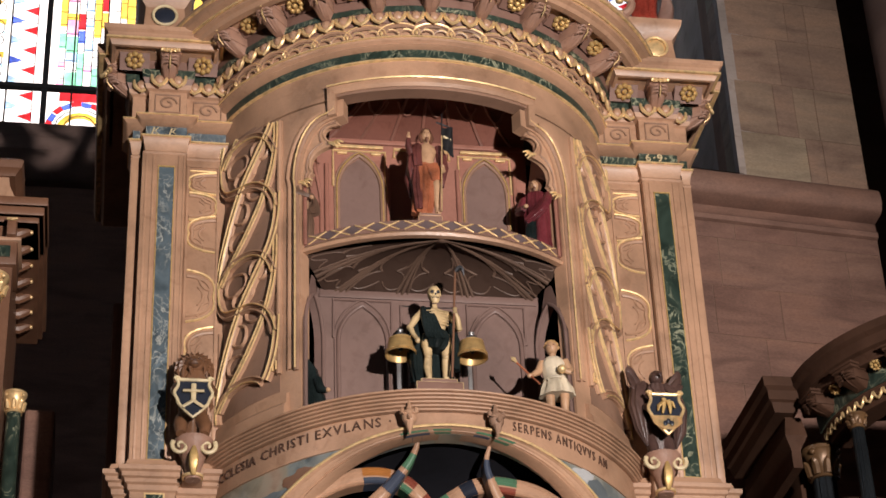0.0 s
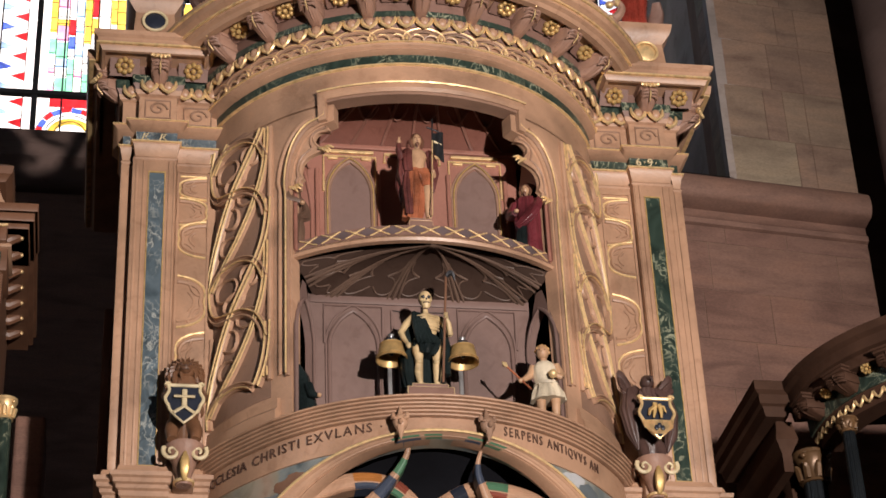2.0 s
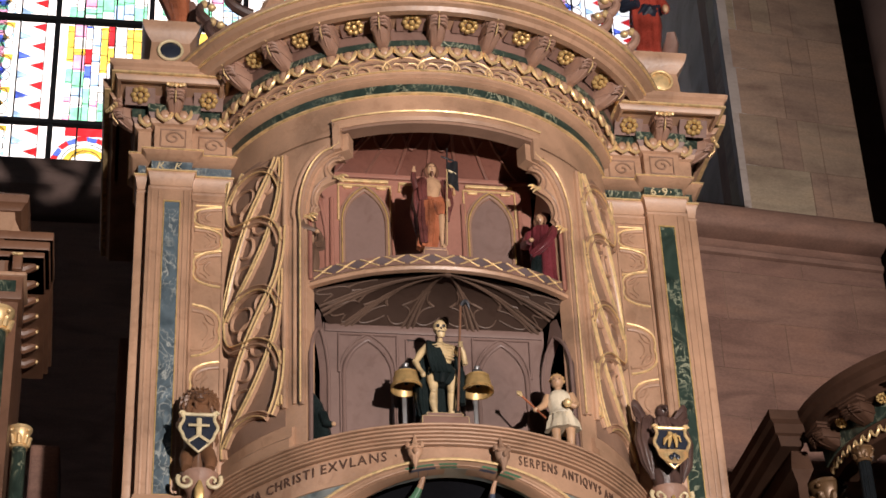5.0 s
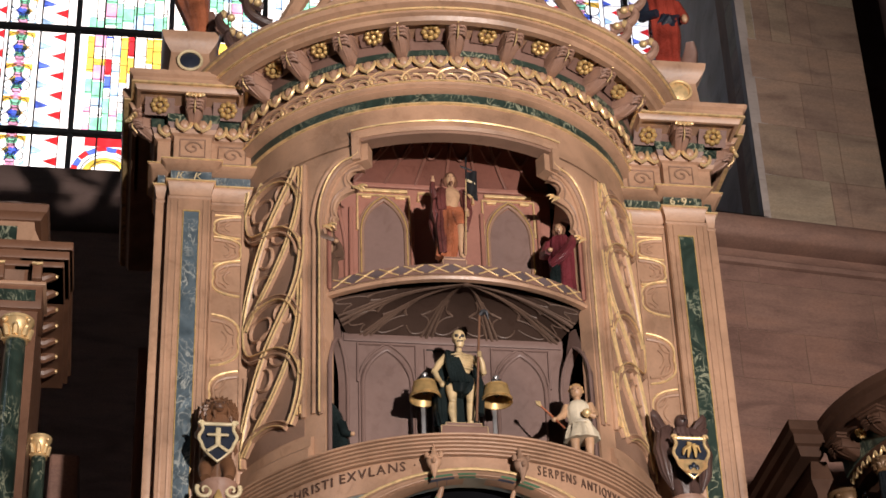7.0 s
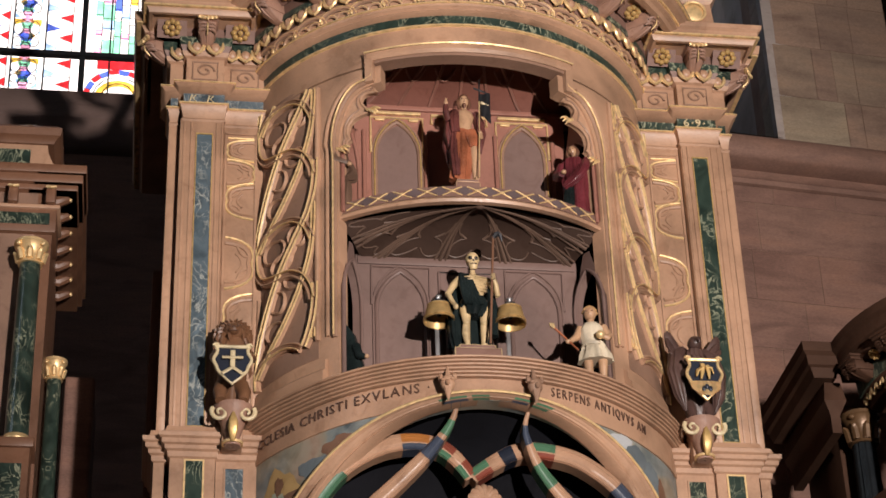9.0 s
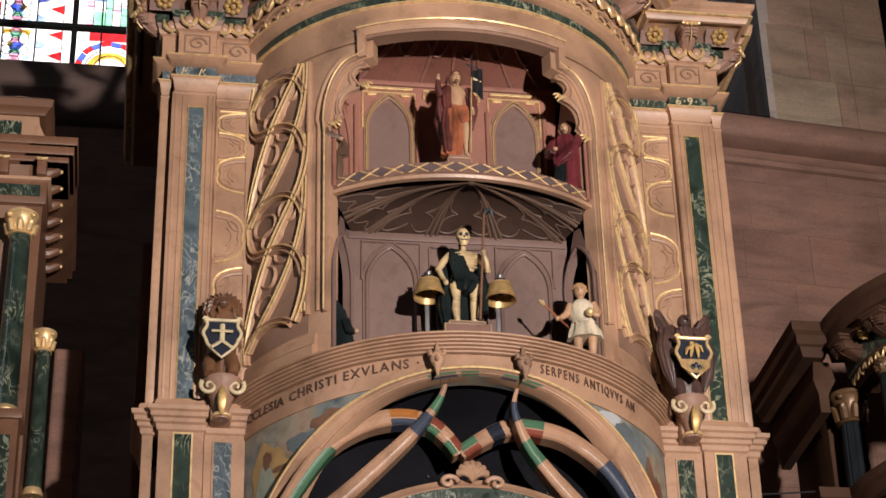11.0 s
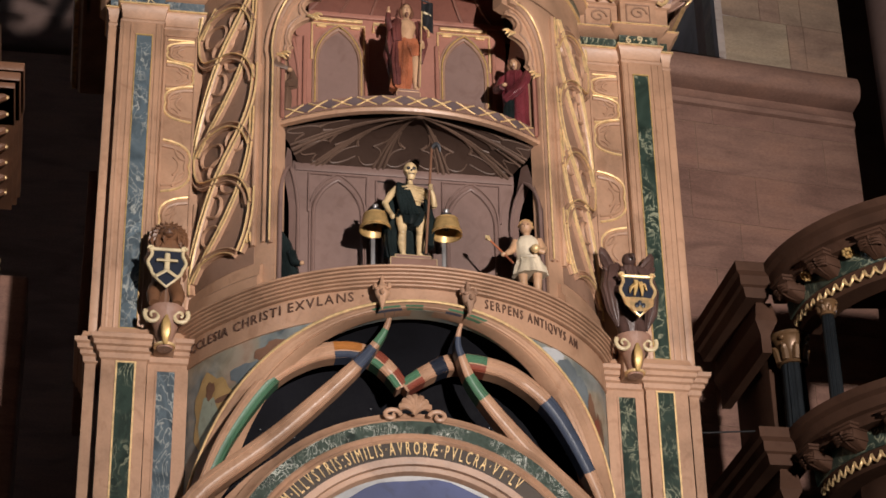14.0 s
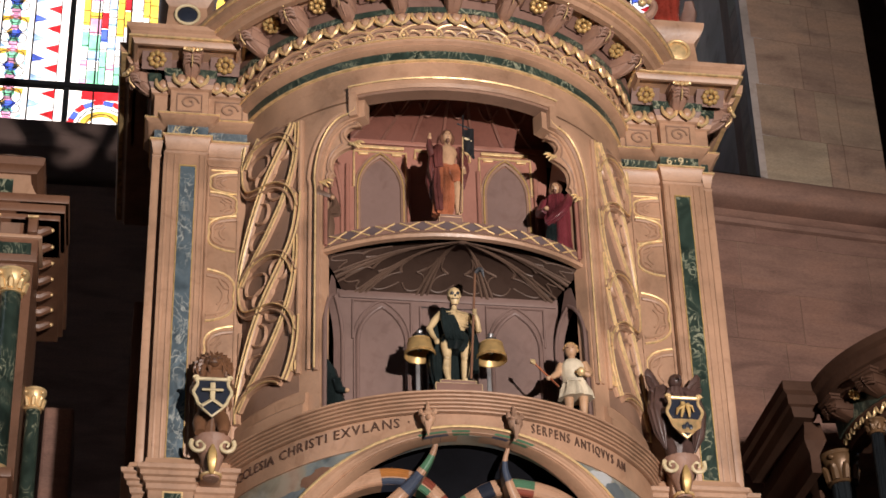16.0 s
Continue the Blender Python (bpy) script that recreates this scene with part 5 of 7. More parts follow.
disc_ring("dial_inner_moulding", 0, 0, 0, 0, 5.18, STONE, "", 80, [(0.785, -0.3), (0.785, MY + 0.03), (0.80, MY + 0.0), (0.825, MY - 0.01), (0.83, MY - 0.03), (0.868, MY - 0.035), (0.874, MY - 0.01), (0.874, -0.3)])
bm = fresh()
cap(bm, [bm.verts.new((0.79 * math.cos(2 * math.pi * i / 60), MY + 0.03, 5.18 + 0.79 * math.sin(2 * math.pi * i / 60))) for i in range(60)])
part("dial_field", bm, CLOUD, tower, "pale cloudy field of the moon dial", None)
bm = fresh()
cap(bm, [bm.verts.new(((0.735 + 0.012 * math.sin(7 * i)) * math.cos(2 * math.pi * i / 60) + 0.02, MY + 0.024, 5.15 + (0.795 + 0.010 * math.sin(5 * i)) * math.sin(2 * math.pi * i / 60))) for i in range(60)])
part("night_field", bm, MOON_BLUE, tower, "deep blue starry moon-dial field", 60)
for x, z in ((0.07, 5.80), (-0.10, 5.74), (0.24, 5.66)):
    bm = fresh()
    vv = [bm.verts.new((x + (0.018 if k % 2 == 0 else 0.007) * math.sin(math.pi * k / 5), MY + 0.012, z + (0.018 if k % 2 == 0 else 0.007) * math.cos(math.pi * k / 5))) for k in range(10)]
    f = bm.faces.new(vv)
    r = bmesh.ops.extrude_face_region(bm, geom=[f])
    for q in r["geom"]:
        if isinstance(q, bmesh.types.BMVert):
            q.co.y += 0.01
    part("gold_star", bm, GOLD, tower, "small gilded star", None)


def on_dial(a0):
    def f(s):
        a = radians(a0) + s / 0.90
        return Matrix.Translation((0.893 * math.sin(a), MY - 0.008, 5.18 + 0.893 * math.cos(a))) @ pose(0, 0, 0, 90) @ pose(0, 0, 0, 0, 0, -math.degrees(a))
    return f


lettering("letter", "TAM\u00b7ILLVSTRIS:SIMILIS\u00b7AVROR\u00c6\u00b7PVLCRA\u00b7VT\u00b7LV", 0.108, on_dial(-56), GOLD, tower, "gilded Latin capitals", 0.006, run=1.47)

# shell crest
bm = fresh()
for k in range(7):
    th = radians(-66 + 22 * k)
    tube(bm, bez((-0.02, MY - 0.02, 6.30), (-0.02 + 0.04 * math.sin(th), MY - 0.07, 6.32 + 0.05 * math.cos(th)), (-0.02 + 0.085 * math.sin(th), MY - 0.03, 6.30 + 0.10 * math.cos(th))), [0.006 + 0.016 * i / 8 for i in range(9)], 8)
for s in (-1, 1):
    tube(bm, [(-0.02 + s * (0.13 - (0.045 - 0.04 * f) * math.cos(f * 7) * 1.2), MY - 0.025, 6.29 + (0.04 - 0.035 * f) * math.sin(f * 7)) for f in [i / 16 for i in range(17)]], 0.014, 8)
part("shell_crest", bm, STONE, tower, "carved shell between two volutes")

# intersecting ogee ribs
def rib(pts, name="vault_ogee"):
    """A moulded flat rib through places (x, y, z, half width)."""
    P = [Vector(p) for p in pts]
    n = len(P)
    fine = []
    for i in range(n - 1):
        a, b, c, d = P[max(0, i - 1)], P[i], P[i + 1], P[min(n - 1, i + 2)]
        for k in range(6):
            f = k / 6
            fine.append(0.5 * ((2 * b) + (c - a) * f + (2 * a - 5 * b + 4 * c - d) * f * f + (3 * b - a - 3 * c + d) * f ** 3))
    fine.append(P[-1])
    part(name, rib_strip(fine, -1.0, 1.0, 0.0), STONE, tower, "moulded crossing rib")
    return fine


def rib_strip(fine, lo, hi, proud):
    """The rib, or a strip of its width from lo to hi, its face turned down towards the floor."""
    bm = fresh()
    rows = []
    m_ = len(fine)
    groove = [(-1.0, 0.012), (-0.82, 0.0), (-0.66, -0.006), (-0.5, 0.0), (-0.1, -0.012), (0.1, -0.012), (0.5, 0.0), (0.66, -0.006), (0.82, 0.0), (1.0, 0.012)]
    face = [(lo, 0.004)] + [(o, d) for o, d in groove if lo <= o <= hi] + [(hi, 0.004)]
    for i, p in enumerate(fine):
        d = (fine[min(i + 1, m_ - 1)] - fine[max(i - 1, 0)]).to_3d().normalized()
        side = d.cross(Vector((0, 1, 0))).normalized()
        look_out = Vector((0, -0.80, -0.60))
        q, w = p.to_3d(), p[3]
        rows.append([q + side * o * w - look_out * (e * w / 0.05) + look_out * proud for o, e in face] + [q + side * hi * w + Vector((0, 0.09, 0)), q + side * lo * w + Vector((0, 0.09, 0))])
    vs = grid(bm, rows, closed_v=True)
    cap(bm, vs[0])
    cap(bm, vs[-1][::-1])
    return bm


def bands(fine, spans):
    for i0, i1, lo, hi, m in spans:
        part("painted_band", rib_strip(fine[i0:i1 + 1], lo, hi, 0.003), m, tower, m.name.replace("_", " "))


fl = rib([(-1.22, -0.44, 5.76, 0.052), (-1.10, -0.46, 5.90, 0.052), (-0.76, -0.48, 6.18, 0.050), (-0.40, -0.54, 6.52, 0.040), (-0.25, -0.60, 6.68, 0.026), (-0.18, -0.65, 6.79, 0.016), (-0.165, -0.69, 6.88, 0.010)])
fr = rib([(1.10, -0.44, 5.72, 0.052), (0.91, -0.46, 5.90, 0.052), (0.62, -0.48, 6.18, 0.048), (0.34, -0.54, 6.49, 0.034), (0.24, -0.60, 6.66, 0.022), (0.215, -0.65, 6.75, 0.014), (0.245, -0.69, 6.86, 0.008)])
gl = rib([(-1.16, -0.40, 5.82, 0.035), (-1.03, -0.44, 6.16, 0.042), (-0.82, -0.48, 6.49, 0.048), (-0.62, -0.50, 6.64, 0.050), (-0.42, -0.50, 6.70, 0.050), (-0.25, -0.49, 6.685, 0.048), (-0.14, -0.47, 6.61, 0.044), (-0.065, -0.45, 6.52, 0.040)])
gr = rib([(1.08, -0.40, 5.82, 0.030), (0.95, -0.44, 6.13, 0.036), (0.77, -0.48, 6.43, 0.044), (0.56, -0.50, 6.60, 0.048), (0.37, -0.50, 6.66, 0.050), (0.20, -0.49, 6.665, 0.048), (0.06, -0.47, 6.60, 0.044), (-0.06, -0.45, 6.52, 0.040)])
bands(fl, [(20, 24, -1.0, 1.0, PAINT_BLUE), (25, 29, -1.0, 1.0, PAINT_GREEN)])
bands(fr, [(17, 20, -1.0, 1.0, PAINT_GREEN), (24, 30, -1.0, 1.0, PAINT_BLUE)])
bands(gl, [(3, 13, -1.0, 0.1, PAINT_GREEN), (23, 28, 0.0, 1.0, PAINT_ORANGE), (23, 28, -1.0, 0.0, PAINT_BLUE), (31, 34, 0.0, 1.0, PAINT_RED), (31, 34, -1.0, 0.0, PAINT_GREEN), (37, 41, 0.0, 1.0, PAINT_RED), (37, 41, -1.0, 0.0, PAINT_GREEN)])
bands(gr, [(5, 13, -1.0, 1.0, PAINT_BLUE), (23, 27, -1.0, 0.0, PAINT_GREEN), (23, 27, 0.0, 1.0, PAINT_RED), (31, 34, -1.0, 1.0, NAVY), (37, 41, -1.0, 0.0, PAINT_GREEN), (37, 41, 0.0, 1.0, PAINT_RED)])

# grotesque heads on the arch
for a, m in ((-9.5, STONE), (10.0, RIB)):
    bm = fresh()
    q = lambda x, y, z: at(a, 1.40, 6.90) + Matrix.Rotation(radians(a), 3, "Z") @ Vector((x, y, z))
    ball(bm, q(0, -0.02, 0), (0.042, 0.035, 0.05), 0, 12, 8)
    ball(bm, q(0, -0.055, -0.012), (0.014, 0.022, 0.018), 0, 8, 6)
    for s in (-1, 1):
        ball(bm, q(0.026 * s, -0.045, 0.012), (0.014, 0.012, 0.010), 0, 8, 5)
        ball(bm, q(0.038 * s, -0.02, 0.038), (0.014, 0.016, 0.022), 0, 8, 5)
    tube(bm, [q(0, -0.03, -0.035), q(0, -0.035, -0.065), q(0, -0.02, -0.105)], [0.026, 0.018, 0.003], 8)
    tube(bm, [q(0, 0.01, 0.12), q(0, -0.005, 0.08), q(0, -0.01, 0.03)], [0.004, 0.012, 0.022], 8)
    part("mask", bm, m, tower, "small carved grotesque head")

# two small painted scenes beside the arch: a robed shape and clouds, kept as plain shapes
HALO = painted("ochre_glow_paint", (0.42, 0.27, 0.11), 0.5, 0.4, 8)
ROBE = painted("pale_green_robe_paint", (0.32, 0.35, 0.27), 0.5, 0.5, 12)
STORM = painted("grey_blue_cloud_paint", (0.12, 0.14, 0.15), 0.5, 0.6, 10)
SEPIA = painted("brown_scene_paint", (0.17, 0.085, 0.05), 0.5, 0.5, 12)
PATCHES = (
    (-55, 6.42, 0.34, 0.46, HALO, 0), (-56, 6.30, 0.17, 0.46, ROBE, 1), (-55.5, 6.55, 0.075, 0.11, SEPIA, 2), (-51.5, 6.47, 0.16, 0.035, SEPIA, 1),
    (-57, 6.12, 0.14, 0.22, CLOUD, 2), (-38, 6.66, 0.16, 0.10, SEPIA, 0), (-35.5, 6.71, 0.12, 0.04, SEPIA, 1), (-44, 6.58, 0.22, 0.12, STORM, 0),
    (-61, 6.0, 0.12, 0.24, PAINT_GREEN, 0), (36, 6.74, 0.20, 0.08, CLOUD, 0), (41, 6.68, 0.22, 0.12, STORM, 1), (47, 6.60, 0.20, 0.16, STORM, 0),
    (52, 6.50, 0.10, 0.24, SEPIA, 1), (57, 6.38, 0.12, 0.34, SEPIA, 0), (55, 6.45, 0.08, 0.10, PAINT_RED, 2), (59, 6.2, 0.12, 0.26, PAINT_RED, 1))
for a, z, w, h, m, lay in PATCHES:
    bm = fresh()
    rows = []
    for q in (0.0, 0.5, 1.0):
        row = []
        for i in range(24):
            th = 2 * math.pi * i / 24
            k = (1 + 0.12 * math.sin(3 * th + a) + 0.08 * math.sin(7 * th + z * 9)) * q
            row.append(at(a + math.degrees(w * 0.5 * k * math.cos(th) / 1.34), 1.3385 + 0.0015 * lay, z + h * 0.5 * k * math.sin(th)))
        rows.append(row)
    grid(bm, rows[1:], closed_v=True)
    cap(bm, [bm.verts.new(p) for p in rows[1]])
    part("painted_patch", bm, m, tower, "painted patch of the spandrel scene", None)

# ---- crown above the cornice ----


def pedestal(s):
    x0, x1 = min(1.49 * s, 1.755 * s), max(1.49 * s, 1.755 * s)
    part("pedestal", ringstack(fresh(), x0, x1, -0.07, 0.3, [(0.03, 9.88), (0.03, 9.99), (0.012, 10.02), (0.0, 10.04), (-0.01, 10.20), (0.03, 10.25), (0.045, 10.28), (0.05, 10.30), (0.055, 10.33), (0.0, 10.345)]), STONE, tower)
    bm = fresh()
    cx = (x0 + x1) / 2
    tube(bm, [(cx + 0.075 * math.cos(2 * math.pi * i / 24), -0.085, 10.12 + 0.075 * math.sin(2 * math.pi * i / 24)) for i in range(25)], 0.010, 8, ends=False)
    part("medallion_ring", bm, GOLD if s > 0 else CREAM, tower, "round medallion rim")
    bm = fresh()
    ball(bm, (cx, -0.07, 10.12), (0.072, 0.018, 0.072), 0, 20, 8)
    part("medallion", bm, GOLD if s > 0 else NAVY, tower, "gilded medallion" if s > 0 else "dark medallion")


both(pedestal)


def gable(s):
    for pts, r in (([(1.12, -0.30, 9.95), (1.04, -0.25, 10.30), (0.86, -0.2, 10.72), (0.62, -0.2, 11.1)], 0.055), ([(0.98, -0.30, 10.0), (0.90, -0.26, 10.30), (0.72, -0.2, 10.66), (0.5, -0.2, 11.0)], 0.028), ([(0.35, -0.55, 10.0), (0.52, -0.45, 10.35), (0.60, -0.4, 10.6), (0.5, -0.35, 10.85), (0.28, -0.3, 11.1)], 0.04), ([(0.9, -0.4, 10.1), (0.74, -0.4, 10.4), (0.60, -0.4, 10.5), (0.42, -0.4, 10.45), (0.34, -0.42, 10.3)], 0.03)):
        pts = [(x * s, y, z) for x, y, z in pts]
        fine = []
        for i in range(len(pts) - 1):
            fine += [Vector(pts[i]).lerp(Vector(pts[i + 1]), k / 4) for k in range(4)]
        fine.append(Vector(pts[-1]))
        for _ in range(3):
            fine = [fine[0]] + [(fine[i - 1] + fine[i] * 2 + fine[i + 1]) / 4 for i in range(1, len(fine) - 1)] + [fine[-1]]
        part("gable_rib", tube(fresh(), fine, r, 10), STONE, tower, "carved sloping gable rib")
    # curling crockets with gilded tips
    for k in range(6):
        x, z = 1.16 + 0.06 * (k % 3) - 0.05 * (k // 3), 9.98 + 0.14 * k
        bm, bg = fresh(), fresh()
        pts = bez((x * s, -0.15, z), ((x + 0.16) * s, -0.2, z + 0.02), ((x + 0.17) * s, -0.2, z + 0.12)) + bez(((x + 0.17) * s, -0.2, z + 0.12), ((x + 0.15) * s, -0.22, z + 0.18), ((x + 0.09) * s, -0.2, z + 0.14))[1:]
        tube(bm, pts, [0.04 - 0.0015 * i for i in range(len(pts))], 8)
        ball(bg, pts[-1], (0.03, 0.03, 0.026), 0, 8, 6)
        ball(bg, pts[-5], (0.026, 0.03, 0.03), 0, 8, 6)
        c = part("crocket", bm, STONE_CORBEL if s > 0 else WINGS, tower, "curling carved crocket")
        part("gilding", bg, GOLD, c, "gilded tip")


both(gable)

# ---- figures ----


def folds(k, amp, ph=0.0):
    return lambda a, f: amp * (0.35 + f) * (0.6 * math.sin(k * a + ph + 2.2 * f) + 0.4 * math.sin((k + 4) * a - 1.3 * f + ph))


def statue(name, bm, mats, label, where, turn=0.0, group="", slim=1.0):
    """One plain mesh; stands on its base at where."""
    ob = link(name, bm, mats, None, "", 50)
    ob.matrix_world = pose(*where, 0, 0, turn) @ Matrix.Diagonal((slim, slim, 1, 1))
    return tagged(ob, label, "statue", group)


def head(bm, c, r, skin, hair, beard=True, long=True):
    x, y, z = c
    ball(bm, c, (r * 0.80, r * 0.95, r * 1.12), skin, 14, 10)
    ball(bm, (x, y - r * 0.92, z - 0.1 * r), (r * 0.14, r * 0.22, r * 0.26), skin, 8, 6)
    ball(bm, (x, y + r * 0.20, z + r * 0.36), (r * 0.95, r * 1.0, r * 0.95), hair, 12, 8)
    for s in (-1, 1):
        ball(bm, (x + s * 0.34 * r, y - 0.86 * r, z + 0.12 * r), (r * 0.15, r * 0.08, r * 0.09), hair, 6, 4)
        if long:
            tube(bm, [(x + s * 0.75 * r, y + 0.1 * r, z + 0.5 * r), (x + s * 0.95 * r, y, z - 0.4 * r), (x + s * 0.8 * r, y - 0.1 * r, z - 1.3 * r)], [0.3 * r, 0.36 * r, 0.16 * r], 8, hair)
    if beard:
        tube(bm, [(x, y - 0.6 * r, z - 0.7 * r), (x, y - 0.70 * r, z - 1.0 * r), (x, y - 0.55 * r, z - 1.45 * r)], [0.3 * r, 0.34 * r, 0.08 * r], 8, hair)
    ball(bm, (x, y - 0.88 * r, z - 0.42 * r), (r * 0.2, r * 0.06, r * 0.05), hair, 6, 4)


# Death between the bells
bm = fresh()
B, C, D, W_, I = 0, 1, 2, 3, 4
box(bm, -0.135, 0.135, -0.09, 0.09, -0.25, -0.03, 0.006, W_)
box(bm, -0.105, 0.105, -0.07, 0.07, -0.03, 0.0, 0.006, W_)
for s in (-1, 1):
    tube(bm, [(0.048 * s, -0.005, 0.30), (0.056 * s, -0.02, 0.235), (0.05 * s, -0.012, 0.165), (0.054 * s, 0.0, 0.10), (0.046 * s, -0.004, 0.02)], [0.036, 0.034, 0.022, 0.026, 0.015], 10, B)
    ball(bm, (0.05 * s, -0.02, 0.162), (0.022, 0.022, 0.022), B, 8, 6)
    tube(bm, [(0.046 * s, 0.01, 0.014), (0.05 * s, -0.05, 0.008)], [0.016, 0.012], 8, B)
tube(bm, [(0, 0, 0.27), (0, 0, 0.33), (0, -0.004, 0.40), (0, 0, 0.455), (0, 0.004, 0.48)], [(0.058, 0.042), (0.050, 0.038), (0.072, 0.048), (0.082, 0.042), (0.03, 0.026)], 14, B)
for k in range(6):
    z = 0.36 + 0.018 * k
    for s in (-1, 1):
        tube(bm, bez((0.008 * s, -0.046, z + 0.004), (0.05 * s, -0.052, z - 0.004), (0.074 * s, -0.018, z + 0.012), 5), 0.0042, 5, B)
tube(bm, [(0, 0.004, 0.47), (0, 0.0, 0.515)], [0.018, 0.016], 8, B)
ball(bm, (0, -0.004, 0.586), (0.040, 0.049, 0.046), B, 16, 12)
tube(bm, [(0, -0.026, 0.556), (0, -0.032, 0.528), (0, -0.026, 0.512)], [0.030, 0.027, 0.018], 10, B)
for s in (-1, 1):
    ball(bm, (0.016 * s, -0.047, 0.576), (0.0115, 0.008, 0.011), I, 8, 6)
    ball(bm, (0.027 * s, -0.040, 0.557), (0.010, 0.011, 0.008), B, 8, 6)
ball(bm, (0, -0.057, 0.556), (0.006, 0.006, 0.009), I, 6, 4)
box(bm, -0.018, 0.018, -0.060, -0.05, 0.531, 0.536, 0, I)
# cloak: behind the back, over one shoulder, round the hips
tube(bm, [(-0.02, 0.045, 0.47), (-0.03, 0.06, 0.36), (-0.02, 0.06, 0.2), (-0.02, 0.055, 0.03)], [(0.075, 0.02), (0.115, 0.028), (0.13, 0.03), (0.12, 0.03)], 60, C, 1, folds(6, 0.13))
for k in range(5):
    x = -0.072 + 0.013 * k
    tube(bm, bez((x, -0.012, 0.485 - 0.004 * k), (x - 0.012 + 0.004 * k, -0.072, 0.38), (-0.055 + 0.022 * k, -0.066, 0.255), 10), [(0.012 + 0.003 * math.sin(i / 10 * 3), 0.014) for i in range(11)], 10, C)
tube(bm, [(0, -0.004, 0.318), (0.004, -0.008, 0.29), (-0.008, -0.010, 0.245), (-0.015, -0.008, 0.205)], [(0.068, 0.052), (0.084, 0.064), (0.080, 0.062), (0.058, 0.054)], 60, C, 1, folds(9, 0.16))
tube(bm, [(-0.10, 0.03, 0.40), (-0.115, 0.02, 0.25), (-0.115, 0.015, 0.1), (-0.105, 0.01, 0.01)], [0.020, 0.032, 0.032, 0.028], 60, C, 1, folds(6, 0.24))
tube(bm, [(0.095, 0.03, 0.42), (0.115, 0.025, 0.28), (0.11, 0.02, 0.10)], [0.018, 0.026, 0.024], 60, C, 1, folds(6, 0.24))
# one arm hanging towards the bell, the other bent to the pole of the scythe
tube(bm, [(-0.078, 0, 0.455), (-0.118, -0.012, 0.405), (-0.150, -0.02, 0.345)], [0.024, 0.022, 0.017], 8, B)
tube(bm, [(-0.150, -0.02, 0.350), (-0.138, -0.05, 0.29), (-0.122, -0.075, 0.245)], [0.018, 0.015, 0.011], 8, B)
ball(bm, (-0.150, -0.02, 0.345), 0.02, B, 8, 6)
ball(bm, (-0.118, -0.08, 0.232), (0.016, 0.014, 0.020), B, 8, 6)
tube(bm, [(0.078, 0, 0.455), (0.118, -0.01, 0.40), (0.135, -0.03, 0.34)], [0.024, 0.021, 0.017], 8, B)
tube(bm, [(0.135, -0.03, 0.34), (0.120, -0.07, 0.39), (0.103, -0.085, 0.43)], [0.017, 0.014, 0.011], 8, B)
for k in range(4):
    ball(bm, (0.100 + 0.004 * (k % 2), -0.095, 0.416 + 0.009 * k), (0.014, 0.010, 0.006), B, 6, 4)
tube(bm, [(0.070, -0.085, 0.0), (0.115, -0.085, 0.70)], 0.0075, 8, D)
tube(bm, bez((0.115, -0.085, 0.69), (0.155, -0.085, 0.76), (0.165, -0.085, 0.67), 8), [0.009, 0.014, 0.017, 0.018, 0.017, 0.015, 0.012, 0.008, 0.002], 6, I)
statue("skeleton_statue", bm, [BONE, CLOAK_GREEN, OAK, STONE_DARK, IRON], "painted skeleton figure in a dark cloak holding a scythe", (-0.024, -0.55, 7.262))

# the risen figure above
CLOAK_WINE = painted("wine_brown_cloth_paint", (0.10, 0.03, 0.026), 0.3, 0.9, 16, grime=0.6)
bm = fresh()
S, Rr, O, H_, P_, G_ = range(6)
box(bm, -0.085, 0.085, -0.06, 0.06, -0.085, -0.02, 0.006, P_)
box(bm, -0.075, 0.075, -0.055, 0.055, -0.02, 0.0, 0.004, P_)
tube(bm, [(-0.02, 0, 0.36), (-0.025, 0, 0.30), (-0.03, 0.0, 0.2), (-0.035, 0.005, 0.1), (-0.05, 0.01, 0.01)], [(0.066, 0.052), (0.078, 0.058), (0.076, 0.058), (0.070, 0.055), (0.066, 0.05)], 60, O, 1, folds(9, 0.24))
tube(bm, [(0.05, -0.01, 0.28), (0.058, -0.03, 0.19), (0.056, -0.018, 0.11), (0.06, -0.01, 0.015)], [0.036, 0.030, 0.024, 0.016], 10, S)
tube(bm, [(0.06, 0.0, 0.012), (0.066, -0.055, 0.008)], [0.017, 0.013], 8, S)
tube(bm, [(0.02, -0.01, 0.345), (0.035, -0.015, 0.30), (0.05, -0.015, 0.235)], [(0.065, 0.05), (0.066, 0.054), (0.05, 0.045)], 60, O, 1, folds(6, 0.14, 1))
tube(bm, [(0, 0, 0.33), (0, -0.004, 0.40), (0, -0.006, 0.455), (0, 0.0, 0.495), (0, 0.0, 0.515)], [(0.048, 0.038), (0.050, 0.040), (0.066, 0.044), (0.060, 0.036), (0.024, 0.022)], 20, S, 1, lambda a, f: 0.06 * math.sin(2 * a) * math.sin(9 * f))
tube(bm, [(0, 0, 0.50), (0, -0.004, 0.54)], [0.022, 0.02], 8, S)
head(bm, (0, -0.006, 0.578), 0.042, S, H_)
tube(bm, [(-0.02, 0.045, 0.50), (-0.05, 0.05, 0.40), (-0.08, 0.045, 0.27), (-0.085, 0.04, 0.14)], [(0.07, 0.022), (0.085, 0.03), (0.07, 0.034), (0.035, 0.03)], 60, Rr, 1, folds(6, 0.15))
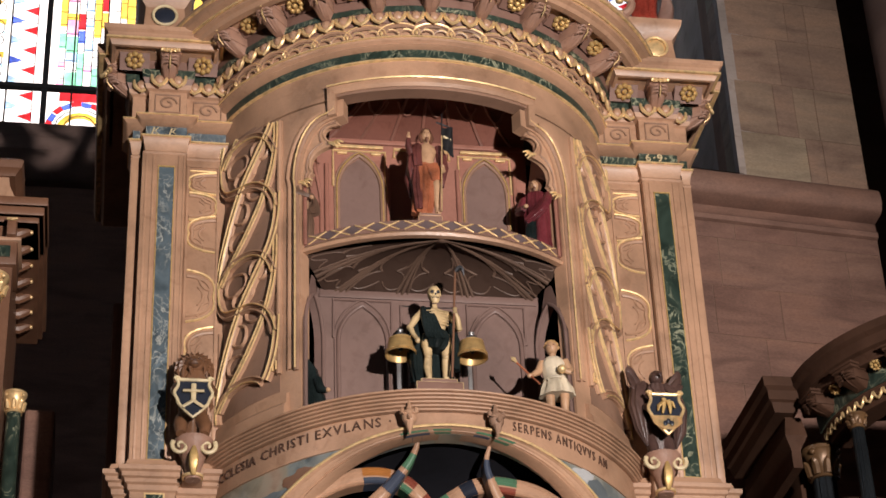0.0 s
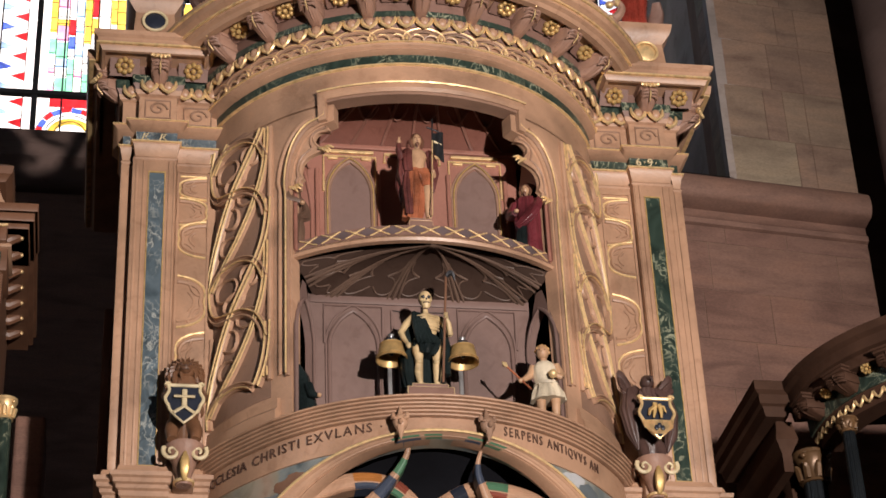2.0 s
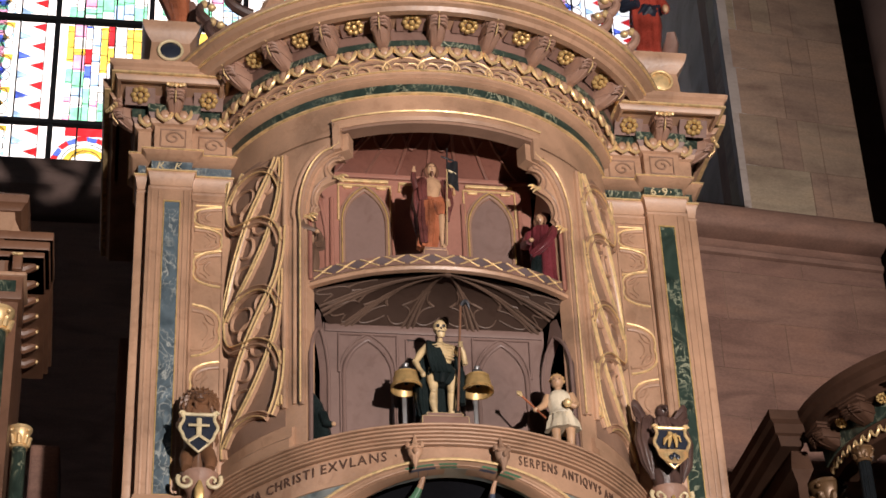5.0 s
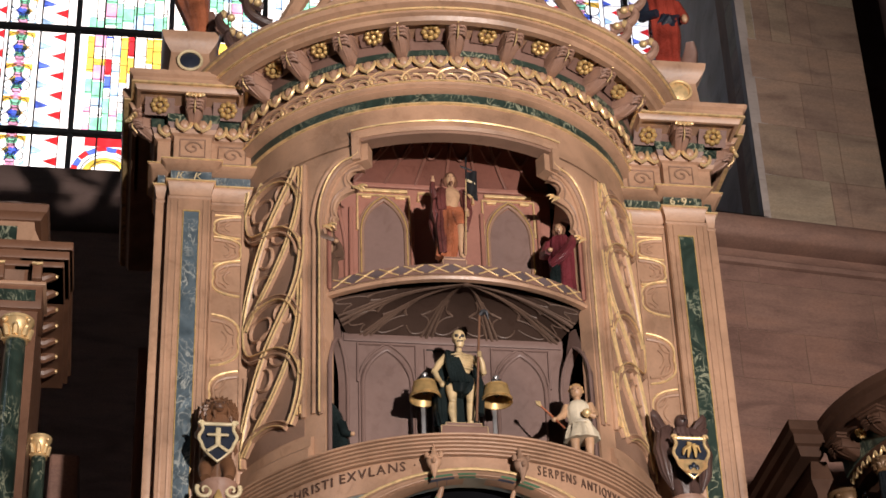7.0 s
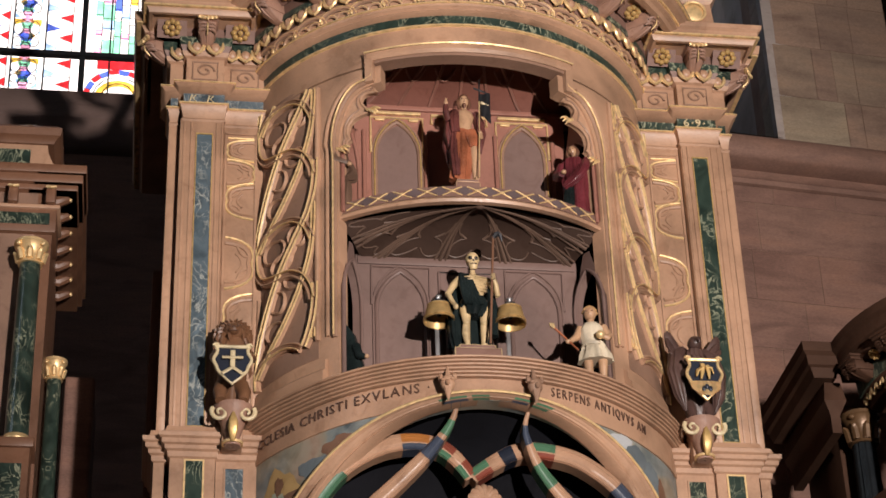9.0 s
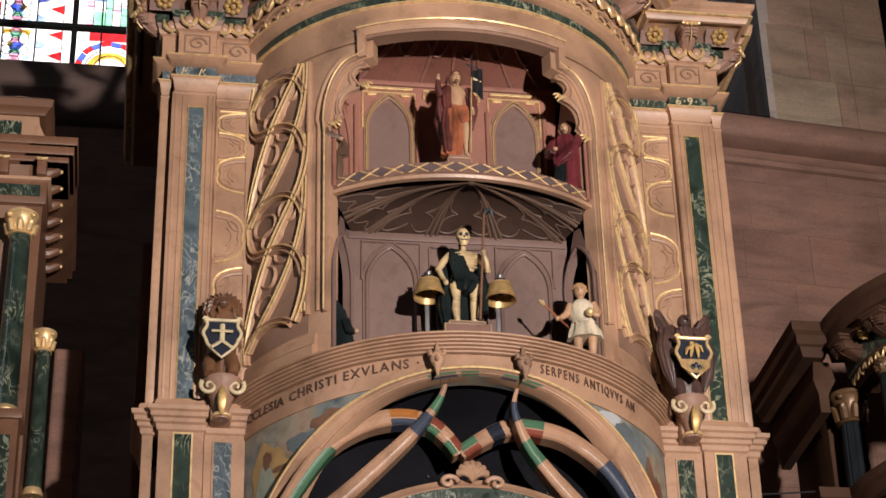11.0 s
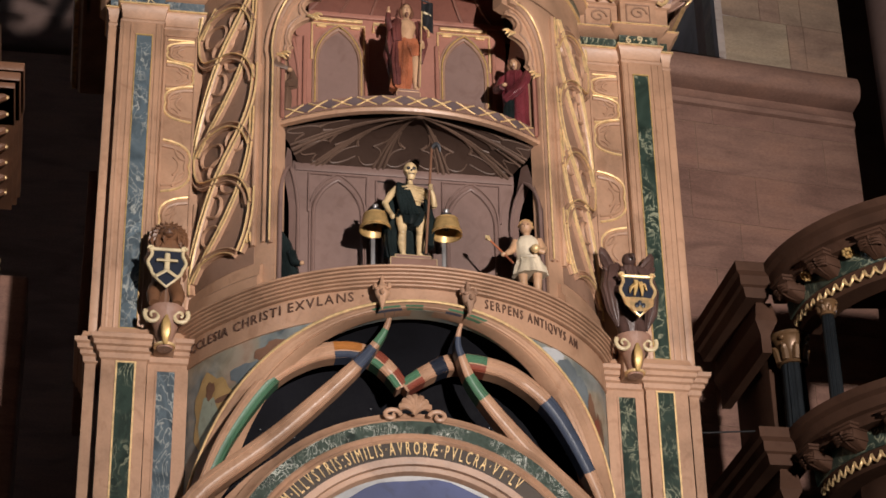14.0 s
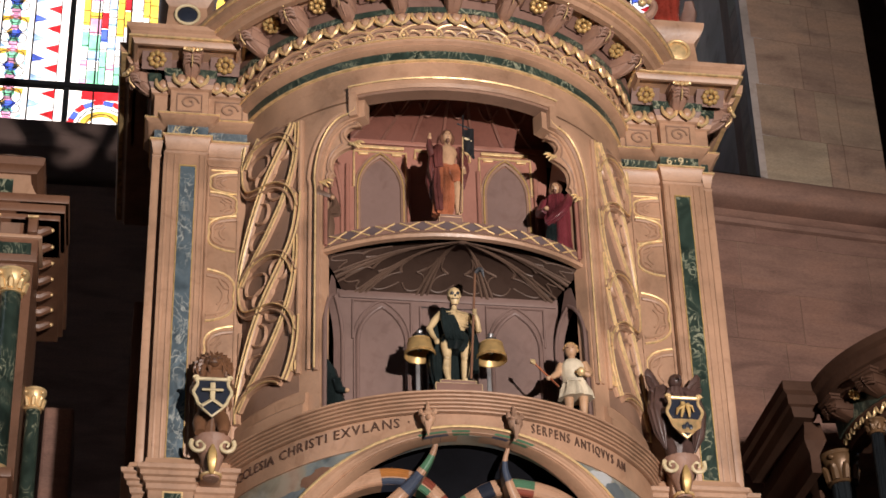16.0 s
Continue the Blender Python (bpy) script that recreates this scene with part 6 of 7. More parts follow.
tube(bm, [(-0.07, 0.0, 0.50), (-0.10, 0.0, 0.42), (-0.11, -0.01, 0.33), (-0.10, 0.0, 0.24)], [0.028, 0.036, 0.036, 0.02], 60, Rr, 1, folds(5, 0.15))
tube(bm, [(0.075, 0.0, 0.50), (0.10, 0.0, 0.43), (0.108, -0.01, 0.34), (0.10, 0.01, 0.22)], [0.026, 0.034, 0.034, 0.014], 60, Rr, 1, folds(5, 0.25))
tube(bm, bez((-0.09, -0.01, 0.37), (-0.02, -0.06, 0.33), (0.06, -0.04, 0.30)), [(0.014, 0.020)] * 9, 60, O, 1, folds(5, 0.3))
tube(bm, [(-0.075, -0.03, 0.35), (-0.085, -0.035, 0.2), (-0.07, -0.03, 0.03)], [(0.026, 0.022), (0.034, 0.03), (0.03, 0.026)], 60, Rr, 1, folds(5, 0.3))
tube(bm, [(-0.085, -0.02, 0.46), (-0.125, -0.05, 0.43), (-0.138, -0.065, 0.47), (-0.135, -0.065, 0.515)], [0.026, 0.026, 0.022, 0.016], 10, Rr, 1, folds(5, 0.1))
ball(bm, (-0.134, -0.066, 0.530), (0.015, 0.013, 0.018), S, 8, 6)
for k in range(2):
    tube(bm, [(-0.138 + 0.008 * k, -0.068, 0.54), (-0.136 + 0.009 * k, -0.070, 0.562)], [0.005, 0.0035], 6, S)
tube(bm, [(0.105, -0.02, 0.35), (0.105, -0.06, 0.30), (0.095, -0.08, 0.31)], [0.018, 0.015, 0.012], 8, S)
ball(bm, (0.094, -0.085, 0.315), (0.016, 0.015, 0.014), S, 8, 6)
tube(bm, [(0.075, -0.085, 0.0), (0.098, -0.085, 0.54)], 0.0045, 8, G_)
tube(bm, [(0.098, -0.085, 0.54), (0.105, -0.085, 0.70)], 0.005, 8, 6)
tube(bm, bez((-0.06, -0.015, 0.50), (-0.09, -0.06, 0.42), (-0.07, -0.05, 0.33)), [(0.030, 0.018)] * 9, 40, Rr, 1, folds(5, 0.25))
tube(bm, [(0.06, -0.085, 0.635), (0.15, -0.085, 0.605)], 0.006, 8, 6)
rows = [[(0.102 + 0.075 * u, -0.085 + 0.012 * math.sin(6 * u + 3 * v), 0.60 - 0.16 * v - 0.05 * u * v) for v in [j / 6 for j in range(7)]] for u in [i / 6 for i in range(7)]]
grid(bm, rows, mi=6)
grid(bm, [[(x, y + 0.006, z) for x, y, z in r] for r in rows], mi=6)
tube(bm, [(0.108, -0.092, 0.53), (0.16, -0.085, 0.51)], 0.008, 6, 7)
statue("risen_statue", bm, [SKIN, CLOAK_WINE, CLOAK_ORANGE, HAIR, STONE_DARK, GOLD, IRON, CREAM], "painted bearded figure with banner staff and russet robe", (-0.04, -0.585, 8.355), 0, "", 0.86)


def apostle(name, cloak, under, label, where, turn, h=0.5, skin=SKIN, hair=HAIR):
    bm = fresh()
    k = h / 0.5
    tube(bm, [(0, 0, 0.0), (0, 0, 0.1 * k), (0, 0.0, 0.22 * k), (0, 0, 0.33 * k), (0, 0, 0.40 * k), (0, 0, 0.425 * k)], [(0.078, 0.065), (0.070, 0.06), (0.072, 0.058), (0.070, 0.052), (0.056, 0.044), (0.022, 0.022)], 60, 0, 1, folds(9, 0.20))
    tube(bm, [(-0.03, -0.055, 0.0), (-0.03, -0.06, 0.1 * k), (-0.01, -0.06, 0.22 * k)], [0.035, 0.032, 0.015], 60, 1, 1, folds(5, 0.2))
    tube(bm, bez((0.08, -0.02, 0.38 * k), (0.09, -0.1, 0.25 * k), (-0.05, -0.07, 0.17 * k)), [(0.02 + 0.02 * math.sin(i / 8 * 3.1), 0.02) for i in range(9)], 60, 0, 1, folds(5, 0.2))
    tube(bm, [(-0.07, 0, 0.38 * k), (-0.10, -0.02, 0.29 * k), (-0.06, -0.08, 0.27 * k)], [0.028, 0.032, 0.02], 12, 0, 1, folds(5, 0.15))
    ball(bm, (-0.045, -0.09, 0.275 * k), (0.017, 0.016, 0.014), 2, 8, 6)
    head(bm, (0, -0.01, 0.468 * k), 0.036 * k, 2, 3)
    statue(name, bm, [cloak, under, skin, hair], label, where, turn, "painted figures in the niche")


apostle("apostle_statue", CLOAK_RED, CLOAK_GREEN, "bearded painted figure wrapped in a crimson cloak", (0.650, -0.42, 8.27), -25, 0.48)
apostle("apostle_statue", CLOAK_BROWN, CLOAK_BROWN, "brown-robed painted figure half hidden by the jamb", (-0.775, -0.36, 8.27), 60, 0.50)

# the old figure in a dark green cloak, seen from behind the jamb
bm = fresh()
tube(bm, [(0.03, 0, 0.0), (0.02, 0, 0.1), (0.0, 0, 0.22), (-0.02, 0, 0.32), (-0.05, 0, 0.38), (-0.07, 0.0, 0.41)], [(0.085, 0.07), (0.075, 0.066), (0.066, 0.06), (0.06, 0.055), (0.045, 0.045), (0.02, 0.02)], 60, 0, 1, folds(7, 0.1))
tube(bm, [(0.03, -0.05, 0.25), (0.05, -0.07, 0.18), (0.08, -0.08, 0.17)], [0.03, 0.026, 0.016], 10, 0)
ball(bm, (0.088, -0.085, 0.172), (0.015, 0.015, 0.014), 1, 8, 6)
ball(bm, (-0.085, -0.01, 0.44), (0.035, 0.04, 0.042), 0, 12, 8)
statue("old_age_statue", bm, [CLOAK_GREEN, SKIN], "stooping figure in a dark green cloak in the niche", (-0.725, -0.40, 7.06), 0, "painted figures in the niche")

# the child with an arrow and a golden ball
bm = fresh()
for s in (-1, 1):
    tube(bm, [(0.036 * s + 0.01, 0, 0.20), (0.042 * s + 0.01, -0.012, 0.13), (0.04 * s + 0.01, -0.006, 0.07), (0.038 * s + 0.012, 0, 0.0)], [0.034, 0.028, 0.024, 0.016], 10, 0)
    tube(bm, [(0.038 * s + 0.012, 0.005, 0.008), (0.045 * s + 0.012, -0.045, 0.006)], [0.016, 0.012], 8, 0)
tube(bm, [(0.01, 0, 0.135), (0.01, -0.002, 0.18), (0.006, -0.002, 0.225), (0.004, -0.002, 0.24)], [(0.100, 0.078), (0.086, 0.068), (0.064, 0.05), (0.058, 0.046)], 60, 1, 1, folds(9, 0.2))
tube(bm, [(0.004, -0.002, 0.232), (0.002, -0.006, 0.29), (0, -0.004, 0.34), (0, 0.0, 0.375), (0, 0, 0.388)], [(0.060, 0.048), (0.068, 0.052), (0.072, 0.05), (0.05, 0.036), (0.024, 0.022)], 60, 1, 1, folds(6, 0.05))
tube(bm, [(0.004 + 0.062 * math.cos(t), 0.05 * math.sin(t) - 0.002, 0.236) for t in [2 * math.pi * i / 16 for i in range(17)]], 0.009, 6, 1, ends=False)
tube(bm, [(0, 0, 0.38), (-0.002, -0.004, 0.41)], [0.022, 0.02], 8, 0)
ball(bm, (-0.004, -0.008, 0.442), (0.036, 0.040, 0.043), 0, 14, 10)
ball(bm, (-0.006, -0.046, 0.436), (0.006, 0.009, 0.009), 0, 6, 5)
for k in range(22):
    th, ph = 2.4 * k, 0.25 + 0.06 * k
    ball(bm, (-0.004 + 0.036 * math.sin(ph) * math.cos(th), 0.006 + 0.036 * math.sin(ph) * math.sin(th) * (1 if math.sin(th) > 0 else 0.75), 0.452 + 0.04 * math.cos(ph)), 0.013, 2, 6, 5)
for s in (-1, 1):
    ball(bm, (-0.004 + 0.014 * s, -0.044, 0.447), (0.006, 0.004, 0.004), 4, 6, 4)
tube(bm, [(-0.062, 0, 0.355), (-0.09, -0.02, 0.29), (-0.125, -0.06, 0.25)], [0.026, 0.022, 0.014], 10, 0)
ball(bm, (-0.135, -0.068, 0.245), (0.018, 0.016, 0.015), 0, 8, 6)
tube(bm, [(-0.215, -0.075, 0.345), (-0.135, -0.075, 0.248), (-0.08, -0.07, 0.185)], 0.006, 8, 3)
tube(bm, [(-0.235, -0.075, 0.372), (-0.222, -0.075, 0.355), (-0.205, -0.075, 0.333)], [0.002, 0.016, 0.006], 6, 5)
tube(bm, [(0.064, 0, 0.355), (0.095, -0.01, 0.285), (0.085, -0.06, 0.255), (0.06, -0.07, 0.262)], [0.027, 0.023, 0.017, 0.012], 10, 0)
ball(bm, (0.048, -0.082, 0.266), 0.026, 5, 12, 8)
statue("child_statue", bm, [SKIN, TUNIC, BLOND, CLOAK_ORANGE, HAIR, GOLD], "painted child in a white tunic with arrow and golden ball", (0.645, -0.575, 7.06), -14, "painted figures in the niche")

# ---- bells ----


def bell(x):
    b = thing("bell", "brass bell with dark iron crown on a steel bracket", "bell", "bells beside the skeleton", (x, -0.54, 7.44))
    bm = fresh()
    prof = [(0.012, 0.124), (0.034, 0.121), (0.055, 0.110), (0.069, 0.092), (0.076, 0.066), (0.080, 0.036), (0.086, 0.012), (0.091, 0.0), (0.085, 0.001), (0.078, 0.016), (0.072, 0.04), (0.066, 0.075), (0.050, 0.10), (0.01, 0.112)]
    revolve(bm, prof, 0, 360, 32, (0, 0))
    part("body", bm, BRASS, b)
    for z, r in ((0.018, 0.087), (0.098, 0.066)):
        part("hoop", revolve(fresh(), [(r - 0.004, z - 0.004), (r + 0.003, z - 0.004), (r + 0.003, z + 0.004), (r - 0.004, z + 0.004)], 0, 360, 32, (0, 0)), BRASS, b)
    part("clapper", ball(tube(fresh(), [(0, 0, 0.11), (0, 0, 0.05)], 0.006, 6), (0, 0, 0.045), 0.014), IRON, b)
    part("crown", box(fresh(), -0.028, 0.028, -0.018, 0.018, 0.127, 0.142, 0.003), IRON, b)
    part("crown_nut", tube(fresh(), [(0, 0, 0.14), (0, 0, 0.158), (0, 0, 0.165)], [0.012, 0.014, 0.02], 10), STEEL, b)
    part("bracket", box(fresh(), -0.012, 0.012, 0.09, 0.10, -0.40, 0.15, 0.002), STEEL, b, "grey steel bracket")
    part("arm", box(fresh(), -0.012, 0.012, 0.0, 0.10, 0.142, 0.150, 0.002), STEEL, b)
    return b


bell(-0.227)
bell(0.185)

# ---- shield bearers on their consoles ----


def console(s):
    x = 1.365 * s
    c = thing("console", "cream and gilded volute console fixed to the pilaster", "console", "consoles of the shield bearers", (x, -0.12, 6.80))
    bm = fresh()
    revolve(bm, [(0.005, 0.02), (0.045, 0.02), (0.055, 0.045), (0.04, 0.06), (0.05, 0.10), (0.07, 0.16), (0.095, 0.21), (0.11, 0.235), (0.11, 0.265), (0.005, 0.265)], 0, 360, 24, (0, 0))
    part("body", bm, STONE_CORBEL, c)
    for u in (-1, 1):
        pts = [(u * (0.075 + (0.05 - 0.042 * f) * math.cos(0.6 - f * 8.0)), -0.07, 0.20 + (0.05 - 0.042 * f) * math.sin(0.6 - f * 8.0)) for f in [i / 18 for i in range(19)]]
        part("volute", tube(fresh(), pts, [0.014 - 0.0004 * i for i in range(19)], 8), CREAM, c, "cream scroll")
    part("leaf", tube(fresh(), bez((0, -0.085, 0.19), (0, -0.12, 0.11), (0, -0.06, 0.03)), [(0.01 + 0.018 * math.sin(i / 8 * 3.0), 0.012) for i in range(9)], 8), OLD_GOLD, c, "dull gilded leaf")
    part("collar", revolve(fresh(), [(0.04, 0.03), (0.06, 0.03), (0.062, 0.044), (0.04, 0.05)], 0, 360, 24, (0, 0)), GOLD, c, "gilded collar")
    part("tail", box(fresh(), -0.06, 0.06, 0.02, 0.17, 0.03, 0.26, 0.01), STONE, c)


both(console)

rng = random.Random(3)
bm = fresh()
tube(bm, [(0, 0.03, 0.0), (0, 0.02, 0.12), (0, 0.0, 0.26), (0, -0.01, 0.36), (0, -0.02, 0.42)], [(0.07, 0.07), (0.075, 0.07), (0.085, 0.075), (0.095, 0.08), (0.06, 0.06)], 60, 0, 1, folds(7, 0.08))
for k in range(60):
    th, z = rng.uniform(0, 2 * math.pi), rng.uniform(0.24, 0.46)
    r = 0.088 + 0.012 * rng.random()
    p0 = Vector((r * math.cos(th), -0.01 + r * 0.85 * math.sin(th), z))
    tube(bm, [p0, p0 + Vector((0.012 * math.cos(th), 0.012 * math.sin(th), -0.035)), p0 + Vector((0.002, 0, -0.07))], [0.012, 0.012, 0.003], 5, 0)
ball(bm, (0, -0.05, 0.455), (0.06, 0.06, 0.055), 0, 14, 10)
for k in range(44):
    th = 2 * math.pi * k / 22
    r = 0.062 if k < 22 else 0.085
    p0 = Vector((r * math.cos(th), -0.055 + 0.03 * (k >= 22), 0.455 + r * math.sin(th)))
    tube(bm, [p0, p0 + Vector((0.022 * math.cos(th), -0.006, 0.022 * math.sin(th) - 0.012)), p0 + Vector((0.030 * math.cos(th), 0.004, 0.03 * math.sin(th) - 0.034))], [0.013, 0.012, 0.002], 5, 0)
ball(bm, (0, -0.105, 0.44), (0.034, 0.03, 0.026), 0, 10, 8)
ball(bm, (0, -0.13, 0.448), (0.014, 0.008, 0.010), 1, 8, 5)
box(bm, -0.02, 0.02, -0.132, -0.126, 0.424, 0.43, 0, 1)
for s in (-1, 1):
    ball(bm, (0.05 * s, -0.04, 0.498), (0.012, 0.010, 0.013), 0, 8, 6)
    ball(bm, (0.024 * s, -0.102, 0.472), (0.009, 0.008, 0.008), 1, 6, 5)
    tube(bm, [(0.08 * s, -0.03, 0.33), (0.105 * s, -0.08, 0.27), (0.10 * s, -0.13, 0.25), (0.085 * s, -0.155, 0.25)], [0.035, 0.03, 0.026, 0.022], 10, 0)
    tube(bm, [(0.05 * s, -0.02, 0.12), (0.07 * s, -0.06, 0.06), (0.065 * s, -0.08, 0.0)], [0.05, 0.04, 0.03], 10, 0)
statue("lion_statue", bm, [FUR, INK], "seated brown lion with thick mane holding a shield", (-1.375, -0.13, 7.065))

bm = fresh()
tube(bm, [(0, 0.03, 0.0), (0, 0.01, 0.12), (0, 0.0, 0.26), (0, -0.02, 0.38), (0, -0.03, 0.46)], [(0.06, 0.06), (0.075, 0.07), (0.08, 0.07), (0.06, 0.055), (0.045, 0.045)], 60, 0, 1, folds(8, 0.08))
ball(bm, (0, -0.045, 0.50), (0.042, 0.05, 0.045), 0, 12, 8)
tube(bm, bez((0, -0.08, 0.505), (0, -0.125, 0.505), (0, -0.12, 0.47), 6), [0.022, 0.02, 0.017, 0.014, 0.01, 0.006, 0.002], 8, 0)
for s in (-1, 1):
    for k in range(9):
        f = k / 8
        root = Vector((0.06 * s, 0.02, 0.38))
        tip = root + Vector((s * (0.10 - 0.03 * f + 0.02 * math.sin(5 * f)), -0.04 - 0.05 * f, 0.20 - 0.40 * f))
        mid = root.lerp(tip, 0.55) + Vector((0.05 * s * (1 - f), -0.02, 0.05 * (1 - f)))
        tube(bm, bez(root, mid, tip, 6), [(0.02, 0.014), (0.034, 0.016), (0.038, 0.016), (0.036, 0.016), (0.03, 0.014), (0.022, 0.01), (0.004, 0.004)], 7, 0)
    for k in range(12):
        p0 = Vector((s * rng.uniform(0.0, 0.07), -0.07, rng.uniform(0.2, 0.42)))
        tube(bm, [p0, p0 + Vector((0.004, -0.008, -0.03)), p0 + Vector((0, 0, -0.055))], [0.012, 0.012, 0.002], 5, 0)
    tube(bm, [(0.07 * s, -0.03, 0.30), (0.10 * s, -0.09, 0.27), (0.085 * s, -0.14, 0.26)], [0.032, 0.026, 0.02], 8, 0)
    tube(bm, [(0.05 * s, 0, 0.1), (0.055 * s, -0.05, 0.0)], [0.045, 0.025], 8, 0)
for s in (-1, 1):
    tube(bm, [(0.06 * s, 0.0, 0.47), (0.115 * s, -0.02, 0.42), (0.135 * s, -0.035, 0.30), (0.12 * s, -0.04, 0.16), (0.09 * s, -0.03, 0.05)], [(0.02, 0.03), (0.045, 0.04), (0.05, 0.042), (0.038, 0.036), (0.006, 0.01)], 40, 0, 1, folds(9, 0.16))
statue("eagle_statue", bm, [WINGS], "dark brown winged eagle holding a gilded shield", (1.355, -0.12, 7.065), 8)


def shield(s, field, rim, label):
    x = 1.375 * s - (0.005 if s < 0 else 0.01)
    sh = thing("shield", label, "shield", "heraldic shields", (x, -0.28, 7.13))
    out = []
    for i in range(25):
        f = i / 24
        if f <= 0.5:
            u = f * 2
            out.append((-0.105 + 0.012 * math.sin(u * 9), 0.245 - 0.17 * u) if u < 0.8 else (-0.105 + 0.105 * (u - 0.8) * 5, 0.109 - 0.11 * ((u - 0.8) * 5) ** 0.8))
        else:
            out.append((-out[24 - i][0], out[24 - i][1]))
    bm = fresh()
    front = [bm.verts.new((px, -0.012 - 0.02 * (1 - (px / 0.11) ** 2), pz)) for px, pz in out]
    back = [bm.verts.new((px, 0.012, pz)) for px, pz in out]
    cap(bm, front)
    cap(bm, back[::-1])
    for i in range(len(out)):
        j = (i + 1) % len(out)
        cap(bm, [front[i], back[i], back[j], front[j]])
    part("field", bm, field, sh, "", 30)
    part("rim", tube(fresh(), [(px, -0.016, pz) for px, pz in out + out[:1]], 0.011, 8, ends=False), rim, sh, "raised rim")
    for u in (-1, 1):
        part("curl", tube(fresh(), [(u * (0.10 + (0.02 - 0.016 * f) * math.cos(6 * f)), -0.02, 0.245 + (0.02 - 0.016 * f) * math.sin(6 * f)) for f in [i / 10 for i in range(11)]], 0.009, 6), rim, sh)
    return sh


sh = shield(-1, NAVY, CREAM, "dark shield with cream rim and cream cross")
for nm, pts in (("cross_upright", [(0, 0.21), (0, 0.10)]), ("cross_bar", [(-0.065, 0.165), (0.065, 0.165)]), ("chevron", [(0, 0.10), (-0.065, 0.055)]), ("chevron", [(0, 0.10), (0.065, 0.055)])):
    part(nm, tube(fresh(), [(x, -0.032, z) for x, z in pts], [(0.016, 0.008)] * 2, 8), CREAM, sh, "cream cross charge")
sh.scale = (0.92, 1, 0.95)
sh = shield(1, NAVY, GOLD, "dark shield with gilded rim, figure and base")
bm = fresh()
for pts in (((-0.012, 0.21), (-0.018, 0.16), (-0.03, 0.115)), ((0.014, 0.20), (0.024, 0.16), (0.022, 0.115)), ((-0.012, 0.19), (-0.05, 0.165), (-0.06, 0.13)), ((0.014, 0.19), (0.045, 0.185), (0.055, 0.15))):
    tube(bm, [(x, -0.036, z) for x, z in pts], [(0.016, 0.008), (0.014, 0.008), (0.006, 0.005)], 8)
part("upper_charge", bm, OLD_GOLD, sh, "raised gilded charge")
bm = fresh()
rows = [[(x, -0.036 + 0.9 * x * x, z) for x in [w * (i / 4 - 1) for i in range(9)]] for z, w in ((0.105, 0.10), (0.06, 0.096), (0.035, 0.062), (0.018, 0.03))]
grid(bm, rows)
bmesh.ops.solidify(bm, geom=bm.faces[:], thickness=0.012)
part("lower_field", bm, GOLD, sh, "gilded lower half")
sh.scale = (0.9, 1, 1.05)
for dx, dz in ((-0.022, 0.052), (0.0, 0.066), (0.022, 0.052)):
    part("base_charge", ball(fresh(), (dx, -0.044, dz), (0.014, 0.006, 0.016), 0, 10, 6), NAVY, sh, "dark lobe of a trefoil")

# ---- the figures on the pedestals ----
bm = fresh()
tube(bm, [(0, 0, 0), (0, 0, 0.15), (0.01, 0, 0.35), (0.01, 0, 0.5), (0, 0, 0.62), (0, 0, 0.72)], [(0.10, 0.10), (0.095, 0.09), (0.11, 0.09), (0.10, 0.08), (0.11, 0.08), (0.04, 0.04)], 60, 0, 1, folds(7, 0.12))
tube(bm, [(-0.06, 0.02, 0.32), (0.02, -0.06, 0.40), (0.09, 0.0, 0.46)], [(0.05, 0.05), (0.07, 0.06), (0.05, 0.05)], 60, 1, 1, folds(5, 0.15))
tube(bm, [(-0.10, 0.0, 0.60), (-0.14, -0.02, 0.46), (-0.06, -0.10, 0.44)], [0.045, 0.04, 0.03], 10, 1)
tube(bm, [(0.10, 0.0, 0.60), (0.15, -0.03, 0.46), (0.13, -0.09, 0.40)], [0.045, 0.038, 0.026], 10, 0)
ball(bm, (0.13, -0.10, 0.41), (0.024, 0.022, 0.035), 2, 8, 6)
head(bm, (0, -0.01, 0.80), 0.06, 2, 3)
tube(bm, [(0.13, 0.03, 0.0), (0.15, 0.0, 0.10), (0.17, -0.02, 0.18), (0.16, -0.06, 0.24)], [0.07, 0.06, 0.05, 0.03], 12, 4, 1, folds(5, 0.15))
statue("evangelist_statue", bm, [painted("scarlet_paint", (0.27, 0.04, 0.026), 0.28, 0.8, 14, grime=0.6), NAVY, SKIN, HAIR, STONE_DARK], "robed figure in scarlet and dark mantle on a pedestal", (1.59, 0.03, 10.345), 0, "figures on the pedestals")
bm = fresh()
tube(bm, [(0.05, 0, 0), (0.05, 0, 0.12), (0.0, 0, 0.35), (-0.04, 0, 0.55), (-0.04, 0, 0.70)], [(0.05, 0.06), (0.07, 0.07), (0.11, 0.09), (0.12, 0.09), (0.05, 0.05)], 60, 0, 1, folds(7, 0.12))
head(bm, (-0.04, -0.01, 0.80), 0.06, 1, 2)
tube(bm, [(0.12, 0.0, 0.0), (0.15, 0.0, 0.12), (0.12, 0, 0.26)], [0.07, 0.06, 0.03], 12, 3, 1, folds(5, 0.15))
statue("evangelist_statue", bm, [CLOAK_ORANGE, SKIN, HAIR, STONE_DARK], "robed figure in orange-brown on a pedestal", (-1.62, 0.03, 10.345), 0, "figures on the pedestals")

# ---- the side turret with the green column ----
TD = Vector((-0.017, 1.0, 0)).normalized()      # its flank runs back along this line
turret = thing("side_turret", "lower side turret of brown carved stone with green columns", "turret")
TX, TY = -2.29, 0.30
turret.location = (0, 0, 0.07)


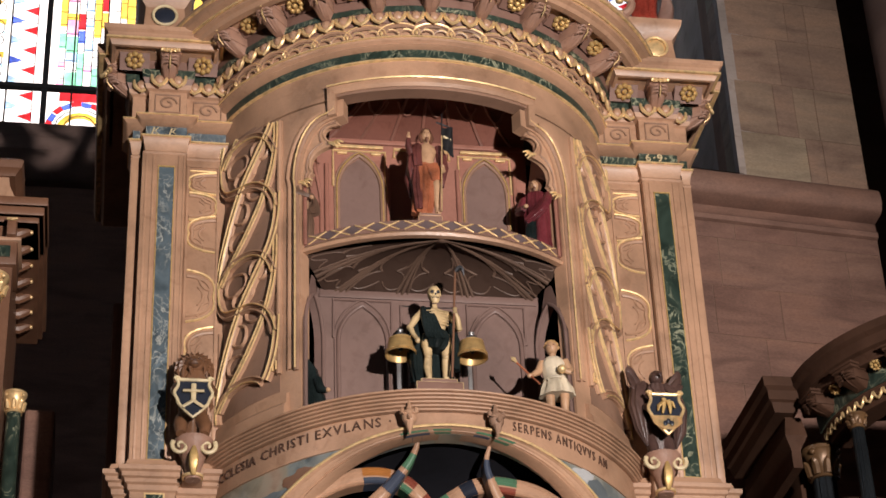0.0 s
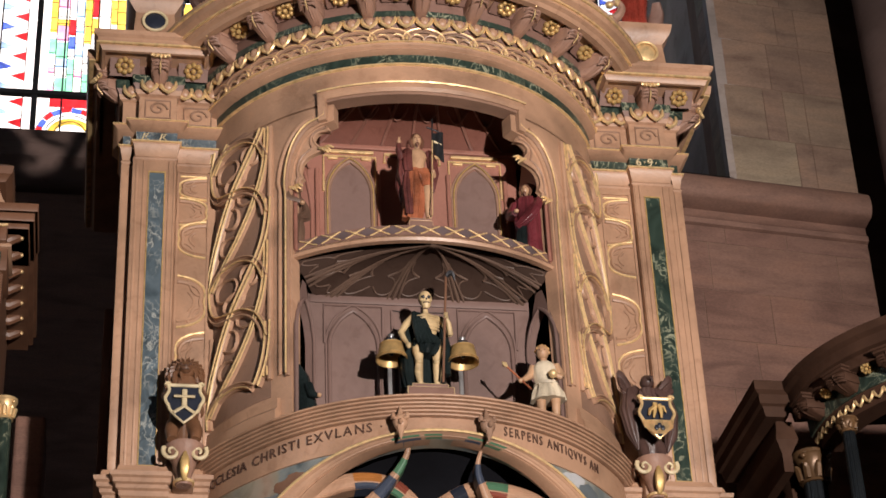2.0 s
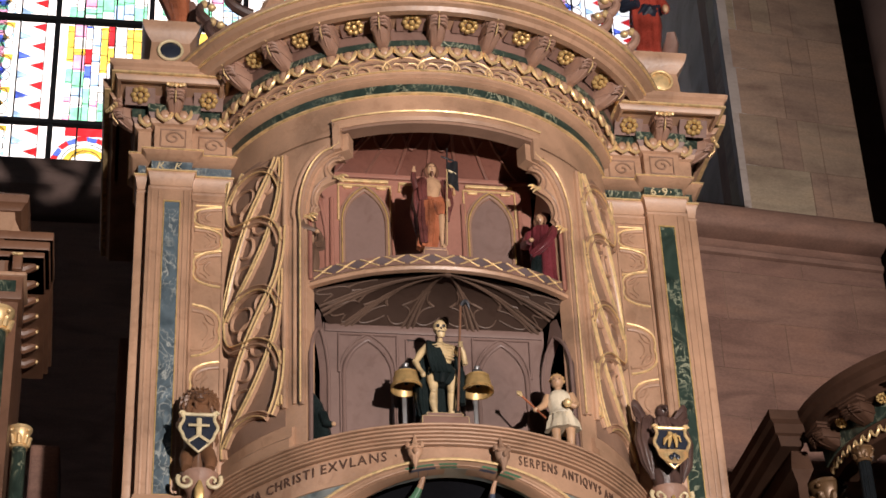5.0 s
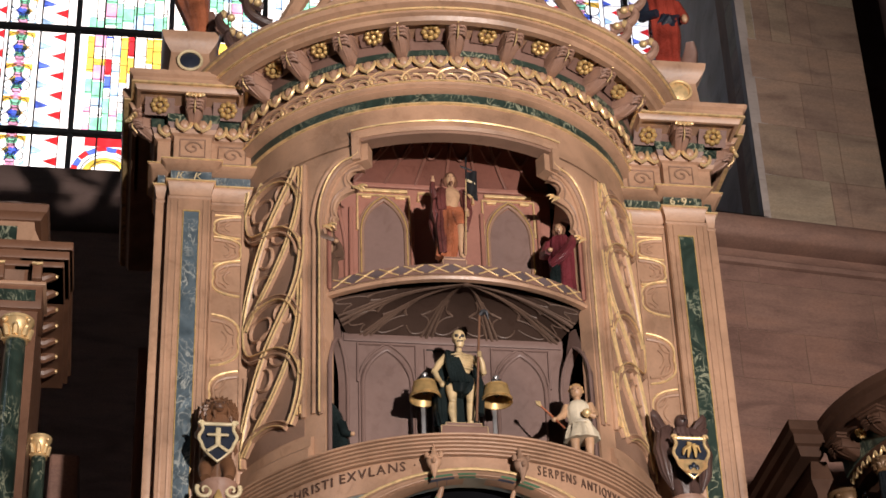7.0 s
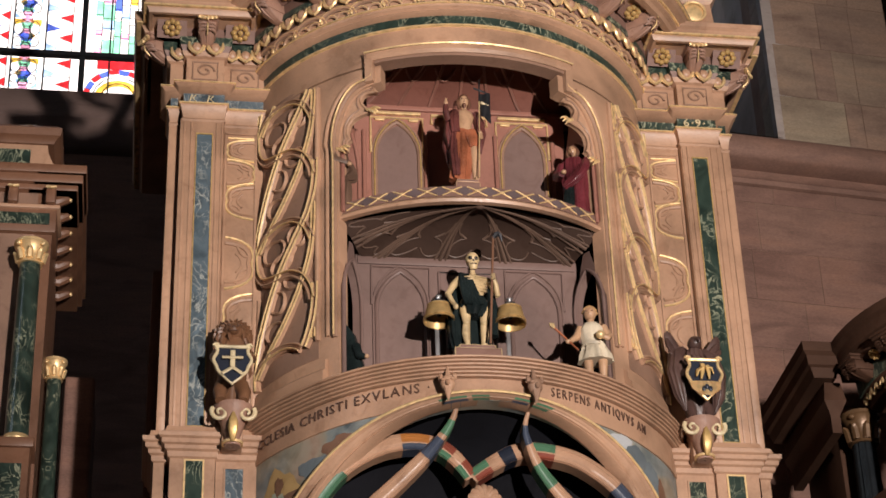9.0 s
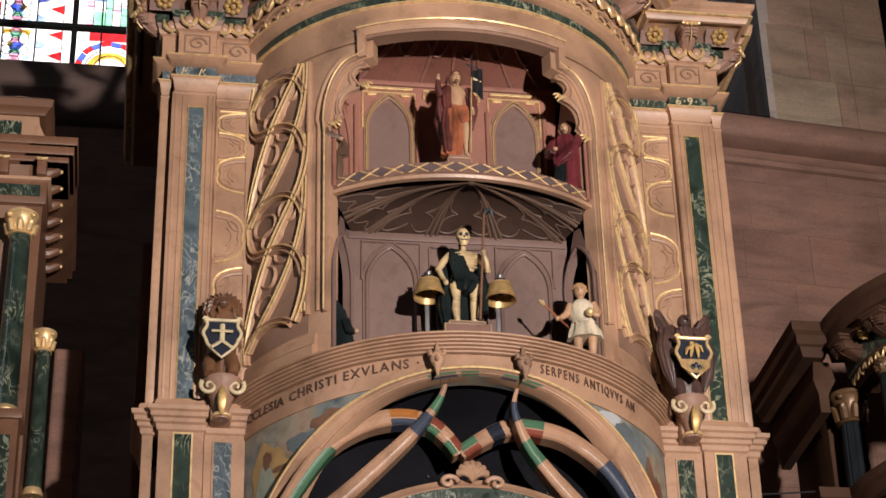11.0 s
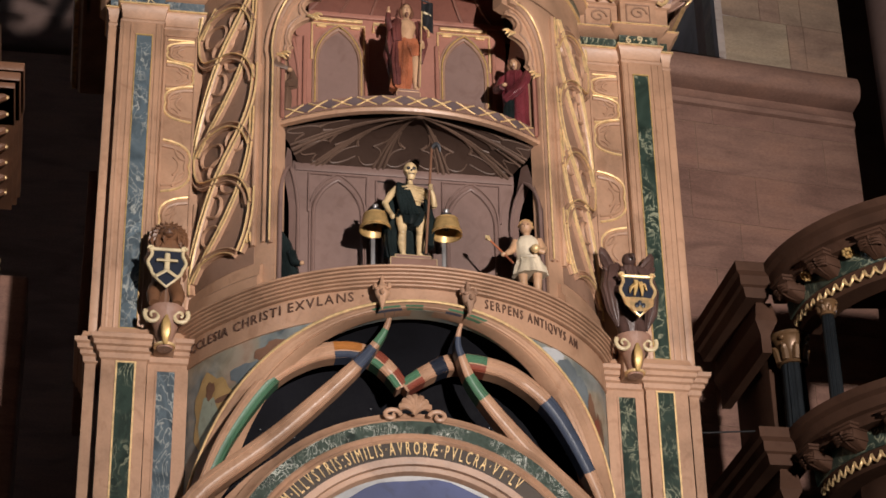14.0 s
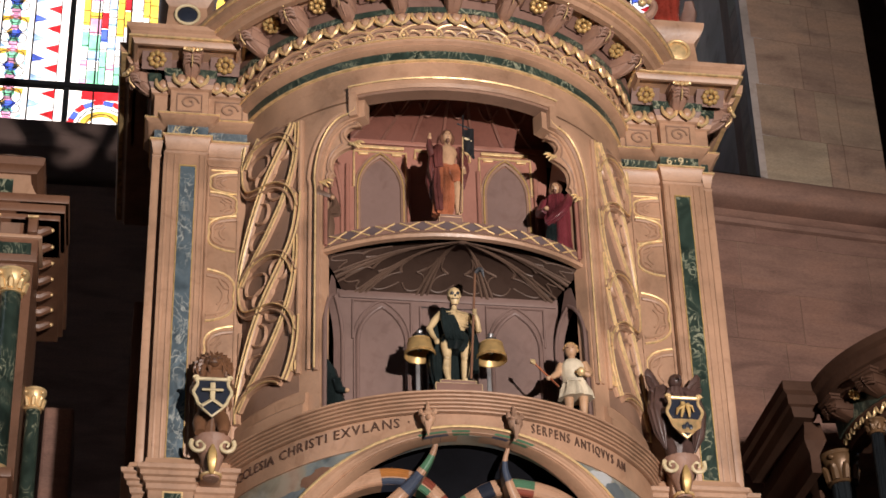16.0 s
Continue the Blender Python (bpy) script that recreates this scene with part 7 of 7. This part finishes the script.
def flank(bm, off, z0, z1, d0, d1, thick):
    """A slab along the flank: off metres left of the cornice corner."""
    pts = []
    for z in (z0, z1):
        for d, o in ((d0, off), (d0, off - thick), (d1, off - thick), (d1, off)):
            q = Vector((TX - 0, TY, z)) + TD * d + Vector((o, 0, 0))
            pts.append(q)
    v = [bm.verts.new(p) for p in pts]
    for q in ((3, 2, 1, 0), (4, 5, 6, 7), (0, 1, 5, 4), (1, 2, 6, 5), (2, 3, 7, 6), (3, 0, 4, 7)):
        bm.faces.new([v[i] for i in q])
    return bm


part("wall", box(fresh(), -4.8, -2.52, TY + 0.10, TY + 1.7, 0, 8.85), RECESS, turret)
part("flank_wall", flank(fresh(), -0.19, 6.0, 8.8, 0.1, 1.55, 0.1), OAK, turret)
for k, (o, z0, z1, d0) in enumerate(((0.0, 8.80, 8.86, 0.0), (-0.02, 8.74, 8.80, 0.02), (-0.05, 8.70, 8.74, 0.05))):
    part("cornice", box(fresh(), -4.8, TX + o, TY + d0, TY + 0.5, z0, z1, 0.006), OAK, turret)
    part("cornice_return", flank(fresh(), o, z0, z1, d0 + 0.006, 1.6, 0.3), OAK, turret)
part("frieze", box(fresh(), -4.8, TX - 0.17, TY + 0.06, TY + 0.4, 8.40, 8.60, 0.004), OAK, turret)
part("dentil_band", box(fresh(), -4.8, TX - 0.15, TY + 0.04, TY + 0.4, 8.56, 8.585, 0.004), STONE, turret)
part("marble_band", box(fresh(), -4.8, TX - 0.21, TY + 0.054, TY + 0.4, 8.45, 8.53), GREEN_MARBLE, turret, "dark green marble frieze")
for i in range(7):
    q = Vector((TX - 0.15, TY, 8.66)) + TD * (0.16 + 0.20 * i)
    bm = fresh()
    tube(bm, [q + Vector((-0.12, 0, 0.03)), q + Vector((-0.02, 0, 0.02)), q + Vector((0.03, 0, 0.04)), q + Vector((0.05, 0, 0.09))], [(0.05, 0.045), (0.05, 0.04), (0.04, 0.035), (0.02, 0.02)], 10)
    b = part("bracket", bm, OAK, turret, "scrolled wooden bracket")
    part("knob", ball(fresh(), q + Vector((0.055, -0.01, 0.03)), 0.014), GOLD, b, "gilded knob")
for x in (-2.5, -2.73):
    b = part("bracket", box(fresh(), x - 0.03, x + 0.03, TY + 0.0, TY + 0.1, 8.58, 8.70, 0.008), OAK, turret)
    part("knob", tube(fresh(), [(x - 0.03, TY - 0.004, 8.69), (x, TY - 0.014, 8.68), (x + 0.03, TY - 0.004, 8.69)], 0.010, 6), GOLD, b, "gilded leaf")
# attic above the cornice
bm = fresh()
prof = [(-0.42, 8.86), (-0.16, 8.88), (-0.22, 8.93), (-0.25, 9.0), (-0.26, 9.08)]
rows = [[(TX + o, y, z) for o, z in prof] for y in (TY + 0.1, TY + 0.5)]
vs = grid(bm, [[(TX + o, y, z) for o, z in prof] + [(-4.8, y, 9.08), (-4.8, y, 8.86)] for y in (TY + 0.1, TY + 0.5)], closed_v=True)
cap(bm, vs[0][::-1])
cap(bm, vs[1])
part("attic", bm, STONE, turret)
part("attic_cornice", ringstack(fresh(), -4.8, TX - 0.22, TY + 0.08, TY + 1.2, [(0.0, 9.06), (0.02, 9.09), (0.04, 9.10), (0.05, 9.15), (0.02, 9.18)]), OAK, turret)
part("attic_marble", box(fresh(), -4.8, TX - 0.36, TY + 0.094, TY + 0.2, 8.92, 9.02), GREEN_MARBLE, turret, "dark green marble panel")
part("dome", ball(fresh(), (-2.68, TY + 0.3, 9.18), (0.22, 0.2, 0.10), 0, 20, 10), STONE, turret, "low rounded cap")


DARK_CAPITAL = painted("dull_gilded_capital", (0.12, 0.065, 0.03), 0.35, 0.6, 14, 0.3)


def column(parent, x, y, z0, z1, r, m=GREEN_MARBLE, capital=0.17, flutes=0):
    bm = fresh()
    n = 40
    rows = []
    for i in range(13):
        f = i / 12
        rr = r * (1.0 - 0.12 * f)
        rows.append([(x + (rr - (0.10 * r if flutes and k % 4 == 0 else 0)) * math.cos(2 * math.pi * k / n), y + (rr - (0.10 * r if flutes and k % 4 == 0 else 0)) * math.sin(2 * math.pi * k / n), z0 + (z1 - z0) * f) for k in range(n)])
    grid(bm, rows, closed_v=True)
    c = part("column", bm, m, parent, "dark green marble column" if not flutes else "dark fluted column")
    part("base_ring", revolve(fresh(), [(0.01, z0 - 0.04), (r * 1.25, z0 - 0.04), (r * 1.3, z0 - 0.02), (r * 1.05, z0 + 0.01), (0.01, z0 + 0.01)], 0, 360, 28, (x, y)), GOLD, c, "gilded base ring")
    if capital:
        bm = fresh()
        revolve(bm, [(0.01, z1), (r * 1.05, z1), (r * 0.95, z1 + 0.02), (r * 1.05, z1 + capital * 0.5), (r * 1.4, z1 + capital * 0.85), (r * 1.5, z1 + capital * 0.88), (r * 1.5, z1 + capital), (0.01, z1 + capital)], 0, 360, 28, (x, y))
        for k in range(8):
            th = math.pi * 2 * k / 8
            e = lambda q, zz: (x + q * r * math.cos(th), y + q * r * math.sin(th), zz)
            tube(bm, bez(e(1.0, z1 + 0.02), e(1.15, z1 + capital * 0.6), e(1.5, z1 + capital * 0.55), 5), [r * 0.28, r * 0.3, r * 0.28, r * 0.24, r * 0.2, r * 0.12], 6)
            if k % 2:
                ball(bm, e(1.45, z1 + capital * 0.78), (r * 0.25, r * 0.25, r * 0.22), 0, 8, 6)
        part("capital", bm, GOLD if not flutes else DARK_CAPITAL, c, "leafy carved capital")


column(turret, -2.590, TY - 0.02, 6.95, 8.105, 0.070, capital=0.15)
part("column_step", box(fresh(), -2.72, -2.48, TY - 0.14, TY + 0.3, 6.85, 6.91, 0.006), OAK, turret)
part("column_plinth", box(fresh(), -2.70, -2.50, TY - 0.12, TY + 0.3, 5.6, 6.85, 0.006), OAK, turret)
part("plinth_marble", box(fresh(), -2.66, -2.54, TY - 0.124, TY, 5.7, 6.75), GREEN_MARBLE, turret, "green marble inlay")
column(turret, -2.43, TY + 0.55, 6.7, 7.62, 0.05, capital=0.14)
structure("wall_shaft", box(fresh(), -2.42, -2.22, 1.95, 2.6, 0, 8.3, 0.02), SANDSTONE, "sandstone shaft in shade beside the turret")
part("finial_light", box(fresh(), -1.86, -1.80, 1.0, 1.6, 7.0, 8.6, 0.01), STONE_DARK, tower)

# ---- round stair canopy beside the clock ----
stair = thing("stair_canopy", "dark carved round stair canopy with gilded beading", "canopy")
SX, SY = 3.45, 0.0
COLUMN_BLACK = painted("black_column_paint", (0.012, 0.014, 0.016), 0.3, 0.4, 12)
# dark wood taken lower still: the canopy's shadow is in the colour
DARKOAK = painted("dark_carved_wood", (0.060, 0.030, 0.019), 0.66, 0.35, 8)
AX = (SX, SY)


def sat(a, r, z):
    return Vector((SX + r * math.sin(radians(a)), SY - r * math.cos(radians(a)), z))


DARK_CORBEL = corbel.data.copy()
DARK_CORBEL.materials[0] = DARKOAK
for zc, sr, lab in ((7.58, 1.13, "upper"), (6.48, 1.08, "lower")):
    part("cornice", revolve(fresh(), [(sr - 0.2, zc - 0.09), (sr - 0.03, zc - 0.09), (sr - 0.02, zc - 0.03), (sr + 0.01, zc - 0.02), (sr + 0.02, zc + 0.04), (sr + 0.05, zc + 0.06), (sr + 0.055, zc + 0.11), (sr - 0.2, zc + 0.13)], -97, 90, 70, AX), DARKOAK, stair, "curved brown cornice")
    part("green_course", revolve(fresh(), [(sr - 0.25, zc - 0.20), (sr - 0.12, zc - 0.20), (sr - 0.11, zc - 0.09), (sr - 0.25, zc - 0.09)], -97, 90, 70, AX), GREEN_MARBLE, stair, "dark green marble band")
    part("bead_bed", revolve(fresh(), [(sr - 0.3, zc - 0.30), (sr - 0.17, zc - 0.29), (sr - 0.13, zc - 0.20), (sr - 0.3, zc - 0.20)], -97, 90, 70, AX), DARKOAK, stair)
    part("soffit", revolve(fresh(), [(0.05, zc - 0.12), (sr - 0.2, zc - 0.12), (sr - 0.2, zc + 0.1), (0.05, zc + 0.1)], -97, 90, 40, AX), DARKOAK, stair)
    for i in range(44):
        a = -93 + 4.2 * i
        o = new("egg", dart.data)
        o.parent = stair
        o["label"] = "gilded bead"
        o.location = sat(a, sr - 0.145, zc - 0.235)
        o.rotation_euler = (0, 0, radians(a))
        o.scale = (0.85, 1, 0.9)
    for i in range(9):
        a = -84 + 19 * i
        o = new("corbel", DARK_CORBEL)
        o.parent = stair
        o["label"] = "small carved corbel"
        o.location = sat(a, sr - 0.12, zc - 0.15)
        o.rotation_euler = (0, 0, radians(a))
        o.scale = (1.3, 0.8, 0.8)
        if lab == "upper":
            o = new("rosette", rosette.data)
            o.parent = stair
            o["label"] = "dull gilded rosette"
            o.matrix_local = Matrix.Translation(sat(a + 9.5, sr - 0.07, zc - 0.10)) @ pose(0, 0, 0, 0, 0, a + 9.5) @ pose(0, 0, 0, 50)
    # square end block against the wall
    bx0, bx1 = SX - sr * 0.93 - 0.26, SX - sr * 0.93 - 0.08
    part("end_cornice", ringstack(fresh(), bx0, bx1, SY + 0.05, SY + 1.0, [(-0.02, zc - 0.09), (0.0, zc - 0.03), (0.02, zc - 0.02), (0.025, zc + 0.04), (0.05, zc + 0.06), (0.055, zc + 0.12), (0.0, zc + 0.13)]), DARKOAK, stair, "square cornice block")
    part("end_block", ringstack(fresh(), bx0 + 0.12, bx1, SY + 0.15, SY + 1.0, [(0.0, zc - 0.42), (0.0, zc - 0.30), (0.04, zc - 0.22), (0.02, zc - 0.09)]), DARKOAK, stair)
column(stair, 2.46, 0.20, 6.55, 7.10, 0.080, COLUMN_BLACK, 0.20, 1)
column(stair, 2.52, -0.30, 6.55, 7.20, 0.044, COLUMN_BLACK, 0.09, 1)
column(stair, SX - 0.35, SY - 0.85, 6.55, 7.20, 0.044, COLUMN_BLACK, 0.09, 1)
part("back_post", box(fresh(), 2.36, 2.56, 0.35, 1.0, 6.5, 7.3, 0.01), DARKOAK, stair)
part("shaft", revolve(fresh(), [(0.05, 0), (0.80, 0), (0.80, 6.2), (0.05, 6.2)], -80, 90, 30, AX), DARKOAK, stair)
structure("tie_rod", tube(fresh(), [(1.78, 0.10, 6.58), (2.93, 0.00, 6.64)], 0.005, 6), LEAD, "thin dark iron tie rod")

# ---- the blocks of the sandstone walls ----
rng = random.Random(8)


def course(parent, x0, x1, z, h, widths, stone):
    x = x0
    while x < x1 - 0.02:
        w = min(rng.choice(widths) * rng.uniform(0.8, 1.2), x1 - x)
        if x1 - x - w < 0.18:
            w = x1 - x
        bm = fresh()
        slanted(bm, x + 0.0025, x + w - 0.0025, z + 0.0025, z + h - 0.0025, rng.uniform(0.0, 0.002), 0.3, 0.002)
        o = link("block", bm, stone, parent)
        x += w


z = 5.4
for h in (0.42, 0.38, 0.44, 0.40, 0.46, 0.40, 0.43, 0.42, 0.40, 0.42, 0.42, 0.27):
    course(wall_r, 1.75, 3.93, z, h, (0.6, 0.9, 1.2), SANDSTONE)
    z += h
z = 10.60
for h in (0.42, 0.50, 0.46, 0.40, 0.48, 0.44, 0.5, 0.45):
    course(wall_u, 2.855, 3.93, z, h, (0.16, 0.28, 0.4, 0.55), MIXED_STONE)
    z += h
